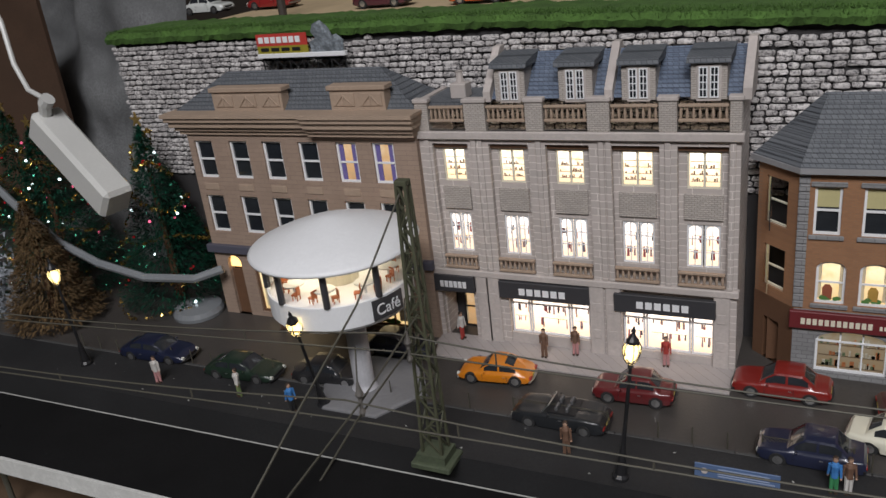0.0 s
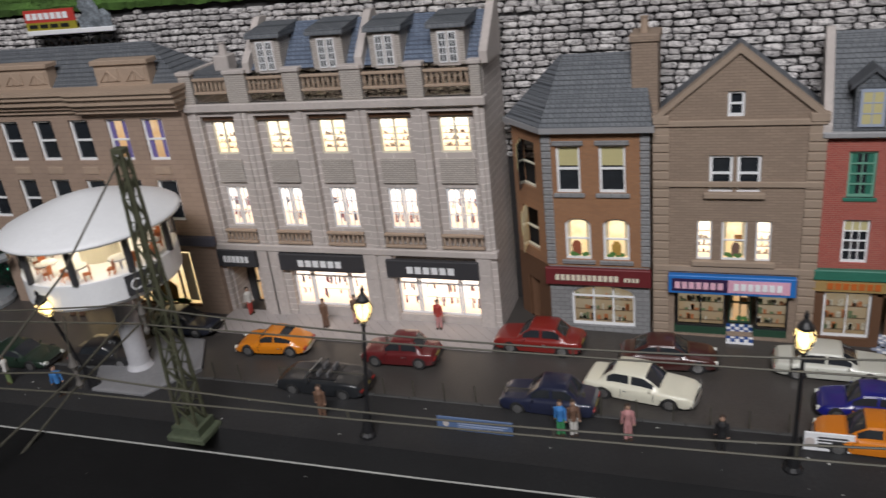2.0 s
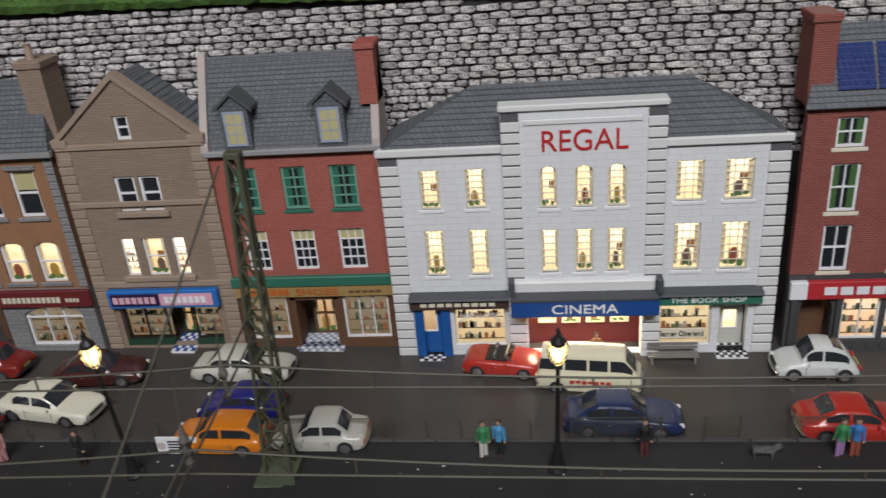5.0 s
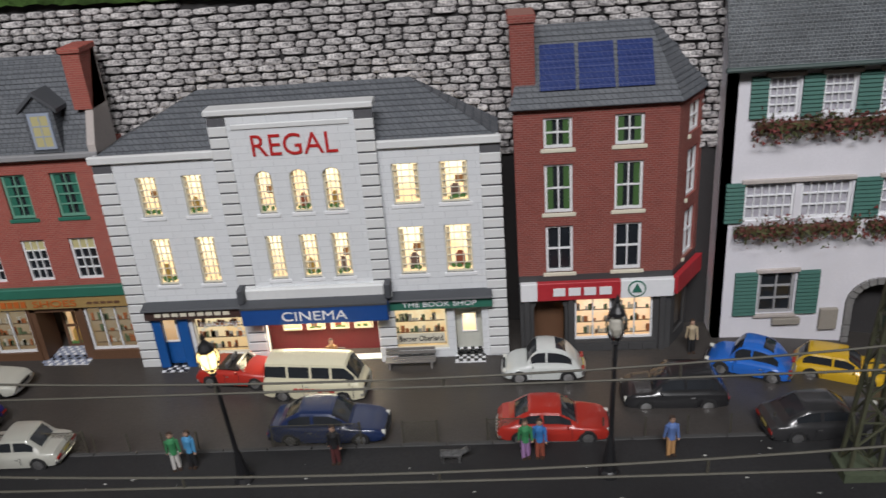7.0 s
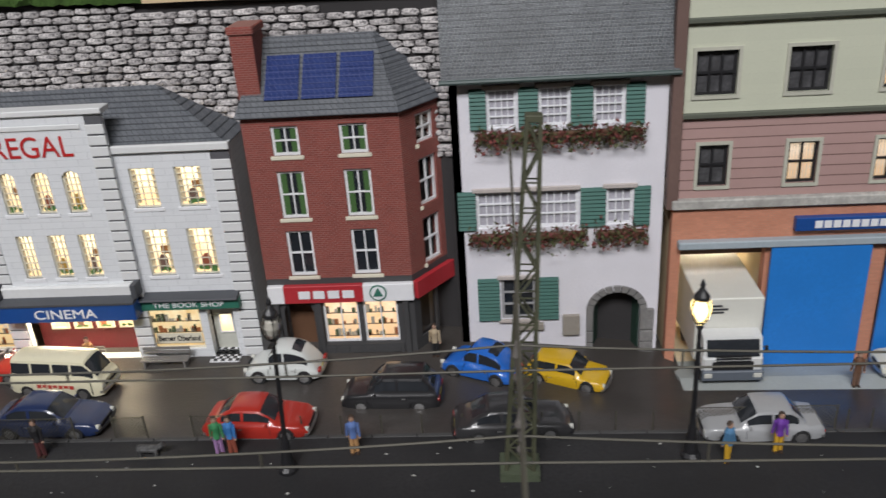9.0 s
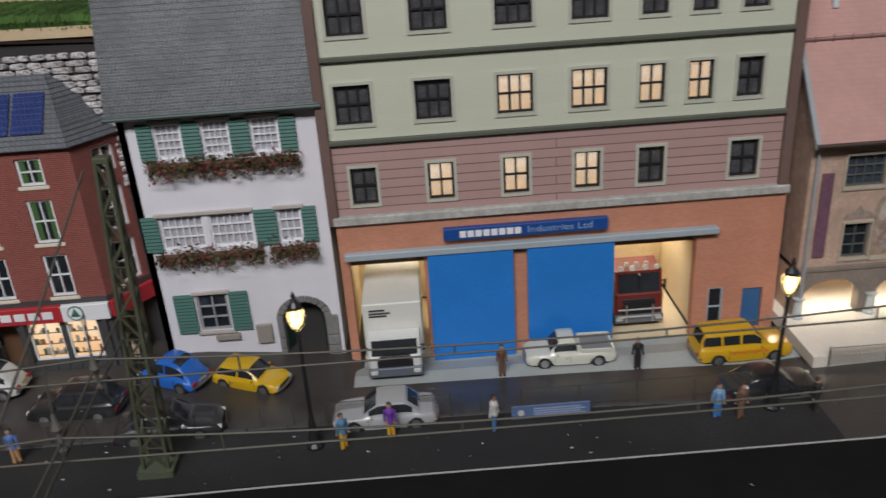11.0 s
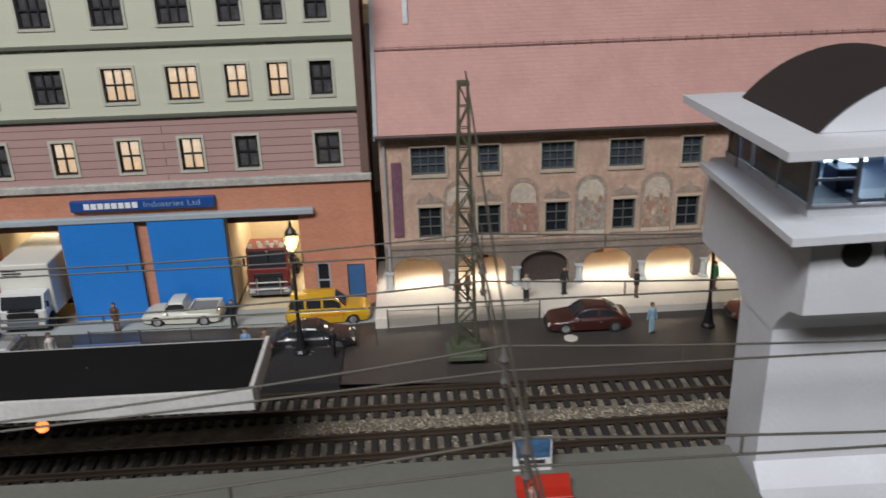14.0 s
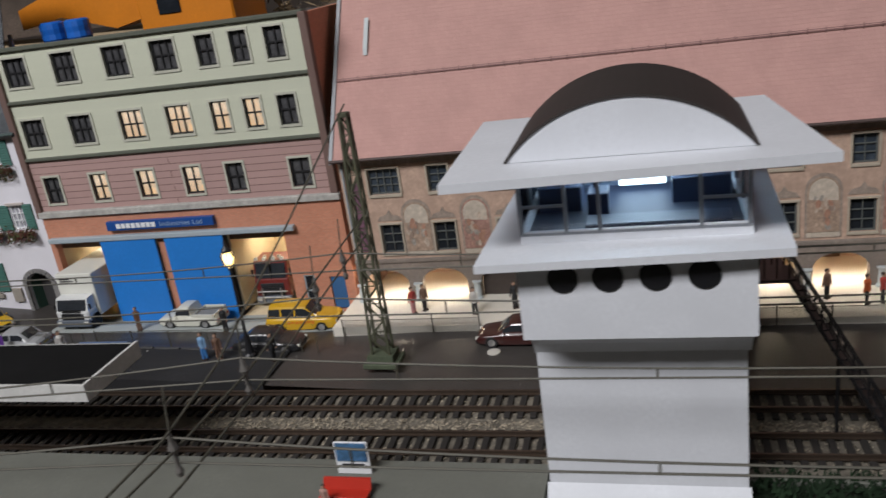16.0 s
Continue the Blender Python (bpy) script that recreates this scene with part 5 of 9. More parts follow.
def flowers(x0, x1, z, y):
    box_bm = bmesh.new()
    box(box_bm, x0, x1, y - 3.5, y - 0.2, z - 3, z, bevel=0.3)
    t = thing("flower_box", (x0 + x1) / 2, y - 2, z - 3, "window box with dark red and green trailing flowers", "flower box", "window flower boxes")
    part("trough", box_bm, BROWNWOOD, t)
    rng = random.Random(int(x0 * 7 + z))
    for name, mat, count in (("leaves", paint("window_leaves", (0.09, 0.10, 0.035), 0.8, vary=0.5), 320), ("blossoms", paint("dark_blossom", (0.20, 0.05, 0.045), 0.8, vary=0.5), 260)):
        bm = bmesh.new()
        for _ in range(count):
            c = Vector((rng.uniform(x0 - 1.5, x1 + 1.5), y - 2 + rng.gauss(0, 1.8) - 1.5, z + rng.gauss(-2.2, 3.0)))
            d = [Vector((rng.uniform(-1, 1), rng.uniform(-1, 1), rng.uniform(-1, 1))) * 1.5 for _ in range(3)]
            bm.faces.new([bm.verts.new(c + v) for v in d])
        ob = part(name, bm, mat, t)
        tagged(ob, kind="stuff")


for x0, x1, z in ((550, 576, 111), (577, 602, 111), (603, 629, 111), (545, 572, 58), (575, 602, 58), (608, 632, 58)):
    flowers(x0, x1, z, 433)

# industrial building with garage bays
H = house_at(768, 431, "pale green and mauve industrial building with blue doors", "industrial building")
rowA = ((652, 671), (694, 713), (737, 756), (776, 795), (812, 825.5), (838, 851), (864, 877.5))
rowC = ((656, 670), (698, 712), (739, 753), (778, 792), (813, 827), (863.5, 879))
for z0, z1, m, hs, nm in ((116, 160, PALEGREEN, [(a, b, 125, 146) for a, b in rowA], "green_wall"), (160, 198, PALEGREEN, [(a, b, 171, 192) for a, b in rowA], "green_wall"), (74, 116, MAUVE, [(a, b, 80, 101) for a, b in rowC], "mauve_wall")):
    part(nm, wall_with_holes(646, 893, z0, z1, 431, 5, hs), m, H)
part("brick_wall", wall_with_holes(645, 897, -24, 69, 429.5, 6, [(650, 692, -23, 49), (695, 742, -23, 48), (751, 800, -23, 48), (800, 848, -23, 50), (877.5, 889.5, -17, 10), (857, 866, -14, 12)]), MKBRICK, H)
# Lighter grey base colour stands in for reflections on the dark panes.
INDGLASS = paint("grey_reflection_glass", (0.085, 0.085, 0.09), 0.25, vary=0.5, relief=0, stain=0.15)
DKFRAME = paint("dark_grey_frame", (0.016, 0.016, 0.018), 0.5)
PALEFR = paint("pale_stone_frame", (0.5, 0.5, 0.42), 0.7)
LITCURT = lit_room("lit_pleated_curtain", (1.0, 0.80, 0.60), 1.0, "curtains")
bm = bmesh.new()
for hs, z0, z1 in ((rowA, 125, 146), (rowA, 171, 192), (rowC, 80, 101)):
    for a, b in hs:
        for p in ((a - 1.6, a, z0 - 1.6, z1 + 1.6), (b, b + 1.6, z0 - 1.6, z1 + 1.6), (a, b, z0 - 1.6, z0), (a, b, z1, z1 + 1.6)):
            box(bm, p[0], p[1], 430.2, 431.4, p[2], p[3])
part_each("window_surround", bm, PALEFR, H)
for r, (hs, z0, z1) in enumerate(((rowA, 125, 146), (rowA, 171, 192), (rowC, 80, 101))):
    for i, (a, b) in enumerate(hs):
        lit = (r == 0 and i in (2, 3, 4, 5)) or (r == 2 and i in (1, 2, 3))
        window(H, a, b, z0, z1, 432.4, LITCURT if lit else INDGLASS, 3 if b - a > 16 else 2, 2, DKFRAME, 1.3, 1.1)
bm = bmesh.new()
box(bm, 644, 894, 428.6, 431.4, 114.5, 117, bevel=0.4)
box(bm, 644, 894, 428.6, 431.4, 158.5, 161, bevel=0.4)
box(bm, 643, 895, 428.6, 436, 197, 200, bevel=0.4)
part_each("dark_ledge", bm, paint("dark_green_ledge", (0.1, 0.11, 0.085), 0.7), H)
bm = bmesh.new()
box(bm, 644, 898, 427, 431.5, 69, 74, bevel=0.6)
part("concrete_band", bm, CONCRETE, H)
bm = bmesh.new()
box(bm, 641.5, 647, 428.2, 434, 69, 199, bevel=0.4)
box(bm, 891.5, 897, 428.2, 434, 74, 199, bevel=0.4)
part_each("corner_board", bm, paint("brown_corner_board", (0.16, 0.10, 0.085), 0.7), H)
bm = bmesh.new()
box(bm, 891, 896, 436, 505, -18, 198)
part_each("side_wall", bm, MKBRICK, H)
bm = bmesh.new()
box(bm, 643, 895, 436, 505, 195, 197)
part("flat_roof", bm, paint("dark_roof", (0.07, 0.065, 0.065), 0.8), H)
bm = bmesh.new()
box(bm, 648, 859, 424.5, 429.6, 48.5, 52.5, bevel=0.5)
part("door_track", bm, paint("pale_blue_grey_steel", (0.36, 0.42, 0.46), 0.5), H)
for a, b in ((694, 742.5), (750.5, 800)):
    bm = bmesh.new()
    box(bm, a, b, 425.5, 427.5, -20.4, 48.5, bevel=0.3)
    part("sliding_door", bm, DOORBLUE, H, "bright blue sliding garage door")
bm = bmesh.new()
box(bm, 704, 796, 425.4, 429.4, 56.5, 63.5, bevel=0.3)
sign = part("sign_board", bm, SIGNBLUE, H, "blue company sign with white marks")
bars("sign_marks", 713, 748, 58.2, 62, 425.2, WHITE, sign, 8, 0.2)
lettering(sign, "Industries Ltd", 751, 58.4, 425.1, 3.6, paint("dull_blue_letter", (0.25, 0.36, 0.55), 0.5), 36)
for a, b, wallm in ((648, 694, "cream_garage_wall"), (800, 851, "cream_garage_wall")):
    m = paint("cream_garage_wall", (0.72, 0.6, 0.4), 0.8)
    bm = bmesh.new()
    box(bm, a, b, 504, 506, -18, 58)
    box(bm, a - 2, a, 436, 506, -18, 58)
    box(bm, b, b + 2, 436, 506, -18, 58)
    box(bm, a, b, 436, 506, 56, 58)
    box(bm, a, b, 431.2, 506, -24, -20.6)
    part_each("bay_wall", bm, m, H)
    bm = bmesh.new()
    box(bm, a, b, 436, 470, 41, 49)
    part("roller_box", bm, BROWNWOOD, H)
bm = bmesh.new()
box(bm, 878, 889, 430.5, 431.5, -16, 9.5, bevel=0.2)
part("door", bm, paint("faded_blue_door", (0.04, 0.13, 0.3), 0.6), H)
window(H, 857, 866, -14, 12, 430, DARKGLASS, 1, 2, paint("pale_blue_grey_steel", (0.36, 0.42, 0.46), 0.5), 1, 0.7)
bm = bmesh.new()
prism(bm, [(648, 387), (840, 383), (900, 392), (900, 406), (648, 406)], "z", -24, -14.6)
prism(bm, [(406, -24), (406, -14.6), (424, -20.5), (431, -20.5), (431, -24)], "x", 648, 900)
structure("apron", bm, APRON, "pale grey concrete forecourt in front of garage", "pavement")

# long frescoed town hall with arcade
H = house_at(1150, 420, "long frescoed town building with pink tiled roof and arcade", "town hall")
N = 12
FX = [906 + 42.5 * i for i in range(N)]
holes = []
UPW = (22, 14, 21, 22, 13, 12, 20, 14, 21, 22, 14, 20)
SHIFT = (0, -4, -2, 0, 0, -2, 0, 2, 0, -2, 0, 0)
FX = [x + d for x, d in zip(FX, SHIFT)]
for x, w in zip(FX, UPW):
    holes += [(x + 29 - w / 2, x + 29 + w / 2, 73, 91), (x + 21.5, x + 36.5, 30, 51)]
FRESCO = paint("faded_ochre_fresco", (0.52, 0.365, 0.28), 0.85, vary=0.32, stain=0.09, grain=0.35)
part("wall", wall_with_holes(904, 1414, 24, 102, 420, 6, holes), FRESCO, H)
arches = [(909 + 42.5 * i, 909 + 42.5 * i + 33, -8, 17, 11) for i in range(N)]
part("arcade_wall", wall_with_holes(904, 1414, -8, 24, 419.5, 7, arches), paint("grey_brown_stucco", (0.24, 0.2, 0.17), 0.9, vary=0.3, stain=0.06), H)
MUR = [paint("mural_%s" % n, c, 0.85, vary=0.5, stain=0.3, grain=0.8) for n, c in (("ochre", (0.44, 0.32, 0.24)), ("rose", (0.44, 0.25, 0.20)), ("grey", (0.40, 0.35, 0.29)))]
PALESKY = paint("pale_painted_sky", (0.56, 0.485, 0.40), 0.85, vary=0.3, stain=0.2)
GREYPAINT = paint("grey_painted_frame", (0.36, 0.29, 0.24), 0.9, vary=0.4, stain=0.15)
FIGPAINT = [paint("fresco_%s" % n, c, 0.85, vary=0.4, stain=0.4, grain=0.9) for n, c in (("rust", (0.42, 0.23, 0.16)), ("brown", (0.32, 0.235, 0.185)), ("cream", (0.56, 0.45, 0.36)), ("slate", (0.36, 0.33, 0.29)))]
for i, (x, w) in enumerate(zip(FX, UPW)):
    window(H, x + 29 - w / 2, x + 29 + w / 2, 73, 91, 421.4, paint("blue_grey_window", (0.05, 0.065, 0.085), 0.2, vary=0.5, stain=0.15), 4 if w > 18 else 2, 3, paint("grey_green_frame", (0.10, 0.11, 0.105), 0.6), 1, 0.6)
    window(H, x + 21.5, x + 36.5, 30, 51, 421.4, DARKGLASS, 2, 3, MATS["grey_green_frame"], 1, 0.6)
    bm = bmesh.new()
    for a, b, z0, z1 in ((x + 28 - w / 2, x + 30 + w / 2, 71, 73), (x + 28 - w / 2, x + 30 + w / 2, 91, 92.5), (x + 20, x + 38, 28, 30), (x + 20, x + 38, 51, 52.5), (x + 27.6 - w / 2, x + 29 - w / 2, 73, 91), (x + 29 + w / 2, x + 30.4 + w / 2, 73, 91), (x + 20.2, x + 21.5, 30, 51), (x + 36.5, x + 37.8, 30, 51)):
        box(bm, a, b, 418.9, 420.2, z0, z1, bevel=0.2)
    part_each("window_trim", bm, paint("pale_trim", (0.44, 0.38, 0.30), 0.8), H)
    bm = bmesh.new()
    prism(bm, [(x + 20, 54), (x + 38, 54), (x + 36, 57), (x + 31, 58.5), (x + 29, 62), (x + 27, 58.5), (x + 22, 57)], "y", 419.6, 420.1)
    part("painted_pediment", bm, GREYPAINT, H)
    if i < N - 1:
        c0 = (x + 29 + FX[i + 1] + 29) / 2
        for nm, r, zc, z0, y0, m in (("painted_frame", 10.6, 58, 27, 419.75, GREYPAINT), ("mural", 9.2, 57, 31, 419.4, MUR[i % 3])):
            bm = bmesh.new()
            prism(bm, [(c0 + r, z0), *[(c0 + r * math.cos(t), zc + r * math.sin(t)) for t in [math.pi * j / 12 for j in range(13)]], (c0 - r, z0)], "y", y0, 420.1)
            ob = part(nm, bm, m, H, "faded painted mural panel" if nm == "mural" else "")
        mural = ob
        bm = bmesh.new()
        prism(bm, [(c0 + 8.2, 51), *[(c0 + 8.2 * math.cos(t), 57 + 8.2 * math.sin(t)) for t in [math.pi * j / 12 for j in range(13)]], (c0 - 8.2, 52)], "y", 419.2, 419.5)
        part("painted_sky", bm, PALESKY, mural)
        bm = bmesh.new()
        box(bm, c0 - 9.5, c0 + 9.5, 419.3, 420.0, 27.5, 30.5)
        part("painted_scroll", bm, PALESKY, mural)
        rng = random.Random(i)
        for fig, m in enumerate(FIGPAINT):
            bm = bmesh.new()
            for k in range(4):
                px, pz, r = c0 + rng.uniform(-6.5, 6.5), rng.uniform(34, 53 if fig != 2 else 56), rng.uniform(0.8, 2.0)
                tall, deep, lean = rng.uniform(1.2, 2.2), 419.02 + 0.04 * fig + 0.008 * k, rng.uniform(-0.5, 0.5)
                prism(bm, [(px + r * math.cos(t) + lean * r * math.sin(t), pz + r * tall * math.sin(t)) for t in [2 * math.pi * j / 9 for j in range(9)]], "y", deep, 419.42)
            tagged(part("painted_shape", bm, m, mural), kind="stuff")
bm = bmesh.new()
box(bm, 904.5, 1413.5, 419.5, 420.1, 94, 99.5)
part("painted_frieze", bm, GREYPAINT, H)
bm = bmesh.new()
box(bm, 911, 917.5, 418.6, 420.1, 32, 82, bevel=0.2)
part("banner", bm, paint("purple_banner", (0.17, 0.08, 0.12), 0.8, vary=0.4), H, "faded purple painted banner")
bm = bmesh.new()
box(bm, 904, 1414, 418.4, 420.4, 22.5, 25.5, bevel=0.5)
part_each("string_course", bm, paint("grey_brown_stucco", (0.24, 0.2, 0.17), 0.9), H)
bm = bmesh.new()
prism(bm, [(1026.5, -6), *[(1010.5 + 16 * math.cos(t), 6 + 10.5 * math.sin(t)) for t in [math.pi * j / 12 for j in range(13)]], (994.5, -6)], "y", 424, 425)
part("arcade_gate", bm, paint("dark_timber_gate", (0.06, 0.045, 0.038), 0.8, vary=0.4), H)
colm = bmesh.new()
lathe(colm, 0, 0, [(3.4, 0), (3.4, 1.2), (2.5, 1.8), (2.2, 11), (3, 12), (3.4, 13)], 10)
colme = to_mesh("column", colm, paint("pale_column", (0.5, 0.55, 0.56), 0.7), smooth=False)
for i in range(N):
    piece("column", colme, H, 906.3 + 42.5 * i, 418.2, -6)
bm = bmesh.new()
box(bm, 904, 1414, 470, 472, -8, 24)
box(bm, 904, 1414, 427, 472, 22, 24)
box(bm, 904, 907, 427, 472, -8, 24)
back = part("arcade_back", bm, paint("cream_arcade", (0.58, 0.44, 0.33), 0.8), H)
for i in range(N):
    x = 930 + 42.5 * i
    arc = [(x + 5 * math.cos(t), 8 + 5 * math.sin(t)) for t in [math.pi * j / 8 for j in range(9)]]
    bm = bmesh.new()
    prism(bm, [(x + 5, -6), *arc, (x - 5, -6)], "y", 469, 470.2)
    part("inner_door", bm, BROWNWOOD if i % 2 else MATS["pale_column"], back)
bm = bmesh.new()
slope_roof(bm, ((903, 412, 100), (1416, 412, 100)), ((903, 500, 226), (1416, 500, 226)), 52, 0.12)
part("roof", bm, masonry("pink_tiles", (0.52, 0.305, 0.27), (0.495, 0.285, 0.255), (0.44, 0.25, 0.22), 2.6, 2.42, 0.08, rough=0.8, relief=0.25, worn=0.4), H, "faded pink tiled roof")
bm = bmesh.new()
for i in range(50):
    x = 910 + i * 10.2
    rod(bm, (x, 445.0, 147.4), (x, 444.2, 151.4), 0.3, 4)
rod(bm, (904, 444.6, 149.0), (1415, 444.6, 149.0), 0.35, 5)
rod(bm, (904, 444.9, 150.2), (1415, 444.9, 150.2), 0.25, 5)
part("snow_guard", bm, paint("dark_rose_metal", (0.26, 0.14, 0.135), 0.6), H)
bm = bmesh.new()
rod(bm, (902, 411.4, 100.4), (1417, 411.4, 100.4), 1.1, 8)
part("gutter", bm, paint("dark_brown_gutter", (0.07, 0.045, 0.04), 0.6), H)
bm = bmesh.new()
prism(bm, [(412, 98.5), (412, 102), (500, 229), (500, 224)], "x", 901.5, 904)
part("verge", bm, paint("blue_grey_verge", (0.34, 0.36, 0.38), 0.6), H)
bm = bmesh.new()
prism(bm, [(426, -10), (426, 100), (414, 100), (498, 222), (498, -10)], "x", 904.5, 908)
part_each("gable_wall", bm, FRESCO, H)
bm = bmesh.new()
rod(bm, (907, 418, -6), (907, 418, 99), 0.9, 6)
part("downpipe", bm, MATS["blue_grey_verge"], H)
bm = bmesh.new()
prism(bm, [(455, 163.5), (456.5, 168), (470, 187), (470, 183)], "x", 923, 926)
part("roof_pipe", bm, MATS["pale_column"], H)
bm = bmesh.new()
prism(bm, [(897, 376), (1500, 376), (1500, 472), (897, 472)], "z", -13, -6)
structure("arcade_floor", bm, paint("pale_arcade_floor", (0.72, 0.68, 0.6), 0.7), "pale raised floor under and before arcade", "pavement")

# ---- station, tracks and overhead line ----
# flat canopy roof along the platform
def canopy_y(x):
    return at_line([(-800, -18), (-400, -15), (0, -12), (640, 0), (860, 0)], x)


T = thing("station_canopy", 400, 206, -12, "long flat black felted platform canopy with white edges", "canopy")
KX = (-800, -400, 0, 640, 859)
for nm, y0, y1, z0, z1, m in (("roof_deck", 185.5, 226.5, 52, 60.8, ROOFFELT), ("front_fascia", 183.8, 185.5, 53.2, 61.6, paint("scuffed_white_fascia", (0.62, 0.62, 0.6), 0.6, vary=0.25, stain=0.05)), ("rear_fascia", 226.6, 227.1, 52, 61.0, paint("pale_rear_edge", (0.45, 0.45, 0.43), 0.6))):
    bm = bmesh.new()
    prism(bm, [(x, y0 + canopy_y(x)) for x in KX] + [(x, y1 + canopy_y(x)) for x in KX[::-1]], "z", z0, z1)
    part(nm, bm, m, T)
bm = bmesh.new()
box(bm, 859, 860.5, 183.8, 227.6, 53.2, 61.8)
part("end_fascia", bm, MATS["scuffed_white_fascia"], T)
colb = bmesh.new()
lathe(colb, 0, 0, [(2.2, 0), (1.6, 3), (1.5, 60), (3.5, 64)], 8)
colme = to_mesh("post", colb, WIREM)
for i in range(7):
    piece("post", colme, T, -760 + i * 195, 216 + canopy_y(-760 + i * 195), -12)
bm = bmesh.new()
box(bm, -900, 600, 188, 226, -22, -6, bevel=0.5)
structure("island_platform", bm, paint("brown_platform_side", (0.10, 0.062, 0.036), 0.8, vary=0.25), "brown platform under the canopy", "platform")
bm = bmesh.new()
prism(bm, [(600.5, 140), (1062, 177), (1062, 223), (600.5, 223)], "z", -11, -3)
structure("front_platform", bm, PLATFORMM, "grey-green foreground platform", "platform")
L = thing("canopy_lamp", 778, 190, 45, "small glowing lamp under the canopy edge", "lamp")
bm = bmesh.new()
lathe(bm, 778, 190, [(0.6, 44.6), (1.9, 45.4), (2.4, 46.8), (1.8, 48.4), (0.7, 49.6), (0.6, 52)], 14)
part("bulb", bm, glow("orange_bulb", (1, 0.27, 0.07), 1.8), L)

bm = bmesh.new()
gx, gy = np.arange(500, 1401, 5), np.arange(228, 302, 5)
rows = [[bm.verts.new((x, y, -11.8 + 1.1 * noise.noise(Vector((x * 0.3, y * 0.3, 0))) + random.uniform(-0.7, 0.7))) for y in gy] for x in gx]
for i in range(len(gx) - 1):
    for k in range(len(gy) - 1):
        bm.faces.new((rows[i][k], rows[i + 1][k], rows[i + 1][k + 1], rows[i][k + 1]))
tagged(structure("ballast", bm, BALLAST, "grey-brown stone ballast between the rails", "ballast"), kind="stuff")
bm = bmesh.new()
rng = random.Random(5)
for _ in range(7000):
    x, y, r = rng.uniform(855, 1330), rng.choice((rng.uniform(258, 272), rng.uniform(228, 301))), rng.uniform(0.5, 1.0)
    c = Vector((x, y, -11.2 + rng.uniform(-0.5, 0.5)))
    p = [bm.verts.new(c + Vector((rng.uniform(-1, 1), rng.uniform(-1, 1), rng.uniform(-0.5, 1))) * r) for _ in range(4)]
    for f in ((0, 1, 2), (0, 2, 3), (0, 3, 1), (1, 3, 2)):
        bm.faces.new([p[k] for k in f])
tagged(structure("ballast_stones", bm, paint("pale_ballast", (0.52, 0.45, 0.34), 0.9, vary=0.5, grain=0.9), "loose pale ballast stones", "ballast"), kind="stuff")
SLP = bmesh.new()
box(SLP, -1.7, 1.7, -14, 14, 0, 1.6, bevel=0.25)
SLP = to_mesh("sleeper", SLP, SLEEPERM)
for ya, yb, xs in ((286, 289, 557), (244, 251, 557), (134, 182, 711)):
    T = thing("railway_track", 1000, (ya + yb) / 2, -11.3, "model railway track with dark sleepers and rusty rails", "railway track", "tracks")
    rot = math.atan2(yb - ya, 600)
    for i in range((1376 - xs) // 7):
        x = xs + 7 * i
        piece("sleeper", SLP, T, x, ya + (yb - ya) * (x - 760) / 600, -11.3, rot)
    for off in (-8.3, 8.3):
        bm = bmesh.new()
        for w, z0, z1 in ((1.0, -9.8, -9.2), (0.3, -9.2, -7.6), (0.65, -7.6, -7.0)):
            xr = xs - 4
            prism(bm, [(xr, ya + (yb - ya) * (xr - 760) / 600 + off - w), (1376, yb + (yb - ya) * 0.027 + off - w), (1376, yb + (yb - ya) * 0.027 + off + w), (xr, ya + (yb - ya) * (xr - 760) / 600 + off + w)], "z", z0, z1)
        part("rail", bm, RAILM, T)
bm = bmesh.new()
box(bm, 600, 1400, 224, 229, -22, -9.5, bevel=0.4)
structure("track_edge", bm, PLATFORMM, "low edge between track and platform", "trim")

bm = bmesh.new()
prism(bm, [(600, 60), (1400, 60), (1400, 212), (1147.8, 190), (1147.8, 186), (1063, 186), (1062.6, 176), (600, 139)], "z", -14, -11.4)
structure("track_bed", bm, paint("brown_track_bed", (0.13, 0.11, 0.085), 0.95, vary=0.6, grain=0.7, stain=0.1, relief=1.0), "grey-brown ballast bed under the front track", "track bed")

bm = bmesh.new()
prism(bm, [(1148, 190.5), (1400, 213), (1400, 223.5), (1148, 223.5)], "z", -22, -12.5)
structure("scrub_bed", bm, paint("dark_soil", (0.018, 0.022, 0.012), 0.95, vary=0.5, grain=0.8, relief=0.8), "dark soil under the scrub beside the tower", "ground")

# lattice masts with span wires
SPANX = 953
MX = ((-162, 295, 0), (193, 318, -2), (564, 317, -3), (950, 326, -6))


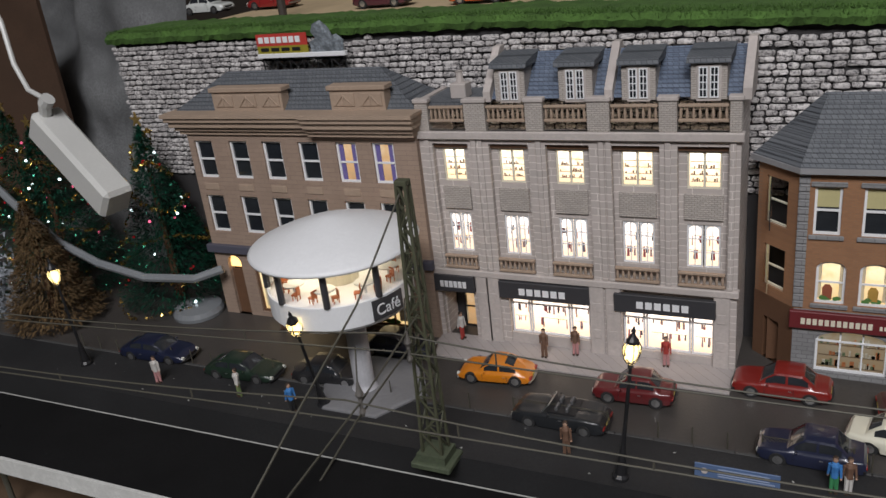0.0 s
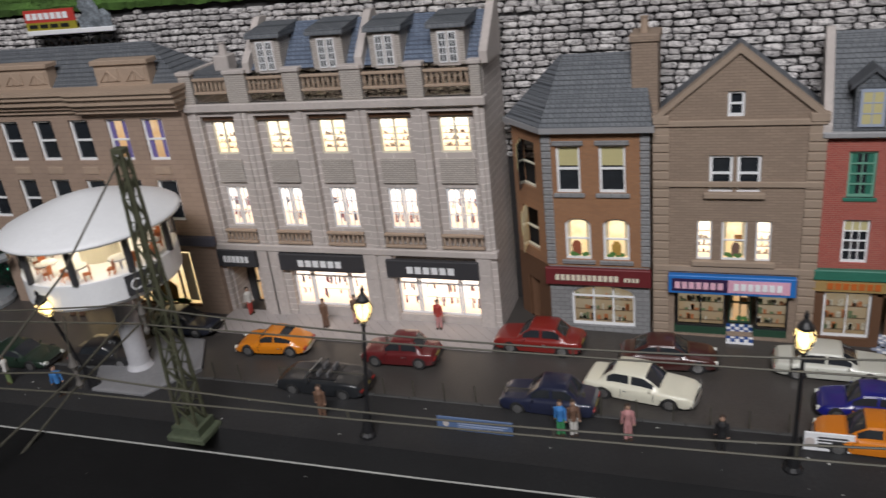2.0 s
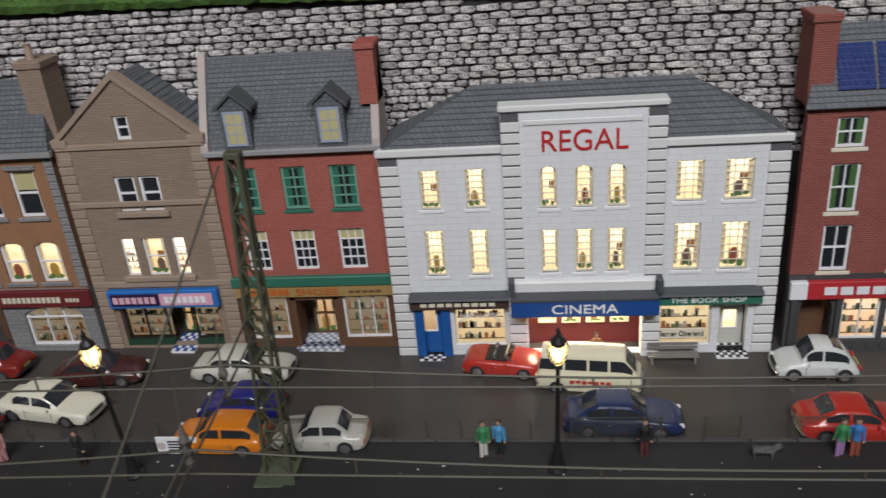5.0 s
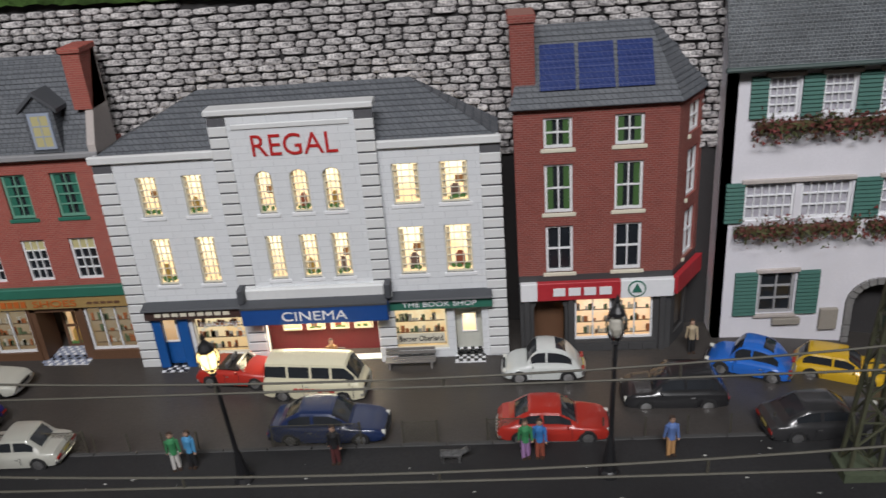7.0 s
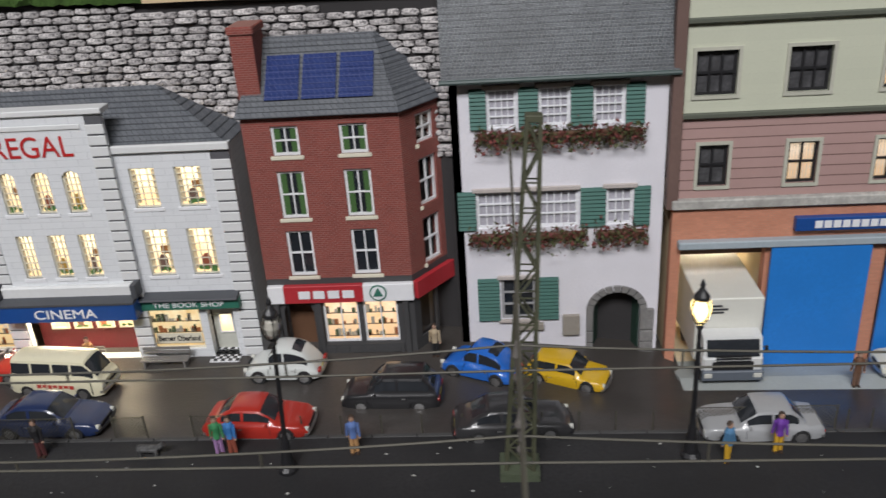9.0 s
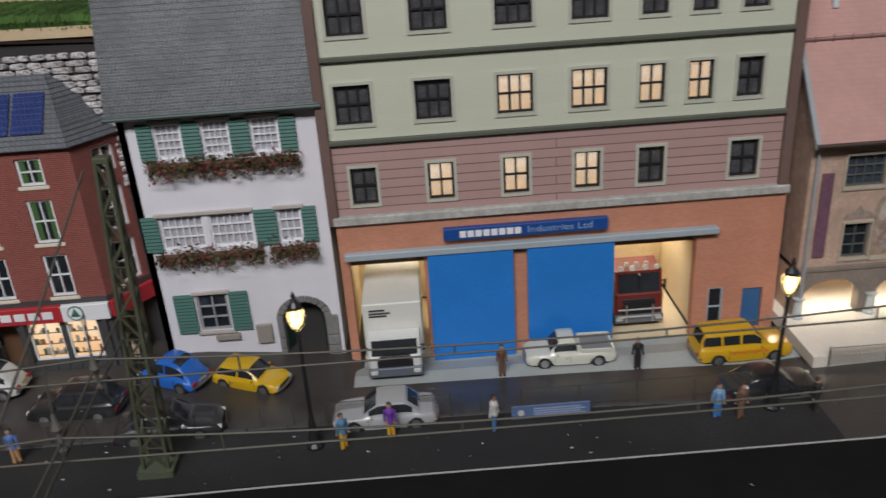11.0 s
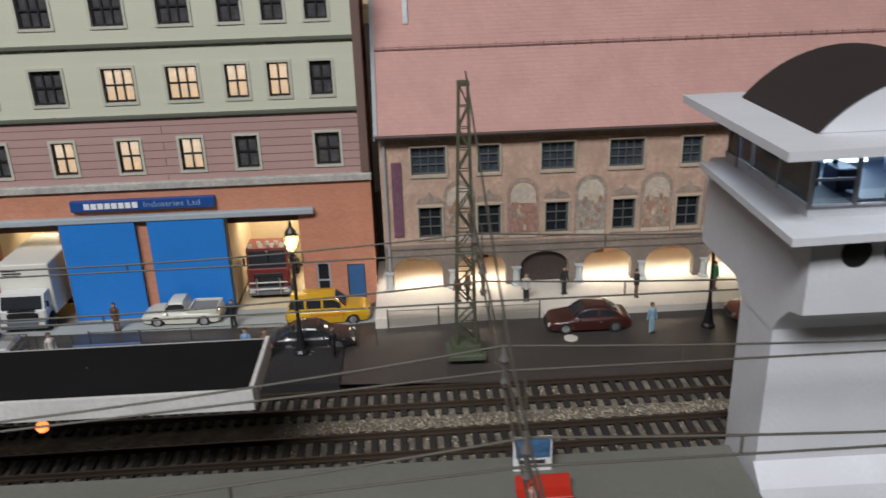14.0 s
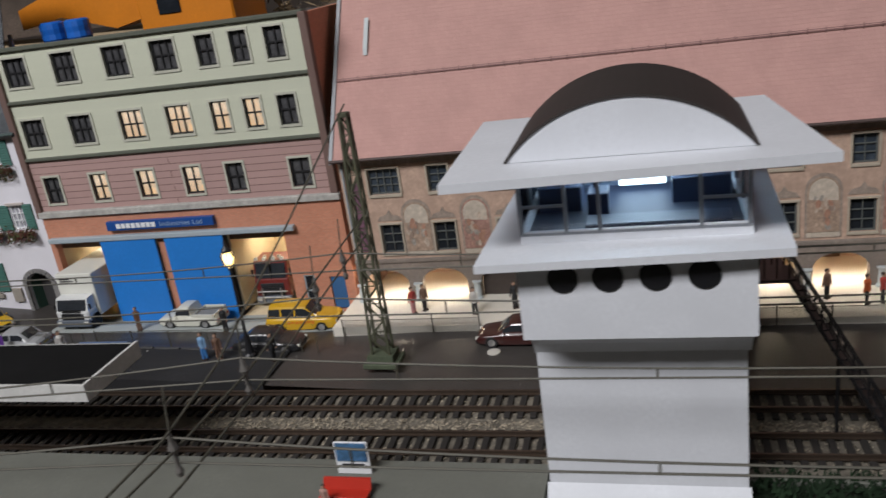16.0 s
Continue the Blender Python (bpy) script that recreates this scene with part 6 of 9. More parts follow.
def mast():
    T = thing("catenary_mast", 0, 0, 0, "olive green lattice overhead-line mast on a square base", "mast", "overhead-line masts")
    bm = bmesh.new()
    box(bm, -11, 11, -9, 9, 0, 3.5, bevel=0.6)
    prism(bm, [(-8, -7), (8, -7), (8, 7), (-8, 7)], "z", 3.5, 8)
    part("base_block", bm, paint("mossy_green_base", (0.085, 0.105, 0.064), 0.8, vary=0.3), T)
    for sx in (-1, 1):
        for sy in (-1, 1):
            bm = bmesh.new()
            rod(bm, (sx * 5.5, sy * 4.2, 8), (sx * 2.3, sy * 1.9, 153), 0.95, 4)
            part("leg_angle", bm, MASTM, T)
    bm = bmesh.new()
    n = 13
    for i in range(n):
        f0, f1 = i / n, (i + 1) / n
        z0, z1 = 8 + 145 * f0, 8 + 145 * f1
        x0, x1, y0, y1 = 5.5 - 3.3 * f0, 5.5 - 3.3 * f1, 4.2 - 2.4 * f0, 4.2 - 2.4 * f1
        s = 1 if i % 2 else -1
        for sy in (-1, 1):
            rod(bm, (-s * x0, sy * y0, z0), (s * x1, sy * y1, z1), 0.55, 4)
            rod(bm, (-x1, sy * y1, z1), (x1, sy * y1, z1), 0.35, 4)
        for sx in (-1, 1):
            rod(bm, (sx * x0, -s * y0, z0), (sx * x1, s * y1, z1), 0.55, 4)
    tagged(part("lattice", bm, MASTM, T), kind="stuff")
    bm = bmesh.new()
    box(bm, -3.1, 3.1, -2.6, 2.6, 152, 154.5, bevel=0.3)
    part("cap", bm, MASTM, T)
    return T


m0 = mast()
for i, (x, y, z) in enumerate(MX):
    if i:
        copy_thing(m0, pose(x * MM, y * MM, z * MM, 0, (0, 2.4, 3.1, 0.6)[i], 0))
m0.matrix_world = pose(MX[0][0] * MM, MX[0][1] * MM, 0, 0, 0.5, 0)


def sag(a, b, drop, n=14):
    a, b = Vector(a), Vector(b)
    return [a.lerp(b, i / n) - Vector((0, 0, drop * 4 * (i / n) * (1 - i / n))) for i in range(n + 1)]


# wires along the tracks: a carrying wire, a contact wire and droppers
INS = {"A": [(-560, 250), (-170, 282), (197, 284), (563, 283), (SPANX, 285), (1400, 285)],
       "B": [(-560, 215), (-170, 236), (197, 246), (563, 245), (SPANX, 246), (1400, 250)],
       "C": [(560, 78), (SPANX, 114), (1400, 118)],
       "D": [(560, 120), (SPANX, 168), (1400, 172)]}
for key, line in INS.items():
    T = thing("overhead_line", 300 if key < "C" else 900, line[1][1], 68, "weathered overhead wire pair with droppers", "overhead wire", "overhead wires")
    for (xa, ya), (xb, yb) in zip(line, line[1:]):
        bm = bmesh.new()
        rise = {"A": 3, "B": -5, "C": 3.5, "D": 4.5}[key]
        top = sag((xa, ya, 79 + rise), (xb, yb, 79 + rise), 7.5)
        wire(bm, top, 0.45)
        part("carrying_wire", bm, WIREM, T)
        bm = bmesh.new()
        low = sag((xa, ya, 69 + rise), (xb, yb, 69 + rise), 0.8)
        wire(bm, low, 0.45)
        part("contact_wire", bm, WIREM, T)
        for i in range(2, 13, 3):
            bm = bmesh.new()
            rod(bm, top[i], low[i], 0.42, 5)
            part("dropper", bm, WIREM, T)
for i, (x, y, z) in enumerate(MX):
    hx = x if i < 3 else SPANX
    T = thing("head_span", hx, 200, 70, "span wires crossing the tracks from the mast", "overhead wire", "head spans")
    curves = ([(y, 149), (245, 116), (197, 97), (162, 82), (110, 66), (50, 60)], [(y, 86), (236, 74), (176, 68), (50, 60)], [(y, 76), (230, 68), (190, 58), (50, 46)])
    if i == 3:
        curves = ([(y, 159), (229, 123), (150, 96), (110, 90), (40, 92)], [(y, 95), (169, 82), (114, 83), (40, 88)], [(y, 84), (168, 71), (114, 70), (40, 74)])
    for pts in curves:
        bm = bmesh.new()
        wire(bm, [Vector((hx, p, q + z)) for p, q in pts], 0.5)
        part("span_wire", bm, WIREM, T)
    ys = [at_line([(p[0], p[1]) for p in INS[k]], hx) for k in ("A", "B", "C", "D") if k < "C" or i > 2]
    for yy in ys:
        bm = bmesh.new()
        lathe(bm, hx, yy, [(0.9, 67), (1.6, 69), (0.8, 71), (1.0, 76), (2.0, 78), (1.2, 80.5), (0.6, 84)], 8)
        part("insulator", bm, paint("grey_insulator", (0.14, 0.13, 0.12), 0.5), T)
        bm = bmesh.new()
        rod(bm, (hx, yy, 84), (hx, yy + 3, 100), 0.35, 5)
        part("dropper", bm, WIREM, T)

# street lamps
def street_lamp(lit=True):
    T = thing("street_lamp", 0, 0, 0, "black cast street lamp with glowing yellow lantern" if lit else "black cast street lamp with unlit glass lantern", "street lamp", "street lamps")
    bm = bmesh.new()
    lathe(bm, 0, 0, [(4.2, 0), (4.2, 1.5), (3.0, 3), (2.2, 9), (1.7, 14), (1.5, 15.5), (1.1, 18)], 10)
    part("base", bm, BLACK, T, smooth=False)
    bm = bmesh.new()
    lathe(bm, 0, 0, [(1.05, 18), (0.85, 60), (1.5, 61), (0.9, 62.5)], 8)
    part("pole", bm, BLACK, T)
    bm = bmesh.new()
    lathe(bm, 0, 0, [(1.5, 62.5), (3.0, 64.5), (4.1, 68.5), (4.2, 71), (2.9, 73.5)], 10)
    shell = part("lantern", bm, clear_glass(), T)
    shell.visible_shadow = False
    bm = bmesh.new()
    lathe(bm, 0, 0, [(0.4, 63.2), (1.9, 65), (2.9, 68), (2.5, 71), (0.4, 73)], 12)
    part("bulb", bm, glow("yellow_lantern", (1.0, 0.74, 0.30), 3.4) if lit else paint("unlit_bulb", (0.5, 0.48, 0.42), 0.3), shell)
    bm = bmesh.new()
    lathe(bm, 0, 0, [(3.2, 73.3), (3.0, 74.6), (1.5, 76.6), (0.8, 78), (1.1, 79), (0.2, 81.5)], 10)
    part("cap", bm, BLACK, T)
    for k in range(4):
        bm = bmesh.new()
        ca, sa = math.cos(k * math.pi / 2 + 0.4), math.sin(k * math.pi / 2 + 0.4)
        wire(bm, [Vector((r * ca, r * sa, z)) for r, z in ((1.6, 62.5), (3.15, 64.5), (4.25, 68.5), (4.35, 71), (3.0, 73.5))], 0.22, 4)
        part("lantern_bar", bm, BLACK, T)
    return T


# place, lean towards the tracks and along the street, in degrees, and whether the bulb glows
LAMPS = ((-445, 323, 2, -1, True), (-250, 324, 19, 7, True), (-69, 307, -4, 5, True), (125, 317, 5, 0, True), (315, 322, 10, 1, True), (467, 319, -2, 2, False), (635, 325, -1, 0, True), (856, 334, 1, 1, True), (1099, 352, 0, -1, True))
l0 = street_lamp()
for x, y, rx, ry, lit in LAMPS[1:]:
    m = pose(x * MM, y * MM, (ground_z(x, 320) + (1.4 if x < 880 else 0)) * MM, rx, ry, 0)
    if lit:
        copy_thing(l0, m)
    else:
        street_lamp(False).matrix_world = m
x, y, rx, ry, lit = LAMPS[0]
l0.matrix_world = pose(x * MM, y * MM, (ground_z(x, 320) + 1.4) * MM, rx, ry, 0)

# ---- round cafe on a stem ----
T = thing("round_cafe", -238.5, 346, 0, "round white cafe pavilion raised on a single stem", "cafe")
cx, cy = -238.5, 346
bm = bmesh.new()
lathe(bm, cx, cy, [(45.5, 96.5), (48.5, 97.2), (48.8, 98.6), (47, 100), (36, 104.4), (24, 108.6), (12, 112), (5, 113.4), (1, 113.8)], 56)
part("roof", bm, WHITE, T, "white shallow conical roof", True)
bm = bmesh.new()
lathe(bm, cx, cy, [(18, 58), (40.5, 61), (42, 63), (42, 76.5), (41, 77), (40, 76.8), (40, 75), (2, 75)], 48)
part("drum", bm, WHITE, T, smooth=False)
bm = bmesh.new()
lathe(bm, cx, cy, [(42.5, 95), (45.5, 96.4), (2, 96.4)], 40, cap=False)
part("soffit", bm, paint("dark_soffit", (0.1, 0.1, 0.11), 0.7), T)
bm = bmesh.new()
lathe(bm, cx, cy, [(41.3, 77), (41.3, 95.5)], 48, cap=False)
g = part("window_band", bm, clear_glass(), T)
g.visible_shadow = False
for i in range(9):
    a = 2 * math.pi * (i + 0.3) / 9
    bm = bmesh.new()
    x, y = cx + 41.5 * math.cos(a), cy + 41.5 * math.sin(a)
    rod(bm, (x, y, 76.5), (x, y, 96), 1.9, 8)
    part("mullion", bm, CHARCOAL, T)
bm = bmesh.new()
lathe(bm, cx, cy, [(11, 75), (11, 96)], 16)
part("core", bm, CREAM, T)
tb = bmesh.new()
lathe(tb, 0, 0, [(0.8, 0), (0.8, 6), (6, 6.5), (6, 7.3)], 14)
tb = to_mesh("cafe_table", tb, WHITE)
ch = bmesh.new()
box(ch, -2, 2, -2, 2, 3, 3.8, bevel=0.2)
box(ch, -2, 2, 1.4, 2, 3.8, 8, bevel=0.2)
for sx in (-1.5, 1.5):
    for sy in (-1.5, 1.5):
        rod(ch, (sx, sy, 0), (sx, sy, 3.2), 0.3, 5)
ch = to_mesh("cafe_chair", ch, paint("orange_chair", (0.5, 0.14, 0.04), 0.5))
for i in range(8):
    a = 2 * math.pi * (i + 0.35) / 8
    piece("cafe_table", tb, T, cx + 29 * math.cos(a), cy + 29 * math.sin(a), 75)
    for k in (-0.2, 0.2):
        piece("cafe_chair", ch, T, cx + 32 * math.cos(a + k), cy + 32 * math.sin(a + k), 75, a + k * 3)
bm = bmesh.new()
ang_ = [-0.62 + i * 0.055 for i in range(10)]
prism(bm, [(cx + 42.9 * math.cos(a), cy + 42.9 * math.sin(a)) for a in ang_] + [(cx + 42.1 * math.cos(a), cy + 42.1 * math.sin(a)) for a in ang_[::-1]], "z", 64, 75.5)
sign = part("cafe_sign", bm, CHARCOAL, T, "charcoal sign with white lettering")
me = text_mesh("Café", 6.5, WHITE, 16)
ob = piece("lettering", me, sign, cx + 43.6 * math.cos(-0.57), cy + 43.6 * math.sin(-0.57), 66.5, math.pi / 2 - 0.38)
bm = bmesh.new()
lathe(bm, -234, 346, [(8, 3), (6.4, 6), (6.2, 55), (12, 59)], 20)
part("stem", bm, paint("pale_grey_stem", (0.5, 0.5, 0.53), 0.6), T)
bm = bmesh.new()
lathe(bm, -230, 350, [(36, 0), (36, 2.4), (34, 3)], 6)
part("plinth", bm, paint("grey_plinth", (0.2, 0.2, 0.21), 0.8), T)

# ---- signal tower ----
TOWERW = paint("matt_white_card", (0.65, 0.67, 0.71), 0.6, vary=0.08)
T = thing("signal_tower", 1106, 250, -4, "white signal tower with arched roof and lit cabin", "signal tower")
bm = bmesh.new()
box(bm, 1065, 1146, 202, 234, -11.5, 66)
part("shaft", bm, TOWERW, T)
bm = bmesh.new()
prism(bm, [(190, -11.5), (193, -5), (202, 3), (202.5, -11.5)], "x", 1064, 1147)
part("foot_flare", bm, TOWERW, T)
bm = bmesh.new()
prism(bm, [(180, 83), (180, 115), (284, 115), (284, 73), (242, 73), (238, 70), (234, 66), (202, 66), (198, 72), (190, 80)], "x", 1064.5, 1147.5)
part("jettied_storey", bm, TOWERW, T)
hole = bmesh.new()
lathe(hole, 0, 0, [(5.5, 0), (5.5, 1.2), (4.8, 1.25)], 24)
bmesh.ops.rotate(hole, verts=hole.verts, matrix=Matrix.Rotation(math.pi / 2, 3, "X"))
hole = to_mesh("porthole", hole, paint("black_porthole", (0.012, 0.012, 0.014), 0.25))
for x in (1081, 1097, 1113.5, 1130):
    piece("porthole", hole, T, x, 180.6, 107.5)
bm = bmesh.new()
prism(bm, [(1051.5, 169), (1158.5, 174), (1161, 272), (1054, 268)], "z", 115, 118)
part("lower_ledge", bm, TOWERW, T)
bm = bmesh.new()
for x0, x1, y0, y1 in ((1066, 1147, 189, 190.5), (1066, 1147, 268, 269.5), (1066, 1067.5, 190.5, 268), (1145.5, 1147, 190.5, 268)):
    box(bm, x0, x1, y0, y1, 118, 122.5)
part("cabin_dado", bm, TOWERW, T)
STEEL = paint("grey_steel_frame", (0.22, 0.235, 0.26), 0.4)
for x in (1066.5, 1083, 1095, 1130, 1146):
    bm = bmesh.new()
    box(bm, x - 0.7, x + 0.7, 189, 190.4, 121, 145)
    part("mullion", bm, STEEL, T)
for y in (216, 242, 267):
    for x in (1066, 1145.6):
        bm = bmesh.new()
        box(bm, x, x + 1.3, y - 0.7, y + 0.7, 121, 145)
        part("mullion", bm, STEEL, T)
bm = bmesh.new()
box(bm, 1067, 1083, 189.2, 190.2, 131.5, 132.5)
box(bm, 1130, 1146, 189.2, 190.2, 131.5, 132.5)
box(bm, 1066, 1147, 188.8, 190.4, 121, 122)
part("glazing_bar", bm, STEEL, T)
bm = bmesh.new()
box(bm, 1067, 1146, 189.9, 190.1, 122, 145)
box(bm, 1066.4, 1066.6, 190.4, 268, 122, 145)
g = part("glass", bm, clear_glass(), T)
g.visible_shadow = False
bm = bmesh.new()
box(bm, 1067.6, 1145.4, 190.7, 254.8, 118, 118.8)
part("cabin_floor", bm, paint("dark_cabin_floor", (0.022, 0.03, 0.055), 0.5), T)
bm = bmesh.new()
box(bm, 1066, 1147, 255, 257, 118, 145)
part("cabin_back_wall", bm, paint("cabin_back", (0.10, 0.13, 0.19), 0.7), T)
# Glowing panel added to give the cabin its bright bluish centre.
bm = bmesh.new()
box(bm, 1100, 1119, 246, 247, 121, 134, bevel=0.3)
part("glow_panel", bm, glow("blue_white_glow", (0.68, 0.87, 1.0), 3.2), T)
bm = bmesh.new()
for x0, x1, y0, z1 in ((1069, 1086, 222, 129), (1089, 1141, 196, 121.8), (1121, 1143, 226, 129), (1089, 1097, 214, 128)):
    box(bm, x0, x1, y0, y0 + 12, 118, z1, bevel=0.4)
    if z1 > 122:
        box(bm, x0 + 2, x1 - 4, y0 + 8, y0 + 10, z1, z1 + 8, bevel=0.3)
part_each("control_desk", bm, paint("dark_blue_desk", (0.03, 0.045, 0.09), 0.4), T)
bm = bmesh.new()
prism(bm, [(1044, 164), (1171, 172), (1160, 268), (1042, 262)], "z", 146.5, 149.8)
part("roof_slab", bm, TOWERW, T)
bm = bmesh.new()
arc = [(1106 + 54.0 * math.sin(t), 115.8 + 54.0 * math.cos(t)) for t in [0.885 - 1.77 * j / 24 for j in range(25)]]
prism(bm, arc, "y", 186, 250)
part("arch_drum", bm, TOWERW, T)
bm = bmesh.new()
outer = [(1106 + 54.9 * math.sin(t), 115.8 + 54.9 * math.cos(t)) for t in [0.895 - 1.79 * j / 24 for j in range(25)]]
prism(bm, [*outer, *arc[::-1]], "y", 185.5, 251)
part("arch_covering", bm, paint("dark_brown_felt", (0.028, 0.022, 0.02), 0.7), T)
# outside stair
bm = bmesh.new()
prism(bm, [(1147.5, 250), (1168, 250), (1168, 275), (1147.5, 275)], "z", 72, 73.5)
part("landing", bm, BLACK, T)
st = bmesh.new()
box(st, -2, 2, 0, 16, 0, 0.8)
st = to_mesh("tread", st, BLACK)
n = 17
for i in range(n):
    piece("tread", st, T, 1169 + 44 * i / n, 252, 72 - 82 * i / n)
for y in (252, 268):
    bm = bmesh.new()
    rod(bm, (1168, y, 72), (1214, y, -12), 0.8, 5)
    rod(bm, (1168, y, 84), (1214, y, 0), 0.5, 5)
    rod(bm, (1168, y, 78), (1214, y, -6), 0.35, 5)
    rod(bm, (1148, y, 84), (1168, y, 84), 0.5, 5)
    for i in range(8):
        x = 1168 + 46 * i / 7
        rod(bm, (x, y, 72 - 84 * i / 7), (x, y, 84 - 84 * i / 7), 0.45, 5)
    for x in (1148, 1153, 1158, 1163):
        rod(bm, (x, y, 73), (x, y, 84), 0.4, 5)
    part("stair_rail", bm, BLACK, T)
bm = bmesh.new()
rod(bm, (1190, 260, -14), (1190, 260, 32), 0.9, 5)
part("stair_post", bm, BLACK, T)

# ---- vehicles ----
TYRE = paint("black_tyre", (0.02, 0.02, 0.021), 0.8)
CHROME = paint("dull_chrome", (0.55, 0.55, 0.55), 0.3, 0.9, vary=0.05, relief=0)
CARGLASS = paint("car_glass", (0.03, 0.034, 0.04), 0.08, vary=0.3, relief=0)
HEADL = paint("headlight_glass", (0.6, 0.6, 0.55), 0.2, vary=0.05)
TAILL = paint("tail_light", (0.35, 0.02, 0.015), 0.3)
WHEELS = {}


def wheel_meshes(r):
    if r not in WHEELS:
        a, b = bmesh.new(), bmesh.new()
        lathe(a, 0, 0, [(r * 0.62, -1.35), (r * 0.95, -1.35), (r, -1.0), (r, 1.0), (r * 0.95, 1.35), (r * 0.62, 1.35)], 16)
        lathe(b, 0, 0, [(r * 0.6, -1.45), (r * 0.6, 1.45), (r * 0.3, 1.55), (r * 0.1, 1.7)], 12)
        lathe(b, 0, 0, [(r * 0.1, -1.7), (r * 0.3, -1.55), (r * 0.6, -1.45)], 12)
        for m in (a, b):
            bmesh.ops.rotate(m, verts=m.verts, matrix=Matrix.Rotation(math.pi / 2, 3, "X"))
        WHEELS[r] = (to_mesh("wheel", a, TYRE), to_mesh("rim", b, CHROME))
    return WHEELS[r]


STYLES = {
    # bonnet and boot line from tail to nose; cabin base and roof spans; rounding of the roofline; flank crown
    "sedan": dict(deck=((0, 0.46), (0.03, 0.57), (0.2, 0.60), (0.7, 0.585), (0.95, 0.53), (1, 0.42)), base=(0.15, 0.72), roof=(0.29, 0.56), bend=0.18, pillars=(0.44,)),
    "coupe": dict(deck=((0, 0.46), (0.04, 0.60), (0.2, 0.64), (0.7, 0.60), (0.93, 0.51), (1, 0.36)), base=(0.10, 0.72), roof=(0.30, 0.55), bend=0.35, pillars=(0.40,)),
    "sports": dict(deck=((0, 0.36), (0.06, 0.54), (0.2, 0.62), (0.66, 0.60), (0.90, 0.55), (1, 0.32)), base=(0.06, 0.70), roof=(0.38, 0.54), bend=0.45, pillars=(0.42,)),
    "beetle": dict(deck=((0, 0.24), (0.05, 0.40), (0.2, 0.54), (0.66, 0.56), (0.86, 0.50), (0.95, 0.38), (1, 0.26)), base=(0.03, 0.72), roof=(0.38, 0.56), bend=0.9, pillars=(0.46,)),
    "hatch": dict(deck=((0, 0.42), (0.03, 0.56), (0.2, 0.60), (0.68, 0.59), (0.93, 0.52), (1, 0.38)), base=(0.03, 0.74), roof=(0.16, 0.56), bend=0.25, pillars=(0.42,)),
    "estate": dict(deck=((0, 0.44), (0.02, 0.56), (0.2, 0.57), (0.72, 0.56), (0.95, 0.53), (1, 0.42)), base=(0.02, 0.74), roof=(0.07, 0.58), bend=0.15, pillars=(0.24, 0.44)),
    "van": dict(deck=((0, 0.46), (0.02, 0.56), (0.2, 0.575), (0.8, 0.575), (0.96, 0.54), (1, 0.44)), base=(0.012, 0.97), roof=(0.05, 0.84), bend=0.15, pillars=(0.27, 0.5, 0.7)),
    "pickup": dict(deck=((0, 0.48), (0.01, 0.56), (0.2, 0.57), (0.72, 0.57), (0.94, 0.53), (1, 0.42)), base=(0.42, 0.75), roof=(0.46, 0.63), bend=0.15, pillars=()),
    "open": dict(deck=((0, 0.46), (0.05, 0.64), (0.2, 0.70), (0.66, 0.68), (0.92, 0.60), (1, 0.44)), base=(0.3, 0.66), roof=None, bend=0, pillars=()),
}


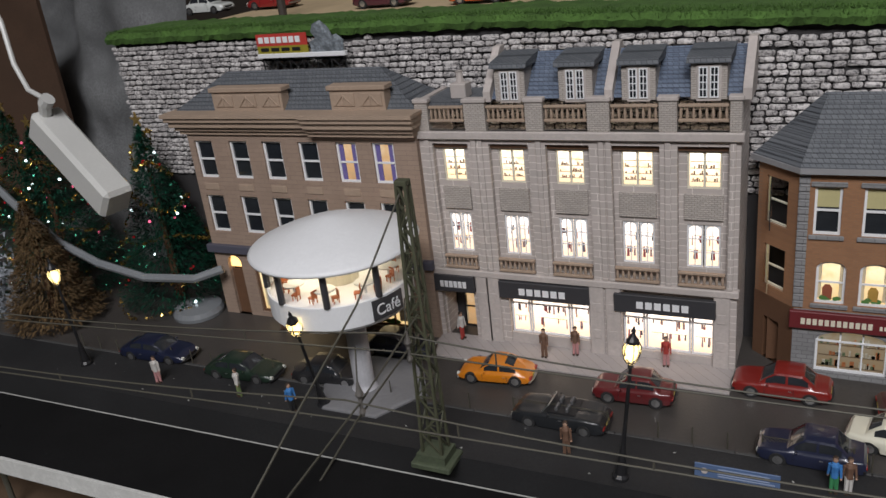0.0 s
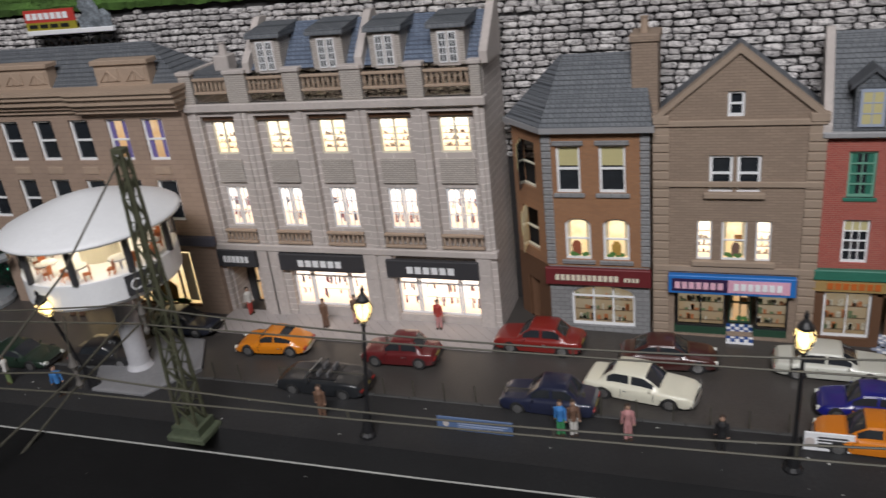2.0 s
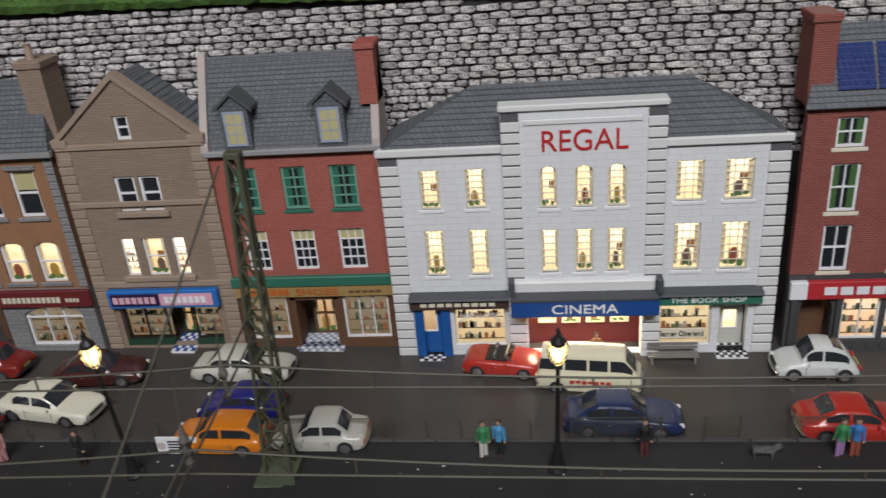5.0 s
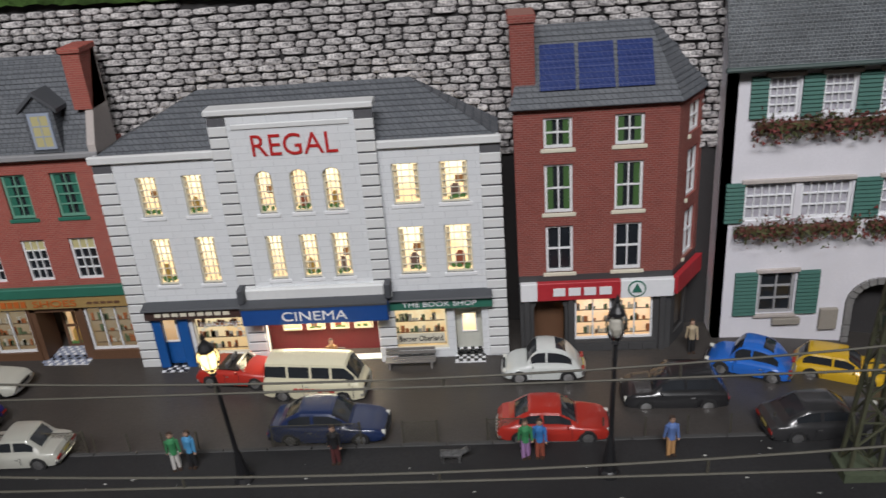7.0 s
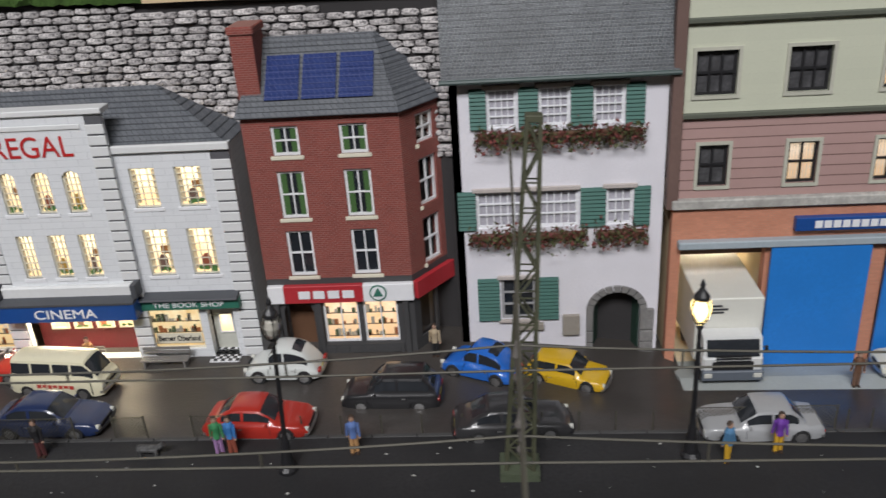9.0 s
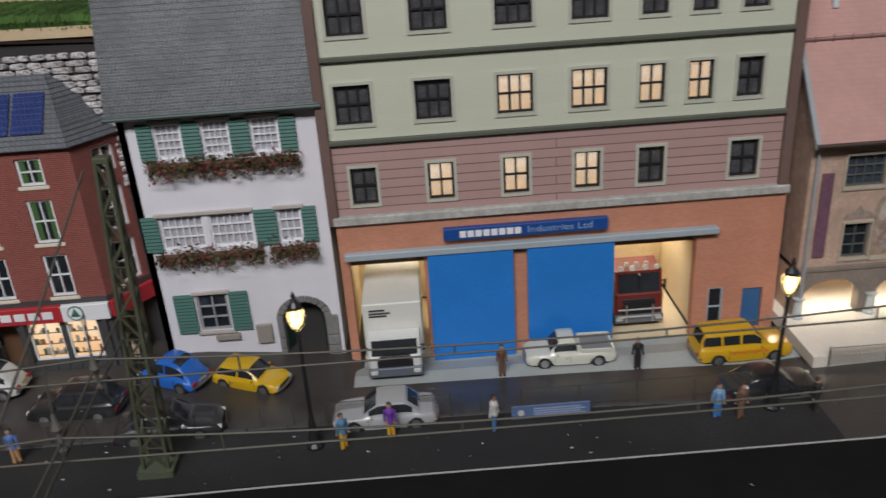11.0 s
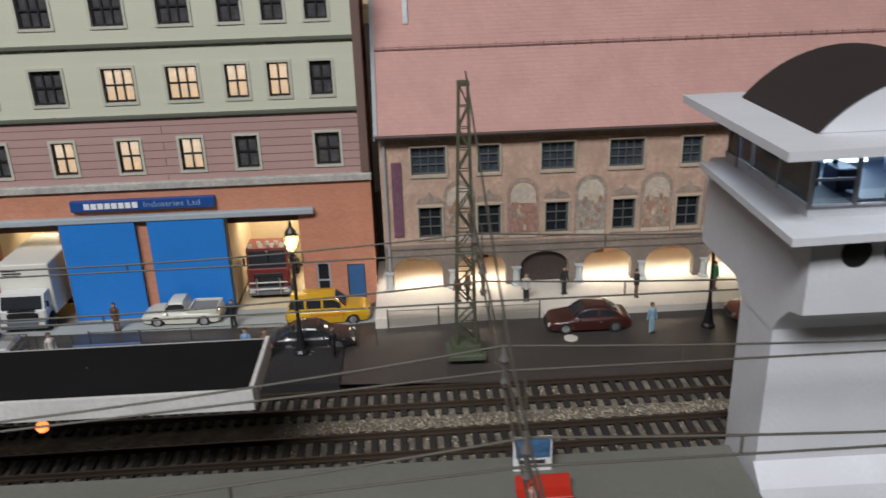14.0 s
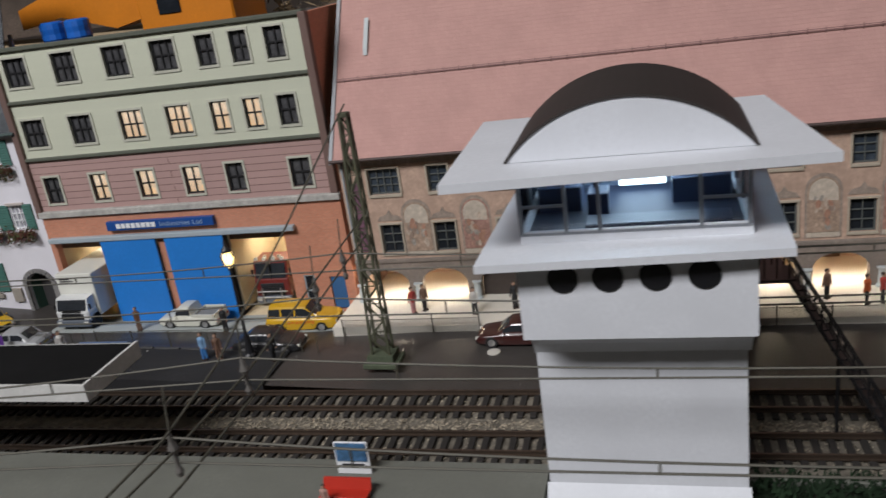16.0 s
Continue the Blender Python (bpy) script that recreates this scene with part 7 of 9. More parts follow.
def car_shell(style, L, W, H):
    """The coachwork as one lofted skin; returns the painted part and the glazed part."""
    st = STYLES[style]
    b0, b1 = st["base"]
    r0, r1 = st["roof"] or (0.5, 0.5)
    fs = {i / 26 for i in range(27)} | {0.012, 0.03, 0.97, 0.988}
    if st["roof"]:
        fs |= {b0, r0, r1, b1, b0 + (r0 - b0) * 0.15, b0 + (r0 - b0) * 0.55, b0 + (r0 - b0) * 0.88, r1 + (b1 - r1) * 0.12, r1 + (b1 - r1) * 0.5, r1 + (b1 - r1) * 0.88}
        for p in st["pillars"]:
            fs |= {p - 0.012, p + 0.012}
    fs = sorted(f for f in fs if not any(0 < abs(f - q) < 0.004 and q < f for q in fs))
    full = 1 - at_line(st["deck"], 0.45)

    def lift(f):
        if not st["roof"] or f <= b0 or f >= b1:
            return 0.0
        u = (f - b0) / (r0 - b0) if f < r0 else (b1 - f) / (b1 - r1) if f > r1 else 1.0
        u = (1 - st["bend"]) * u + st["bend"] * math.sin(u * math.pi / 2)
        crown = 0.03 * math.sin(math.pi * min(1, max(0, (f - r0) / (r1 - r0)))) if r1 > r0 else 0
        return u + crown
    rings = []
    for f in fs:
        zt = at_line(st["deck"], f) * H
        end = abs(2 * f - 1)
        w = W / 2 * (1 - 0.05 * end ** 2 - 0.13 * end ** 7)
        arch = max(0.0, 1 - abs(f - 0.2) / 0.085, 1 - abs(f - 0.8) / 0.085)
        zb = 2.2 + (4.4 * min(1, arch * 2.2) ** 0.5 if arch > 0 else 0) + 0.8 * end ** 8
        zs = max(zb + 0.7, 2.2 + 0.42 * (zt - 2.2))
        c = lift(f) * full * H
        c = max(0.0, c - max(0.0, zt - at_line(st["deck"], 0.45) * H))
        half = [(0.88 * w, zb), (0.975 * w, zb + 0.35), (w, zs), (0.985 * w, zt - 1.5), (0.945 * w, zt - 0.55), (0.885 * w, zt + 0.02 * c), (0.85 * w, zt + 0.1 + 0.19 * c), (0.755 * w, zt + 0.2 + 0.80 * c), (0.70 * w, zt + 0.25 + 0.93 * c), (0.56 * w, zt + 0.35 + c), (0.3 * w, zt + 0.5 + 1.03 * c), (0, zt + 0.55 + 1.04 * c)]
        rings.append(((f - 0.5) * L, half, c))
    top = max(r[2] for r in rings) if st["roof"] else 1

    def glazed(i, k):
        if not st["roof"]:
            return False
        f0, f1 = fs[i], fs[i + 1]
        m = (f0 + f1) / 2
        lo = min(rings[i][2], rings[i + 1][2]) / top
        if k == 6:
            if any(abs(m - p) < 0.012 for p in st["pillars"]):
                return False
            if style == "van" and m > 0.84:
                return lo > 0.3
            return b0 < m < b1 and lo > 0.42
        if k in (9, 10) or k == 8:
            if k == 8 and not (r1 < m or m < r0):
                return False
            if r1 < m < b1:
                return m > r1 + (b1 - r1) * 0.10 and m < b1 - (b1 - r1) * 0.10
            if b0 < m < r0 and style != "pickup":
                return k > 8 and b0 + (r0 - b0) * {"beetle": 0.55, "sports": 0.5, "coupe": 0.3}.get(style, 0.14) < m < r0 - (r0 - b0) * 0.10
        return False
    skin, glass = bmesh.new(), bmesh.new()
    grid = [[[skin.verts.new((x, s * y, z)) for y, z in half] for s in (-1, 1)] for x, half, c in rings]
    made = {}

    def pane_vert(i, side, k):
        if (i, side, k) not in made:
            v = grid[i][side][k].co
            made[i, side, k] = glass.verts.new((v.x, v.y * 0.985, v.z - 0.14))
        return made[i, side, k]
    for i in range(len(rings) - 1):
        for side in (0, 1):
            for k in range(11):
                if glazed(i, k):
                    glass.faces.new([pane_vert(*q) for q in ((i, side, k), (i + 1, side, k), (i + 1, side, k + 1), (i, side, k + 1))])
                else:
                    a, b = grid[i][side], grid[i + 1][side]
                    skin.faces.new((a[k], b[k], b[k + 1], a[k + 1]))
        skin.faces.new((grid[i][0][0], grid[i + 1][0][0], grid[i + 1][1][0], grid[i][1][0]))
    for i in (0, -1):
        skin.faces.new(grid[i][0] + grid[i][1][::-1])
    bmesh.ops.remove_doubles(skin, verts=skin.verts, dist=0.001)
    bmesh.ops.remove_doubles(glass, verts=glass.verts, dist=0.001)
    return skin, glass


def car(name, style, colour, label, x, y, turn, length=55, width=22, height=18, category="car", marks=None):
    """x, y: the middle of the vehicle; turn: degrees, 0 with the nose towards +x."""
    st = STYLES[style]
    T = thing(name, 0, 0, 0, label, category, "vehicles in the street")
    L, W, H = length * 0.95, width, height * 0.9
    y -= 4.5
    nm = "car_" + "_".join("%02d" % int(c * 99) for c in colour)
    body = paint(nm, colour, 0.3, vary=0.06, coat=0.5, relief=0.04)
    wr = 3.9
    skin, glass = car_shell(style, L, W, H)
    shell = part("body", skin, body, T, smooth=True)
    shell.data.set_sharp_from_angle(angle=radians(34))
    if st["roof"]:
        g = part("window_glass", glass, CARGLASS, T, smooth=True)
        g.data.set_sharp_from_angle(angle=radians(30))
        bm = bmesh.new()
        c0, c1 = [(f - 0.5) * L for f in st["base"]]
        zz = at_line(st["deck"], 0.45) * H
        box(bm, c0 + 3, c1 - 3, -W * 0.36, W * 0.36, zz - 1.6, zz + 0.1)
        part("dark_interior", bm, BLACK, T)
    else:
        glass.free()
    b0, b1 = [(f - 0.5) * L for f in st["base"]]
    zb = at_line(st["deck"], 0.45) * H - 0.2
    if style == "open":
        bm = bmesh.new()
        prism(bm, [(b0, -W * 0.36), (b1 - 3, -W * 0.38), (b1 - 3, W * 0.38), (b0, W * 0.36)], "z", zb - 0.6, zb + 1.0)
        part("cockpit", bm, BLACK, T)
        for sx in (b0 + 4, b0 + 10):
            for sy in (-1, 1):
                bm = bmesh.new()
                box(bm, sx, sx + 1.6, sy * W * 0.18 - 2.8, sy * W * 0.18 + 2.8, zb, zb + 3.6, bevel=0.5)
                part("seat", bm, paint("grey_leather", (0.12, 0.12, 0.125), 0.45), T)
        ws = [(b1, -W * 0.38, zb), (b1, W * 0.38, zb), (b1 - 3.6, W * 0.32, H - 1), (b1 - 3.6, -W * 0.32, H - 1)]
        bm = bmesh.new()
        for p, q in zip(ws, ws[1:] + ws[:1]):
            rod(bm, p, q, 0.4, 5)
        scr = part("windscreen_frame", bm, CHROME, T)
        bm = bmesh.new()
        fr = [bm.verts.new(p) for p in ws]
        bk = [bm.verts.new((p[0] - 0.3, p[1], p[2])) for p in ws]
        bm.faces.new(fr)
        bm.faces.new(bk[::-1])
        for k in range(4):
            bm.faces.new((fr[k], fr[(k + 1) % 4], bk[(k + 1) % 4], bk[k]))
        part("windscreen", bm, clear_glass(), scr).visible_shadow = False
    if style == "pickup":
        bm = bmesh.new()
        z0 = at_line(st["deck"], 0.2) * H
        for q in ((-L / 2 + 1.2, -L / 2 + 2.4, -W * 0.44, W * 0.44), (b0 - 2, b0 - 1, -W * 0.44, W * 0.44), (-L / 2 + 2.4, b0 - 2, -W * 0.45, -W * 0.40), (-L / 2 + 2.4, b0 - 2, W * 0.40, W * 0.45)):
            box(bm, q[0], q[1], q[2], q[3], z0 - 1, z0 + 2.2, bevel=0.2)
        part("load_bed_side", bm, body, T)
        bm = bmesh.new()
        box(bm, -L / 2 + 2.4, b0 - 2, -W * 0.40, W * 0.40, z0 - 1, z0 + 0.75)
        part("load_bed", bm, paint("grey_load_bed", (0.22, 0.22, 0.21), 0.7), T)
    bm = bmesh.new()
    box(bm, -L * 0.42, L * 0.42, -W * 0.42, W * 0.42, 1.6, 5.5)
    part("underbody", bm, BLACK, T)
    if style == "beetle":
        for f in (0.2, 0.8):
            for sy in (-1, 1):
                bm = bmesh.new()
                bmesh.ops.create_icosphere(bm, subdivisions=3, radius=1)
                for v in bm.verts:
                    v.co = ((f - 0.5) * L + v.co.x * L * 0.15, sy * W * 0.40 + v.co.y * W * 0.125, 4.6 + v.co.z * 4.4)
                bmesh.ops.delete(bm, geom=[v for v in bm.verts if v.co.z < 3.4], context="VERTS")
                part("fender", bm, body, T, smooth=True)
    tyre, rim = wheel_meshes(wr)
    for f in (0.2, 0.8):
        for sy in (-1, 1):
            yy = sy * (W / 2 - (1.5 if style != "beetle" else 0.7))
            w = piece("wheel", tyre, T, (f - 0.5) * L, yy, wr)
            piece("rim", rim, w, (f - 0.5) * L, yy, wr)
    for end, fz in ((-1, 0.27), (1, 0.25)):
        bm = bmesh.new()
        xx = end * L / 2
        arc = [(xx - end * (1.6 * (abs(q) ** 3) - 0.7), q * W * 0.44) for q in (-1, -0.75, -0.4, 0, 0.4, 0.75, 1)]
        wire(bm, [Vector((p, q, H * fz)) for p, q in arc], 0.75, 6)
        part("bumper", bm, CHROME if sum(colour) > 0.25 else BLACK, T)
        zz = H * (0.38 if end < 0 else 0.36)
        for sy in (-1, 1):
            bm = bmesh.new()
            if end > 0:
                rod(bm, (xx - 1.6, sy * W * 0.33, zz), (xx + 0.25, sy * W * 0.33, zz), 1.25, 12)
            else:
                box(bm, xx - 0.35, xx + 1.2, sy * W * 0.32 - 1.8, sy * W * 0.32 + 1.8, zz - 0.8, zz + 0.8, bevel=0.3)
            part("headlight" if end > 0 else "tail_light", bm, HEADL if end > 0 else TAILL, T)
        bm = bmesh.new()
        if end > 0:
            box(bm, xx - 0.8, xx + 0.12, -W * 0.24, W * 0.24, zz - 0.9, zz + 0.7, bevel=0.2)
            for j in range(3):
                box(bm, xx, xx + 0.25, -W * 0.23, W * 0.23, zz - 0.65 + j * 0.5, zz - 0.5 + j * 0.5)
            part("grille", bm, BLACK, T)
        else:
            box(bm, xx - 0.2, xx + 0.3, -2.6, 2.6, zz - 0.6, zz + 0.6)
            part("number_plate", bm, paint("yellow_plate", (0.5, 0.42, 0.12), 0.5), T)
    for sy in (-1, 1):
        bm = bmesh.new()
        for xx in ((b0 + b1) / 2 - L * 0.07, b1 - L * 0.06):
            box(bm, xx - 0.1, xx + 0.1, sy * W / 2 * 0.985 - 0.22, sy * W / 2 * 0.985 + 0.22, 4.2, zb - 0.9)
        part("door_gap", bm, BLACK, T)
        bm = bmesh.new()
        box(bm, (b0 + b1) / 2 - L * 0.05, (b0 + b1) / 2 - L * 0.015, sy * W / 2 * 0.985 - 0.35, sy * W / 2 * 0.985 + 0.35, zb - 2.0, zb - 1.6)
        part("door_handle", bm, CHROME, T)
        bm = bmesh.new()
        box(bm, b1 - L * 0.10, b1 - L * 0.08, sy * W * 0.5 - 0.9, sy * W * 0.5 + 0.9, zb + 0.1, zb + 1.3, bevel=0.3)
        part("wing_mirror", bm, body, T)
    if marks:
        for sy in (-1, 1):
            bm = bmesh.new()
            for i in range(7):
                box(bm, -9 + i * 3.0, -6.6 + i * 3.0, sy * W / 2 * 0.985 - 0.25, sy * W / 2 * 0.985 + 0.25, 7.0 + (i % 2) * 0.5, 9.0)
            part_each("side_mark", bm, marks, T)
    z = min(ground_z(x + dx, y + dy) for dx in (-20, 20) for dy in (-8, 8))
    T.matrix_world = pose(x * MM, y * MM, (z + 0.05) * MM, 0, 0, turn)
    return T


car("sports_car", "sports", (0.62, 0.20, 0.01), "bright orange coupe parked by the department store", -161, 385, 185, 48, 21, 15)
car("convertible", "open", (0.02, 0.022, 0.025), "dark open convertible parked at the kerb", -110, 350, 178, 54, 22, 17)
car("estate_car", "sedan", (0.12, 0.014, 0.016), "maroon saloon parked beside the shops", -78, 384, 182, 46, 20, 18)
car("saloon_car", "sedan", (0.20, 0.016, 0.013), "dark red saloon by the corner shop", -3, 409, 178, 52, 21, 18)
car("saloon_car", "coupe", (0.055, 0.016, 0.014), "dark brown coupe parked before the gabled shop", 68, 403, 4, 52, 21, 17)
car("saloon_car", "sedan", (0.018, 0.022, 0.05), "navy blue car at the kerb", 14, 352, 178, 50, 21, 18)
car("saloon_car", "sedan", (0.70, 0.68, 0.56), "cream white saloon with black trim in the road", 57, 371, -10, 58, 22, 18)
car("saloon_car", "coupe", (0.012, 0.016, 0.04), "dark navy car beside the trees", -400, 352, 2, 58, 22, 16)
car("saloon_car", "coupe", (0.015, 0.03, 0.02), "dark green car by the pavement fence", -322, 347, 2, 55, 22, 15)
car("saloon_car", "sedan", (0.02, 0.02, 0.022), "black car beside the round cafe", -262, 357, 5, 50, 21, 16)
car("saloon_car", "sedan", (0.02, 0.024, 0.04), "dark car parked under the round cafe", -236, 398, 2, 52, 21, 17)
car("saloon_car", "sedan", (0.52, 0.52, 0.46), "pale grey saloon outside the shoe shop", 148, 408, -2, 57, 22, 17)
car("saloon_car", "coupe", (0.012, 0.014, 0.16), "deep blue coupe in the road", 159, 373, 178, 44, 21, 16)
car("saloon_car", "hatch", (0.62, 0.19, 0.012), "orange hatchback at the kerb", 158, 345, 178, 48, 21, 17)
car("saloon_car", "sedan", (0.46, 0.46, 0.41), "pale grey square saloon at the kerb", 206, 347, 180, 46, 21, 17)
car("convertible", "open", (0.42, 0.03, 0.02), "red open convertible outside the cinema", 289, 412, -8, 43, 20, 16)
car("minibus", "van", (0.70, 0.66, 0.48), "cream minibus with red side marks outside the cinema", 333, 398, -6, 54, 21, 23.5, "minibus", paint("red_side_mark", (0.45, 0.04, 0.03), 0.5))
car("saloon_car", "coupe", (0.016, 0.03, 0.09), "dark blue saloon near the pavement", 346, 360, -2, 56, 22, 18)
car("saloon_car", "beetle", (0.62, 0.65, 0.63), "white rounded small car by the red brick shop", 446, 409, 178, 42, 20, 20)
car("saloon_car", "coupe", (0.42, 0.03, 0.015), "bright red coupe at the kerb", 447, 356, -2, 51, 22, 17)
car("people_carrier", "hatch", (0.012, 0.014, 0.03), "dark navy people carrier in the road", 505, 382, 178, 49, 22, 20)
car("saloon_car", "coupe", (0.035, 0.035, 0.037), "dark grey car with black trim at the kerb", 562, 352, 4, 54, 22, 17)
car("saloon_car", "beetle", (0.02, 0.14, 0.55), "bright blue rounded small car by the guest house", 548, 409, 155, 42, 20, 19)
car("saloon_car", "hatch", (0.65, 0.40, 0.015), "yellow hatchback before the arched doorway", 591, 407, -22, 44, 20, 16)
car("saloon_car", "sedan", (0.36, 0.37, 0.38), "silver saloon at the kerb", 668, 349, 180, 52, 21, 17)
car("pickup_truck", "pickup", (0.60, 0.60, 0.52), "cream white pickup on the forecourt", 771, 413, 178, 53, 21, 18, "pickup")
car("estate_car", "estate", (0.62, 0.36, 0.015), "yellow estate car with orange stripe on the forecourt", 866, 405, 2, 56, 23, 21, "car", paint("orange_stripe", (0.65, 0.2, 0.02), 0.5))
car("saloon_car", "coupe", (0.02, 0.02, 0.022), "black car near the lamp post", 862, 356, 2, 50, 21, 16)
car("saloon_car", "coupe", (0.05, 0.012, 0.010), "dark red coupe beside the arcade", 1027, 366, 180, 53, 22, 17)
car("saloon_car", "coupe", (0.20, 0.025, 0.015), "dark red car beyond the tower", 1140, 366, 178, 52, 22, 17)


def truck(x, y, colour, label, boxed, front_y):
    """A lorry seen nose out of a garage bay, its cab towards -y."""
    T = thing("truck", x, front_y, -15.2 if boxed else -20.5, label, "truck", "trucks in the garage")
    c = paint("truck_%d" % int(colour[0] * 99), colour, 0.4, vary=0.08, coat=0.3)
    z = -15.2 if boxed else -20.5
    k = 0.70 if boxed else 1.0
    deep = 12 if boxed else 22
    bm = bmesh.new()
    box(bm, x - 14.8, x + 14.8, front_y, front_y + deep, z + 7, z + 24 * k, bevel=1.2)
    prism(bm, [(front_y + 1.0, z + 24 * k - 1), (front_y + 4, z + 37 * k), (front_y + deep, z + 38 * k), (front_y + deep, z + 24 * k - 1)], "x", x - 14.2, x + 14.2)
    part("cab", bm, c, T)
    bm = bmesh.new()
    prism(bm, [(front_y + 0.2, z + 24.3 * k), (front_y + 2.9, z + 35.5 * k), (front_y + 3.7, z + 35.5 * k), (front_y + 1, z + 24.3 * k)], "x", x - 12.6, x + 12.6)
    part("windscreen", bm, CARGLASS, T)
    if not boxed:
        bm = bmesh.new()
        for zz in (9, 14):
            rod(bm, (x - 13, front_y - 2.6, z + zz), (x + 13, front_y - 2.6, z + zz), 0.6, 6)
        for sx in (-8, 8):
            rod(bm, (x + sx, front_y - 2.6, z + 5), (x + sx, front_y - 2.6, z + 17), 0.6, 6)
        part("bull_bar", bm, CHROME, T)
        bm = bmesh.new()
        box(bm, x - 0.6, x + 0.6, front_y - 0.2, front_y + 3, z + 24, z + 36)
        part("screen_pillar", bm, BLACK, T)
        bm = bmesh.new()
        for sx in (-11, -4, 4, 11):
            rod(bm, (x + sx, front_y + 2.5, z + 39.5), (x + sx, front_y + 4, z + 39.5), 1.5, 10)
        part_each("spotlight", bm, HEADL, T)
    bm = bmesh.new()
    box(bm, x - 10, x + 10, front_y - 0.5, front_y + 0.3, z + 9.5, z + 19 * k + 1, bevel=0.3)
    for i in range(4):
        box(bm, x - 8.5, x + 8.5, front_y - 0.9, front_y - 0.4, z + 12.8 + i * 1.6, z + 13.4 + i * 1.6)
    part("grille", bm, BLACK, T)
    bm = bmesh.new()
    box(bm, x - 15, x + 15, front_y - 1.6, front_y + 1, z + 4, z + 9.5, bevel=0.5)
    part("bumper", bm, paint("truck_bumper", (0.12, 0.14, 0.17), 0.5), T)
    for sx in (-1, 1):
        bm = bmesh.new()
        box(bm, x + sx * 12 - 2, x + sx * 12 + 2, front_y - 2, front_y - 1, z + 6, z + 8.5, bevel=0.3)
        part("headlight", bm, HEADL, T)
        bm = bmesh.new()
        box(bm, x + sx * 16.2 - 0.8, x + sx * 16.2 + 0.8, front_y + 2, front_y + 3, z + 25 * k, z + 31 * k, bevel=0.3)
        rod(bm, (x + sx * 14, front_y + 3, z + 30 * k), (x + sx * 16.4, front_y + 2.5, z + 30 * k), 0.3, 5)
        part("mirror", bm, BLACK, T)
        for yy in (8, 46):
            bm = bmesh.new()
            rod(bm, (x + sx * 11, front_y + yy, z + 6), (x + sx * 14.8, front_y + yy, z + 6), 6, 14)
            part("wheel", bm, TYRE, T)
    bm = bmesh.new()
    box(bm, x - 12, x + 12, front_y + 20, front_y + 62, z + 6, z + 10)
    part("chassis", bm, BLACK, T)
    if boxed:
        bm = bmesh.new()
        box(bm, x - 16.5, x + 16.5, front_y + 12.5, front_y + 72, z + 8, z + 43, bevel=0.6)
        body = part("cargo_box", bm, paint("white_cargo_box", (0.68, 0.68, 0.62), 0.5, vary=0.06), T)
        for zz, w in ((38.5, 9), (36.6, 12), (34.9, 10)):
            bm = bmesh.new()
            box(bm, x - 13, x - 13 + w, front_y + 12.1, front_y + 12.6, z + zz, z + zz + 0.9)
            part("box_mark", bm, CHARCOAL, body)
    else:
        bm = bmesh.new()
        for sx in (-6, 0, 6):
            box(bm, x + sx - 1.2, x + sx + 1.2, front_y + 8, front_y + 10, z + 38, z + 40.5, bevel=0.3)
        part("roof_lamp", bm, HEADL, T)


truck(672, 430, (0.66, 0.67, 0.66), "white box lorry standing nose out in the garage bay", True, 399)
truck(821, 470, (0.16, 0.018, 0.014), "dark red truck inside the garage bay", False, 446)

# ---- painted figurines ----
FIG = {}


def figurine(x, y, top, legs, hair=(0.05, 0.03, 0.02), turn=0.0, tall=19.5, base=None, label="small painted standing model figurine"):
    T = []
    mats = [paint("fig_%02d_%02d_%02d" % tuple(int(v * 99) for v in c), c, 0.6, vary=0.1) for c in (legs, top, (0.45, 0.28, 0.2), hair)]
    bm = bmesh.new()
    k = tall / 23.0
    for s in (-1, 1):
        rod(bm, (s * 1.3 * k, 0.4 * s, 0), (s * 1.0 * k, 0, 11 * k), 1.0 * k, 6, 0, 1.35 * k)
        box(bm, s * 1.3 * k - 0.8 * k, s * 1.3 * k + 0.8 * k, -2.0 * k, 1.0 * k, 0, 1.1 * k, 3)
        rod(bm, (s * 2.6 * k, 0, 18.2 * k), (s * 3.2 * k, -1.0 * k * s, 10.8 * k), 0.85 * k, 6, 1, 0.65 * k)
        rod(bm, (s * 3.2 * k, -1.0 * k * s, 10.8 * k), (s * 3.2 * k, -1.3 * k * s, 9.7 * k), 0.6 * k, 5, 2)
    lathe(bm, 0, 0, [(2.1 * k, 10.2 * k), (1.9 * k, 13.5 * k), (2.5 * k, 17.5 * k), (1.9 * k, 19 * k), (0.8 * k, 19.6 * k)], 8, 1)
    lathe(bm, 0, 0, [(0.7 * k, 19.4 * k), (1.35 * k, 20.4 * k), (1.5 * k, 21.6 * k), (1.2 * k, 22.6 * k)], 8, 2)
    lathe(bm, 0, 0.25 * k, [(1.55 * k, 21.2 * k), (1.6 * k, 22.2 * k), (1.1 * k, 23.0 * k), (0.3 * k, 23.3 * k)], 8, 3)
    me = to_mesh("figurine", bm, mats)
    ob = new("figurine", me)
    z = base if base is not None else ground_z(x, y) + (1.4 if y < 341 and x < 880 else 0)
    ob.matrix_world = pose(x * MM, y * MM, z * MM, 0, 0, turn)
    tagged(ob, label, "figurine", "model figurines")


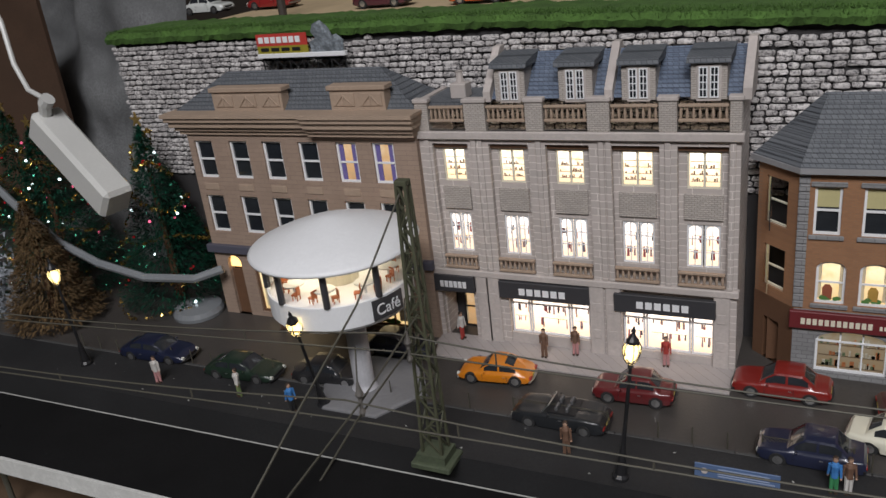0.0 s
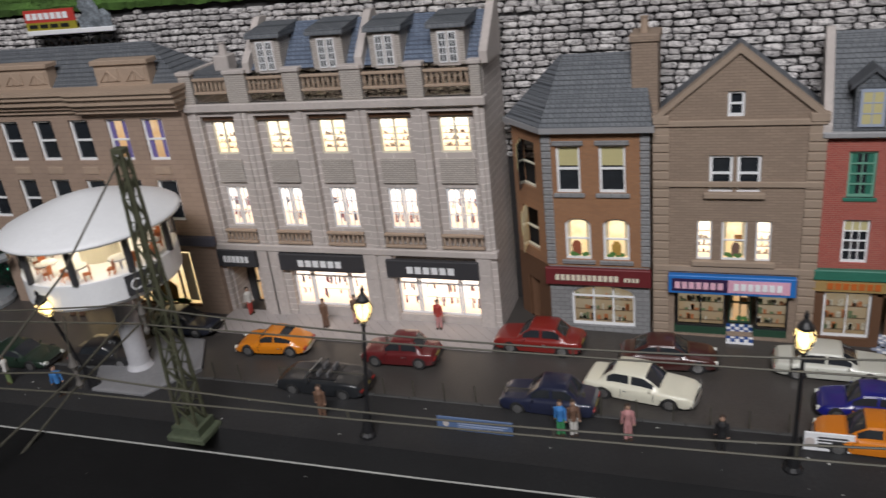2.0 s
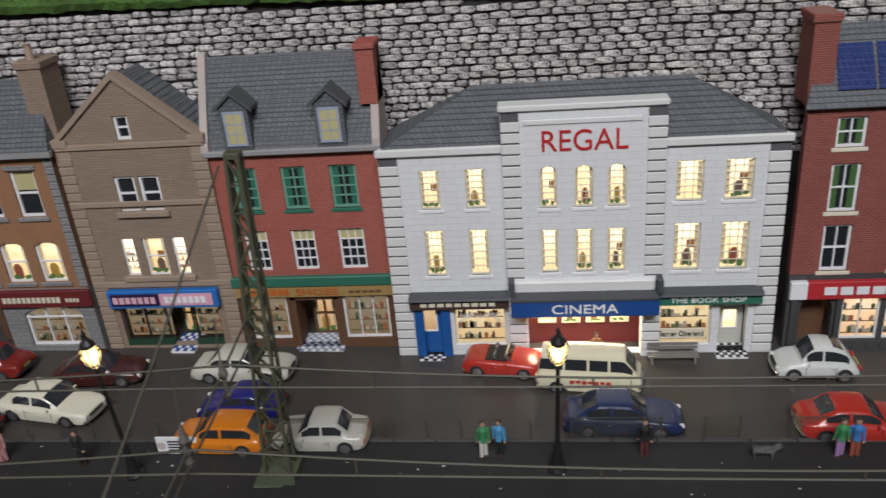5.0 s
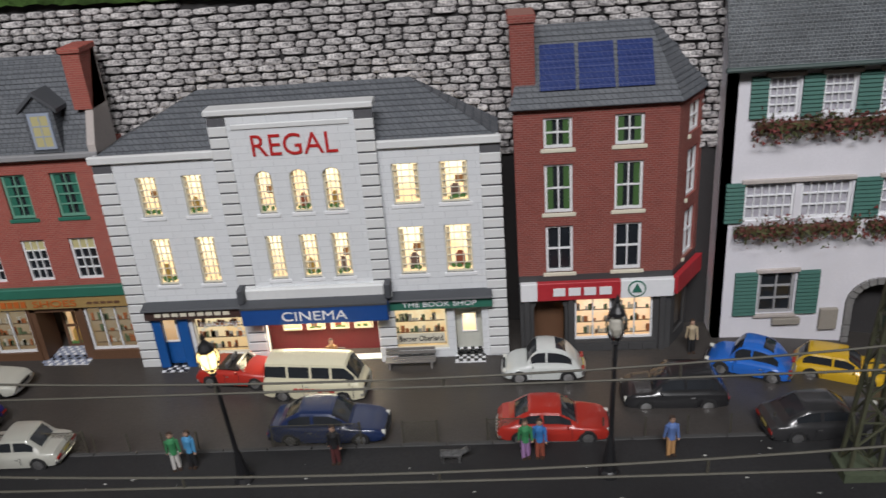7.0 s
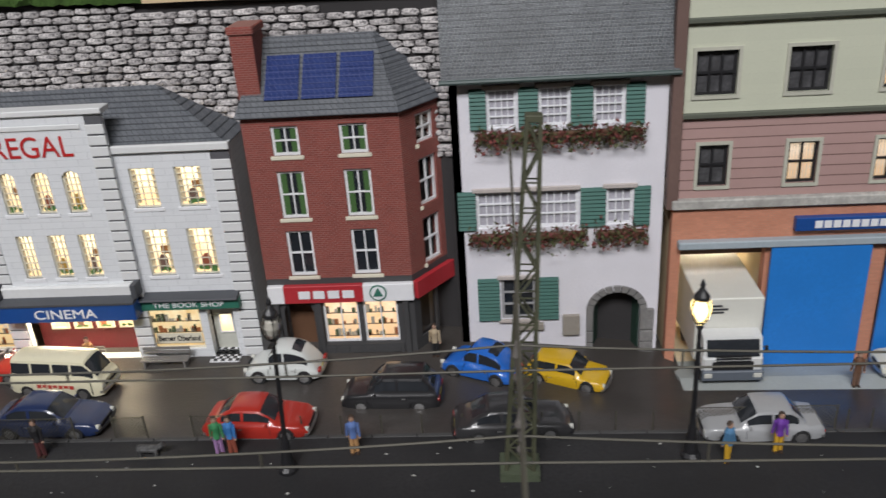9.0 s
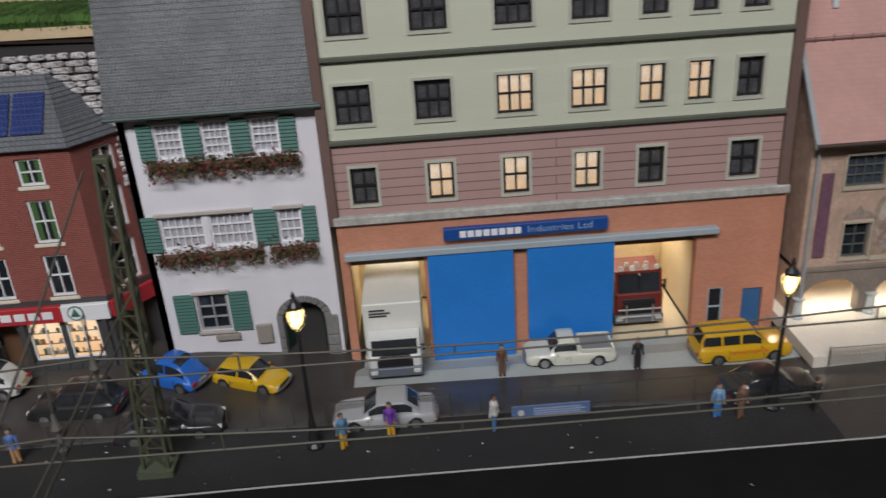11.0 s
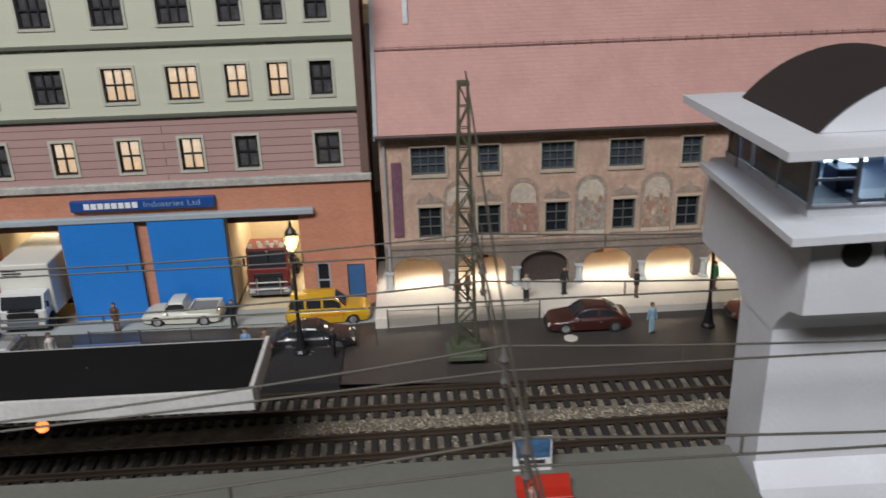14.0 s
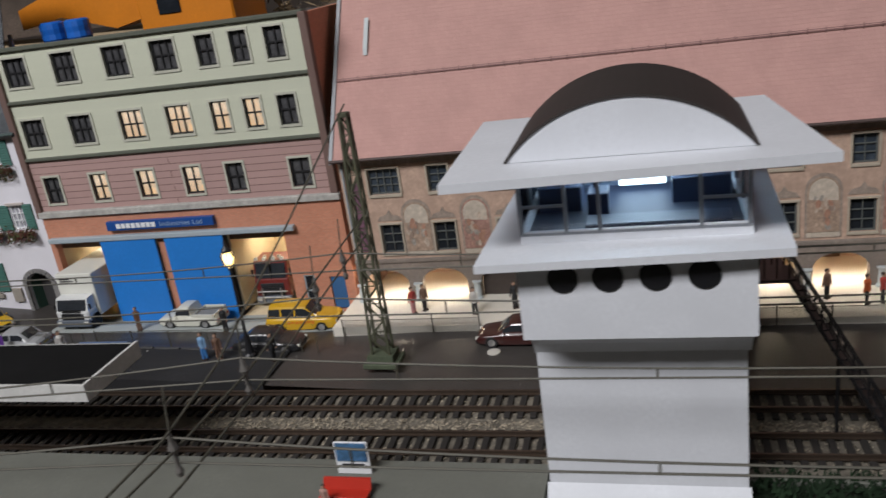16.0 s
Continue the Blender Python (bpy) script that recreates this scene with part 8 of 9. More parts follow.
W_, K_, B_, R_, N_, G_, P_ = (0.6, 0.58, 0.55), (0.02, 0.02, 0.022), (0.05, 0.2, 0.5), (0.4, 0.05, 0.04), (0.16, 0.09, 0.06), (0.05, 0.25, 0.1), (0.5, 0.25, 0.25)
for x, y, top, legs, turn in ((-373, 317, W_, P_, 20), (-308, 318, W_, (0.15, 0.2, 0.08), -30), (-264, 312, B_, K_, 60), (-99, 318, N_, N_, 10), (24, 324, B_, G_, 0), (30, 325, N_, W_, 20), (55, 326, P_, P_, 15),
                              (96, 324, K_, K_, 0), (283, 330, G_, W_, 20), (290, 331, (0.08, 0.3, 0.55), K_, -10), (353, 331, K_, (0.1, 0.03, 0.03), 0), (434, 331, G_, (0.35, 0.2, 0.4), 10), (440, 331, B_, (0.3, 0.08, 0.05), -10), (494, 330, (0.12, 0.2, 0.45), (0.5, 0.28, 0.12), 10),
                              (649, 322, (0.08, 0.2, 0.35), (0.6, 0.35, 0.03), 40), (671, 328, (0.16, 0.05, 0.35), (0.6, 0.35, 0.03), 0), (720, 328, W_, (0.05, 0.2, 0.45), 60), (827, 328, (0.2, 0.35, 0.55), B_, 0), (838, 327, N_, N_, 20), (875, 329, K_, K_, 60)):
    figurine(x, y, top, legs, turn=turn)
for x, y, top, legs in ((-140, 408, N_, N_), (-122, 415, N_, P_), (-67, 415, R_, P_)):
    figurine(x, y, top, legs, base=1.2)
figurine(-200, 418, W_, R_, turn=70, base=1.2)
figurine(-334, 402, R_, N_, tall=19)
figurine(-326, 402, (0.3, 0.4, 0.2), N_, tall=19)
figurine(523, 420, (0.45, 0.36, 0.24), K_)
figurine(338, 412, (0.3, 0.15, 0.06), W_, turn=10)
figurine(731, 396, (0.14, 0.07, 0.04), N_, base=-14.6)
figurine(806, 392, K_, K_, base=-14.6)
figurine(1063, 348, (0.3, 0.48, 0.6), (0.3, 0.48, 0.6), turn=20)
for x, y, top, legs in ((950, 396, R_, P_), (957, 400, N_, K_), (994, 392, W_, K_), (1020, 400, K_, K_), (1065, 390, K_, N_), (1118, 396, G_, N_), (1212, 402, N_, K_), (1232, 392, (0.55, 0.12, 0.03), K_), (1241, 394, R_, K_)):
    figurine(x, y, top, legs, base=-6, turn=x % 90)

# small dogs and luggage beside them
bm = bmesh.new()
rod(bm, (398, 330, 5.5), (407, 330, 5.5), 1.8, 8)
rod(bm, (407, 330, 6), (410, 330, 8), 1.3, 8)
for dx in (399, 406):
    for dy in (328.8, 331.2):
        rod(bm, (dx, dy, 1.4), (dx, dy, 5), 0.5, 5)
ob = part("toy_dog", bm, paint("black_white_toy", (0.12, 0.12, 0.12), 0.6, vary=0.9, stain=0.3))
tagged(ob, "black and white toy dog on the pavement", "toy dog")

# ---- fences, boards and litter on the pavement ----
def mesh_fence(x0, x1, y, post=8.5, gap=9.0, label="dark wire mesh fence along the kerb"):
    T = thing("mesh_fence", (x0 + x1) / 2, y, ground_z(x0, y), label, "fence", "kerb fences")
    pm = bmesh.new()
    rod(pm, (0, 0, 0), (0, 0, 13), 0.45, 5)
    pm = to_mesh("post", pm, WIREM)
    n = max(1, int((x1 - x0) / 26))
    for i in range(n + 1):
        x = x0 + (x1 - x0) * i / n
        piece("post", pm, T, x, y, ground_z(x, y))
    bm = bmesh.new()
    z0 = ground_z(x0, y) + 1.5
    h, step = 10.5, 1.9
    x = x0 - h
    while x < x1:
        for s in (1, -1):
            a, b = (x, z0 if s > 0 else z0 + h), (x + h, z0 + h if s > 0 else z0)
            lo, hi = max(a[0], x0), min(b[0], x1)
            if hi - lo > 0.5:
                f0, f1 = (lo - a[0]) / h, (hi - a[0]) / h
                za, zb = a[1] + (b[1] - a[1]) * f0, a[1] + (b[1] - a[1]) * f1
                rod(bm, (lo, y, za), (hi, y, zb), 0.13, 3)
        x += step
    rod(bm, (x0, y, z0 + h), (x1, y, z0 + h), 0.22, 4)
    tagged(part("mesh", bm, WIREM, T), kind="stuff")


for a, b in ((-137, -84), (-8, 32), (180, 236), (322, 362), (381, 396), (418, 438), (640, 700), (735, 850)):
    mesh_fence(a, b, 344)
mesh_fence(905, 1000, 375, label="pale wire mesh fence along the arcade edge")
mesh_fence(1150, 1240, 375, label="pale wire mesh fence along the arcade edge")
T = thing("post_row", -300, 344, 0, "thin grey fence posts along the kerb", "fence")
pm = bmesh.new()
rod(pm, (0, 0, 0), (0, 0, 11), 0.4, 5)
pm = to_mesh("post", pm, WIREM)
for i in range(19):
    x = -470 + i * 17
    piece("post", pm, T, x, 344, ground_z(x, 344))
T = thing("post_row", 400, 344, 0, "thin grey fence posts along the kerb", "fence")
for x in [*range(-75, -10, 17), *range(40, 135, 17), *range(240, 320, 16), *range(450, 560, 18), *range(575, 640, 16), *range(705, 735, 10), *range(855, 900, 11)]:
    piece("post", pm, T, x, 344, ground_z(x, 344))


def notice_board(x, y, w, h, tilt, label, back, mark):
    T = thing("notice_board", x, y, ground_z(x, 320) + 1.4, label, "notice board", "notice boards")
    z = ground_z(x, 320) + 1.4
    bm = bmesh.new()
    box(bm, x - w / 2, x + w / 2, y, y + 0.8, z + 0.6, z + 0.6 + h, bevel=0.15)
    board = part("board", bm, back, T)
    bm = bmesh.new()
    for i in range(4):
        box(bm, x - w * 0.22, x + w * (0.44 - 0.06 * (i % 2)), y - 0.25, y + 0.05, z + 0.6 + h * (0.2 + 0.17 * i), z + 0.6 + h * (0.28 + 0.17 * i))
    part_each("text_bar", bm, mark, board)
    bm = bmesh.new()
    lathe(bm, 0, 0, [(h * 0.22, 0), (h * 0.22, 0.3)], 12)
    bmesh.ops.rotate(bm, verts=bm.verts, matrix=Matrix.Rotation(math.pi / 2, 3, "X"))
    bmesh.ops.translate(bm, verts=bm.verts, vec=(x - w * 0.38, y, z + 0.6 + h * 0.5))
    part("emblem", bm, P_MARK, board)
    for s in (-1, 1):
        bm = bmesh.new()
        rod(bm, (x + s * w * 0.45, y + 1.2, z), (x + s * w * 0.45, y + 1.2, z + h + 0.6), 0.5, 5)
        part("leg", bm, WIREM, T)


P_MARK = paint("pale_emblem", (0.55, 0.5, 0.48), 0.5)
BOARDBLUE = paint("faded_blue_board", (0.10, 0.16, 0.30), 0.5)
BOARDTXT = paint("pale_board_text", (0.3, 0.36, 0.5), 0.5)
notice_board(-17, 318, 38, 7.5, 0, "long low blue notice board on the pavement", BOARDBLUE, BOARDTXT)
notice_board(748, 334, 38, 7.5, 0, "long low blue notice board on the pavement", BOARDBLUE, BOARDTXT)
notice_board(140, 331, 20, 9.5, 0, "white notice board with dark bars by the kerb", WHITE, CHARCOAL)
T = thing("poster_stand", 968, 212, -3, "blue and white poster stand on the platform", "poster stand")
bm = bmesh.new()
box(bm, 962, 979, 212, 213, -3, 14.5, bevel=0.2)
p = part("board", bm, WHITE, T)
bm = bmesh.new()
box(bm, 963, 978, 211.4, 212.1, 4.5, 14)
part("picture", bm, paint("blue_poster", (0.08, 0.2, 0.38), 0.4, vary=0.6, stain=0.15), p)
bm = bmesh.new()
box(bm, 965, 976, 211.5, 212.1, 1.2, 2.8)
part("text_bar", bm, CHARCOAL, p)
T = thing("platform_bench", 971, 196, -3, "bright red platform bench", "bench")
bm = bmesh.new()
box(bm, 961, 984, 189, 196, -0.4, 0.6, bevel=0.3)
part("seat", bm, paint("bright_red_bench", (0.5, 0.03, 0.015), 0.4), T)
bm = bmesh.new()
prism(bm, [(196, 0), (198, 5.0), (199, 5.0), (197, 0)], "x", 961, 984)
part("backrest", bm, MATS["bright_red_bench"], T)
for x in (962, 981.5):
    bm = bmesh.new()
    box(bm, x, x + 1.5, 189.5, 196, -3, -0.4)
    part("leg", bm, MATS["bright_red_bench"], T)
figurine(966, 186, (0.5, 0.3, 0.25), R_, base=-3, tall=13)
for x, y in ((378, 413), (330, 415)):
    T = thing("street_bench", x, y, ground_z(x, y), "grey slatted street bench by the shop front", "bench", "street benches")
    z = ground_z(x, y)
    for i in range(3):
        bm = bmesh.new()
        box(bm, x - 13, x + 13, y - 2 + i * 2, y - 0.6 + i * 2, z + 4, z + 4.7)
        part("slat", bm, paint("grey_slat", (0.2, 0.19, 0.18), 0.7), T)
    for i in range(2):
        bm = bmesh.new()
        box(bm, x - 13, x + 13, y + 4, y + 4.6, z + 6 + i * 2.2, z + 7.4 + i * 2.2)
        part("slat", bm, MATS["grey_slat"], T)
    for sx in (-11, 11):
        bm = bmesh.new()
        box(bm, x + sx - 0.5, x + sx + 0.5, y - 2, y + 4.5, z, z + 4)
        part("leg", bm, MATS["grey_slat"], T)
rng = random.Random(11)
bm = bmesh.new()
for _ in range(110):
    x, y = rng.uniform(-480, 890), rng.uniform(303, 339)
    r = 0.25 + 0.8 * rng.random() ** 2
    c = Vector((x, y, ground_z(x, 320) + 1.45))
    bm.faces.new([bm.verts.new(c + Vector((r * math.cos(a), r * math.sin(a) * 0.7, rng.uniform(0, 0.5)))) for a in (0, 1.7, 3.1, 4.6)])
for _ in range(25):
    x, y = rng.uniform(-480, 850), rng.uniform(190, 222)
    r = rng.uniform(0.15, 0.45)
    c = Vector((x, y + canopy_y(x), 61.0))
    bm.faces.new([bm.verts.new(c + Vector((r * math.cos(a), r * math.sin(a) * 0.7, rng.uniform(0, 0.4)))) for a in (0, 1.7, 3.1, 4.6)])
ob = part("litter", bm, paint("pale_litter", (0.45, 0.45, 0.43), 0.8))
tagged(ob, "small pale paper scraps and dust specks", "litter", kind="stuff")
T = thing("scrap_paper", -338, 186, 61, "crumpled white paper scrap on the canopy", "paper scrap")
bm = bmesh.new()
for i in range(7):
    a = i * 0.9
    c = Vector((-338 + 2.2 * math.cos(a), 186 + 1.6 * math.sin(a), 61.4))
    bm.faces.new([bm.verts.new(c + Vector((rng.uniform(-2, 2), rng.uniform(-1.5, 1.5), rng.uniform(0, 1.4)))) for _ in range(3)])
part("crumpled_sheet", bm, WHITE, T)
bm = bmesh.new()
lathe(bm, 1014, 345, [(4.2, -9.9), (4.2, -9.3), (2.5, -9.0)], 14)
ob = part("manhole_cover", bm, paint("pale_cover", (0.6, 0.58, 0.52), 0.6))
tagged(ob, "small pale round cover on the road", "manhole cover")

# ---- billboard on the brown building's roof ----
T = thing("roof_billboard", -312, 455, 170, "red, white and yellow billboard on a black lattice frame", "billboard")
bm = bmesh.new()
for x in range(-345, -277, 11):
    rod(bm, (x, 452, 168), (x, 452, 185), 0.5, 5)
for x in range(-345, -288, 11):
    rod(bm, (x, 452, 172), (x + 11, 452, 183), 0.35, 5)
    rod(bm, (x + 11, 452, 172), (x, 452, 183), 0.35, 5)
rod(bm, (-345, 452, 172), (-279, 452, 172), 0.5, 5)
rod(bm, (-345, 452, 183.5), (-279, 452, 183.5), 0.6, 5)
part("support_frame", bm, BLACK, T)
bm = bmesh.new()
box(bm, -347, -277, 449, 452.5, 184, 187, bevel=0.3)
part("ledge", bm, WHITE, T)
bm = bmesh.new()
box(bm, -347, -306, 450.5, 451.5, 187, 192)
y_ = part("lower_panel", bm, paint("dark_yellow_panel", (0.3, 0.26, 0.03), 0.5), T)
bars("text_bars", -344, -310, 188.5, 190.8, 450.4, BLACK, y_, 4)
bm = bmesh.new()
box(bm, -347, -306, 450.5, 451.5, 192, 200)
r_ = part("upper_panel", bm, paint("red_panel", (0.5, 0.05, 0.04), 0.5), T)
bars("text_bars", -345, -310, 194, 198, 450.4, WHITE, r_, 7)
bm = bmesh.new()
prism(bm, [(-303, 187), (-279, 187), (-278, 194), (-283, 198), (-286, 197), (-289, 203), (-294, 207), (-300, 205), (-302, 200), (-299, 196), (-304, 193)], "y", 450.5, 451.5)
part("cut_out", bm, paint("black_white_cut_out", (0.3, 0.34, 0.38), 0.5, vary=0.95, stain=0.12), T, "black and white cut-out shape")

# ---- the upper level: grass edge and what stands behind it ----
def wall_top(x):
    return at_line(WALLTOP, x)


GRASSM = paint("bright_scatter_grass", (0.075, 0.16, 0.03), 0.95, vary=0.5, grain=0.8, stain=0.05, relief=0.8)
rng = random.Random(3)
bm = bmesh.new()
n = 230
for a, b, dz in ((-494, 386, 0), (386, 533, 9)):
    rows = []
    for i in range(n + 1):
        x = a + (b - a) * i / n
        y0 = 459 if x < 386 else 459 - 19 * (x - 386) / 254
        z = wall_top(x) + dz
        h = 9 if x < 100 else 7.5
        prof = [(y0, z + 0.4), (y0 - 1.5, z + h * 0.5), (y0 + 2, z + h * 0.9), (y0 + 20, z + h), (y0 + 60, z + h * 0.9), (y0 + 75, z)]
        rows.append([bm.verts.new((x, p + rng.uniform(-0.8, 0.8), q + rng.uniform(-0.7, 0.7))) for p, q in prof])
    for p, q in zip(rows, rows[1:]):
        for k in range(5):
            bm.faces.new((p[k], q[k], q[k + 1], p[k + 1]))
for _ in range(9000):
    x = rng.uniform(-494, 533)
    y0 = (459 if x < 386 else 459 - 19 * (x - 386) / 254) + abs(rng.gauss(0, 9)) - 2
    z = wall_top(x) + (9 if x > 386 else 0) + min(9, max(0.5, (y0 - 456) * 2.2)) - 1 + rng.uniform(0, 1)
    d = Vector((rng.uniform(-1, 1), rng.uniform(-1.3, 0.3), rng.uniform(0.8, 2.4)))
    c = Vector((x, y0, z))
    bm.faces.new([bm.verts.new(v) for v in (c + Vector((0.35, 0, 0)), c - Vector((0.35, 0, 0)), c + d)])
ob = part("grass_strip", bm, GRASSM)
tagged(ob, "bright green scatter grass along the wall top", "grass", kind="stuff")
bm = bmesh.new()
prism(bm, [(386, 458.5), (533, 446.6), (533, 455), (386, 470)], "z", 177.5, 183)
structure("board_edge", bm, MATS["pale_plywood"], "raw pale plywood edge over a dark gap", "trim")


def shelf_car(style, colour, label, x, y, z, turn, length=52):
    t = car("shelf_car", style, colour, label, x, y, turn, length)
    t.location.z = z * MM


for style, colour, label, x, y, turn in (("sedan", (0.6, 0.62, 0.6), "white model saloon on the upper level", -540, 640, 0), ("coupe", (0.25, 0.02, 0.02), "dark red model car on the upper level", -470, 650, 180), ("coupe", (0.08, 0.02, 0.03), "dark model car on the upper level", -330, 610, 0),
                                          ("sedan", (0.5, 0.1, 0.02), "orange red model car on the upper level", -238, 600, 0), ("sedan", (0.03, 0.03, 0.07), "dark blue model car on the upper level", -150, 600, 0), ("hatch", (0.4, 0.4, 0.4), "grey model car on the upper level", -80, 590, 10),
                                          ("coupe", (0.05, 0.06, 0.08), "dark model car on the upper level", -20, 585, 180), ("sedan", (0.45, 0.06, 0.02), "red model car on the upper level", 60, 560, 0), ("sedan", (0.35, 0.4, 0.42), "silver model car on the upper level", -10, 560, 0)):
    shelf_car(style, colour, label, x, y, wall_top(x) + 0.5, turn)
for x in (-560, -400, -180, -30, 120):
    bm = bmesh.new()
    rod(bm, (x, 560, wall_top(x)), (x, 560, wall_top(x) + 90), 3.5, 8)
    ob = part("support_post", bm, paint("dark_post", (0.05, 0.04, 0.035), 0.6))
    tagged(ob, "dark upright post on the upper level", "post", "shelf posts")
bm = bmesh.new()
box(bm, -650, 640, 900, 904, 190, 420)
structure("shelf_back", bm, paint("cluttered_back_panel", (0.10, 0.075, 0.06), 0.7, vary=0.8, stain=0.012), "dim brown panel behind the upper level", "panel")
T = thing("orange_crane", 715, 540, 170, "orange model crane body on the upper level", "model crane")
OR = paint("orange_plastic", (0.62, 0.2, 0.01), 0.45)
bm = bmesh.new()
box(bm, 716, 800, 520, 580, 171, 232, bevel=1.5)
body = part("cab", bm, OR, T)
bm = bmesh.new()
box(bm, 735, 755, 518.8, 520.2, 206, 224, bevel=0.5)
part("cab_window", bm, DARKGLASS, body)
bm = bmesh.new()
prism(bm, [(600, 224), (640, 236), (716, 232), (716, 205), (690, 200), (640, 214), (600, 208)], "y", 525, 555)
part("boom", bm, OR, T)
bm = bmesh.new()
box(bm, 602, 800, 520, 580, 170, 190)
part("deck", bm, paint("dark_brown_deck", (0.1, 0.07, 0.05), 0.7), T)
for x in (655, 678):
    T = thing("blue_drum", x, 508, 197, "bright blue plastic drum on the roof", "drum", "blue drums")
    bm = bmesh.new()
    lathe(bm, x, 492, [(9, 197.2), (10, 199), (9.6, 203), (10, 207), (9.6, 211), (8, 212.5)], 14)
    part("barrel", bm, paint("blue_plastic", (0.01, 0.12, 0.5), 0.4), T)
T = thing("foil_bundle", 830, 580, 170, "crumpled silver foil and clear bags behind the roofs", "foil")
bm = bmesh.new()
for _ in range(500):
    c = Vector((rng.uniform(800, 905), rng.uniform(590, 620), rng.uniform(172, 245)))
    bm.faces.new([bm.verts.new(c + Vector((rng.uniform(-9, 9), rng.uniform(-6, 6), rng.uniform(-6, 6)))) for _ in range(3)])
tagged(part("foil_sheet", bm, paint("crumpled_foil", (0.6, 0.55, 0.5), 0.25, 0.9), T), kind="stuff")

# ---- the corner beyond the street's end ----
bm = bmesh.new()
gx = 26
rows = []
for i in range(gx):
    for_row = []
    for k in range(gx):
        u, v = i / (gx - 1), k / (gx - 1)
        p = Vector((-720 + 240 * u, 540 - 70 * u + 60 * v, -5 + 260 * v))
        for_row.append(bm.verts.new(p + Vector((0, noise.noise(p * 0.02) * 22, noise.noise(p * 0.05) * 6))))
    rows.append(for_row)
for p, q in zip(rows, rows[1:]):
    for k in range(gx - 1):
        bm.faces.new((p[k], q[k], q[k + 1], p[k + 1]))
ob = structure("rock_sheet", bm, ROCKM, "grey shiny moulded rock sheet", "rock", True)
bm = bmesh.new()
prism(bm, [(-860, 440), (-618, 509), (-618, 513), (-860, 444)], "z", 60, 236)
ob = part("card_panel", bm, CARDBOARD)
tagged(ob, "brown cardboard sheet leaning at the layout's end", "cardboard")
T = thing("power_adapter", -478, 398, 100, "white power adapter block hanging on its cable", "power adapter")
bm = bmesh.new()
box(bm, -46, 46, -12, 12, -12.5, 12.5, bevel=3)
bmesh.ops.rotate(bm, verts=bm.verts, matrix=Matrix.Rotation(radians(38), 3, "Y"))
bmesh.ops.rotate(bm, verts=bm.verts, matrix=Matrix.Rotation(radians(-12), 3, "Z"))
bmesh.ops.translate(bm, verts=bm.verts, vec=(-478, 392, 126))
part("case", bm, paint("white_plastic", (0.6, 0.6, 0.58), 0.35, vary=0.06), T)
bm = bmesh.new()
rod(bm, (-508, 397, 152), (-497, 392, 168), 4.5, 10)
rod(bm, (-497, 392, 168), (-492, 392, 172), 5, 10)
part("plug", bm, MATS["white_plastic"], T)
bm = bmesh.new()
pts = [Vector((-494, 392, 171)), Vector((-512, 394, 178)), Vector((-524, 398, 196)), Vector((-532, 404, 225)), Vector((-550, 410, 255)), Vector((-580, 420, 285)), Vector((-640, 430, 310))]
wire(bm, pts, 1.9, 8)
part("cable", bm, MATS["white_plastic"], T)
T = thing("tree_skirt_ring", -480, 400, 30, "curved pale grey plastic tube round the trees", "tube")
bm = bmesh.new()
pts = [Vector((-640, 392, 150)), Vector((-600, 394, 118)), Vector((-565, 396, 82)), Vector((-530, 394, 58)), Vector((-490, 392, 44)), Vector((-445, 392, 36)), Vector((-402, 398, 36)), Vector((-385, 410, 40))]
wire(bm, pts, 3.2, 8)
part("tube", bm, paint("pale_grey_tube", (0.22, 0.235, 0.25), 0.25), T)
bm = bmesh.new()
lathe(bm, -418, 410, [(19, 0.3), (19.5, 3), (18, 6.5), (8, 8)], 24)
ob = part("tree_pot", bm, paint("pale_grey_tube", (0.22, 0.235, 0.25), 0.25))
tagged(ob, "pale round pot at the foot of the tree", "pot")


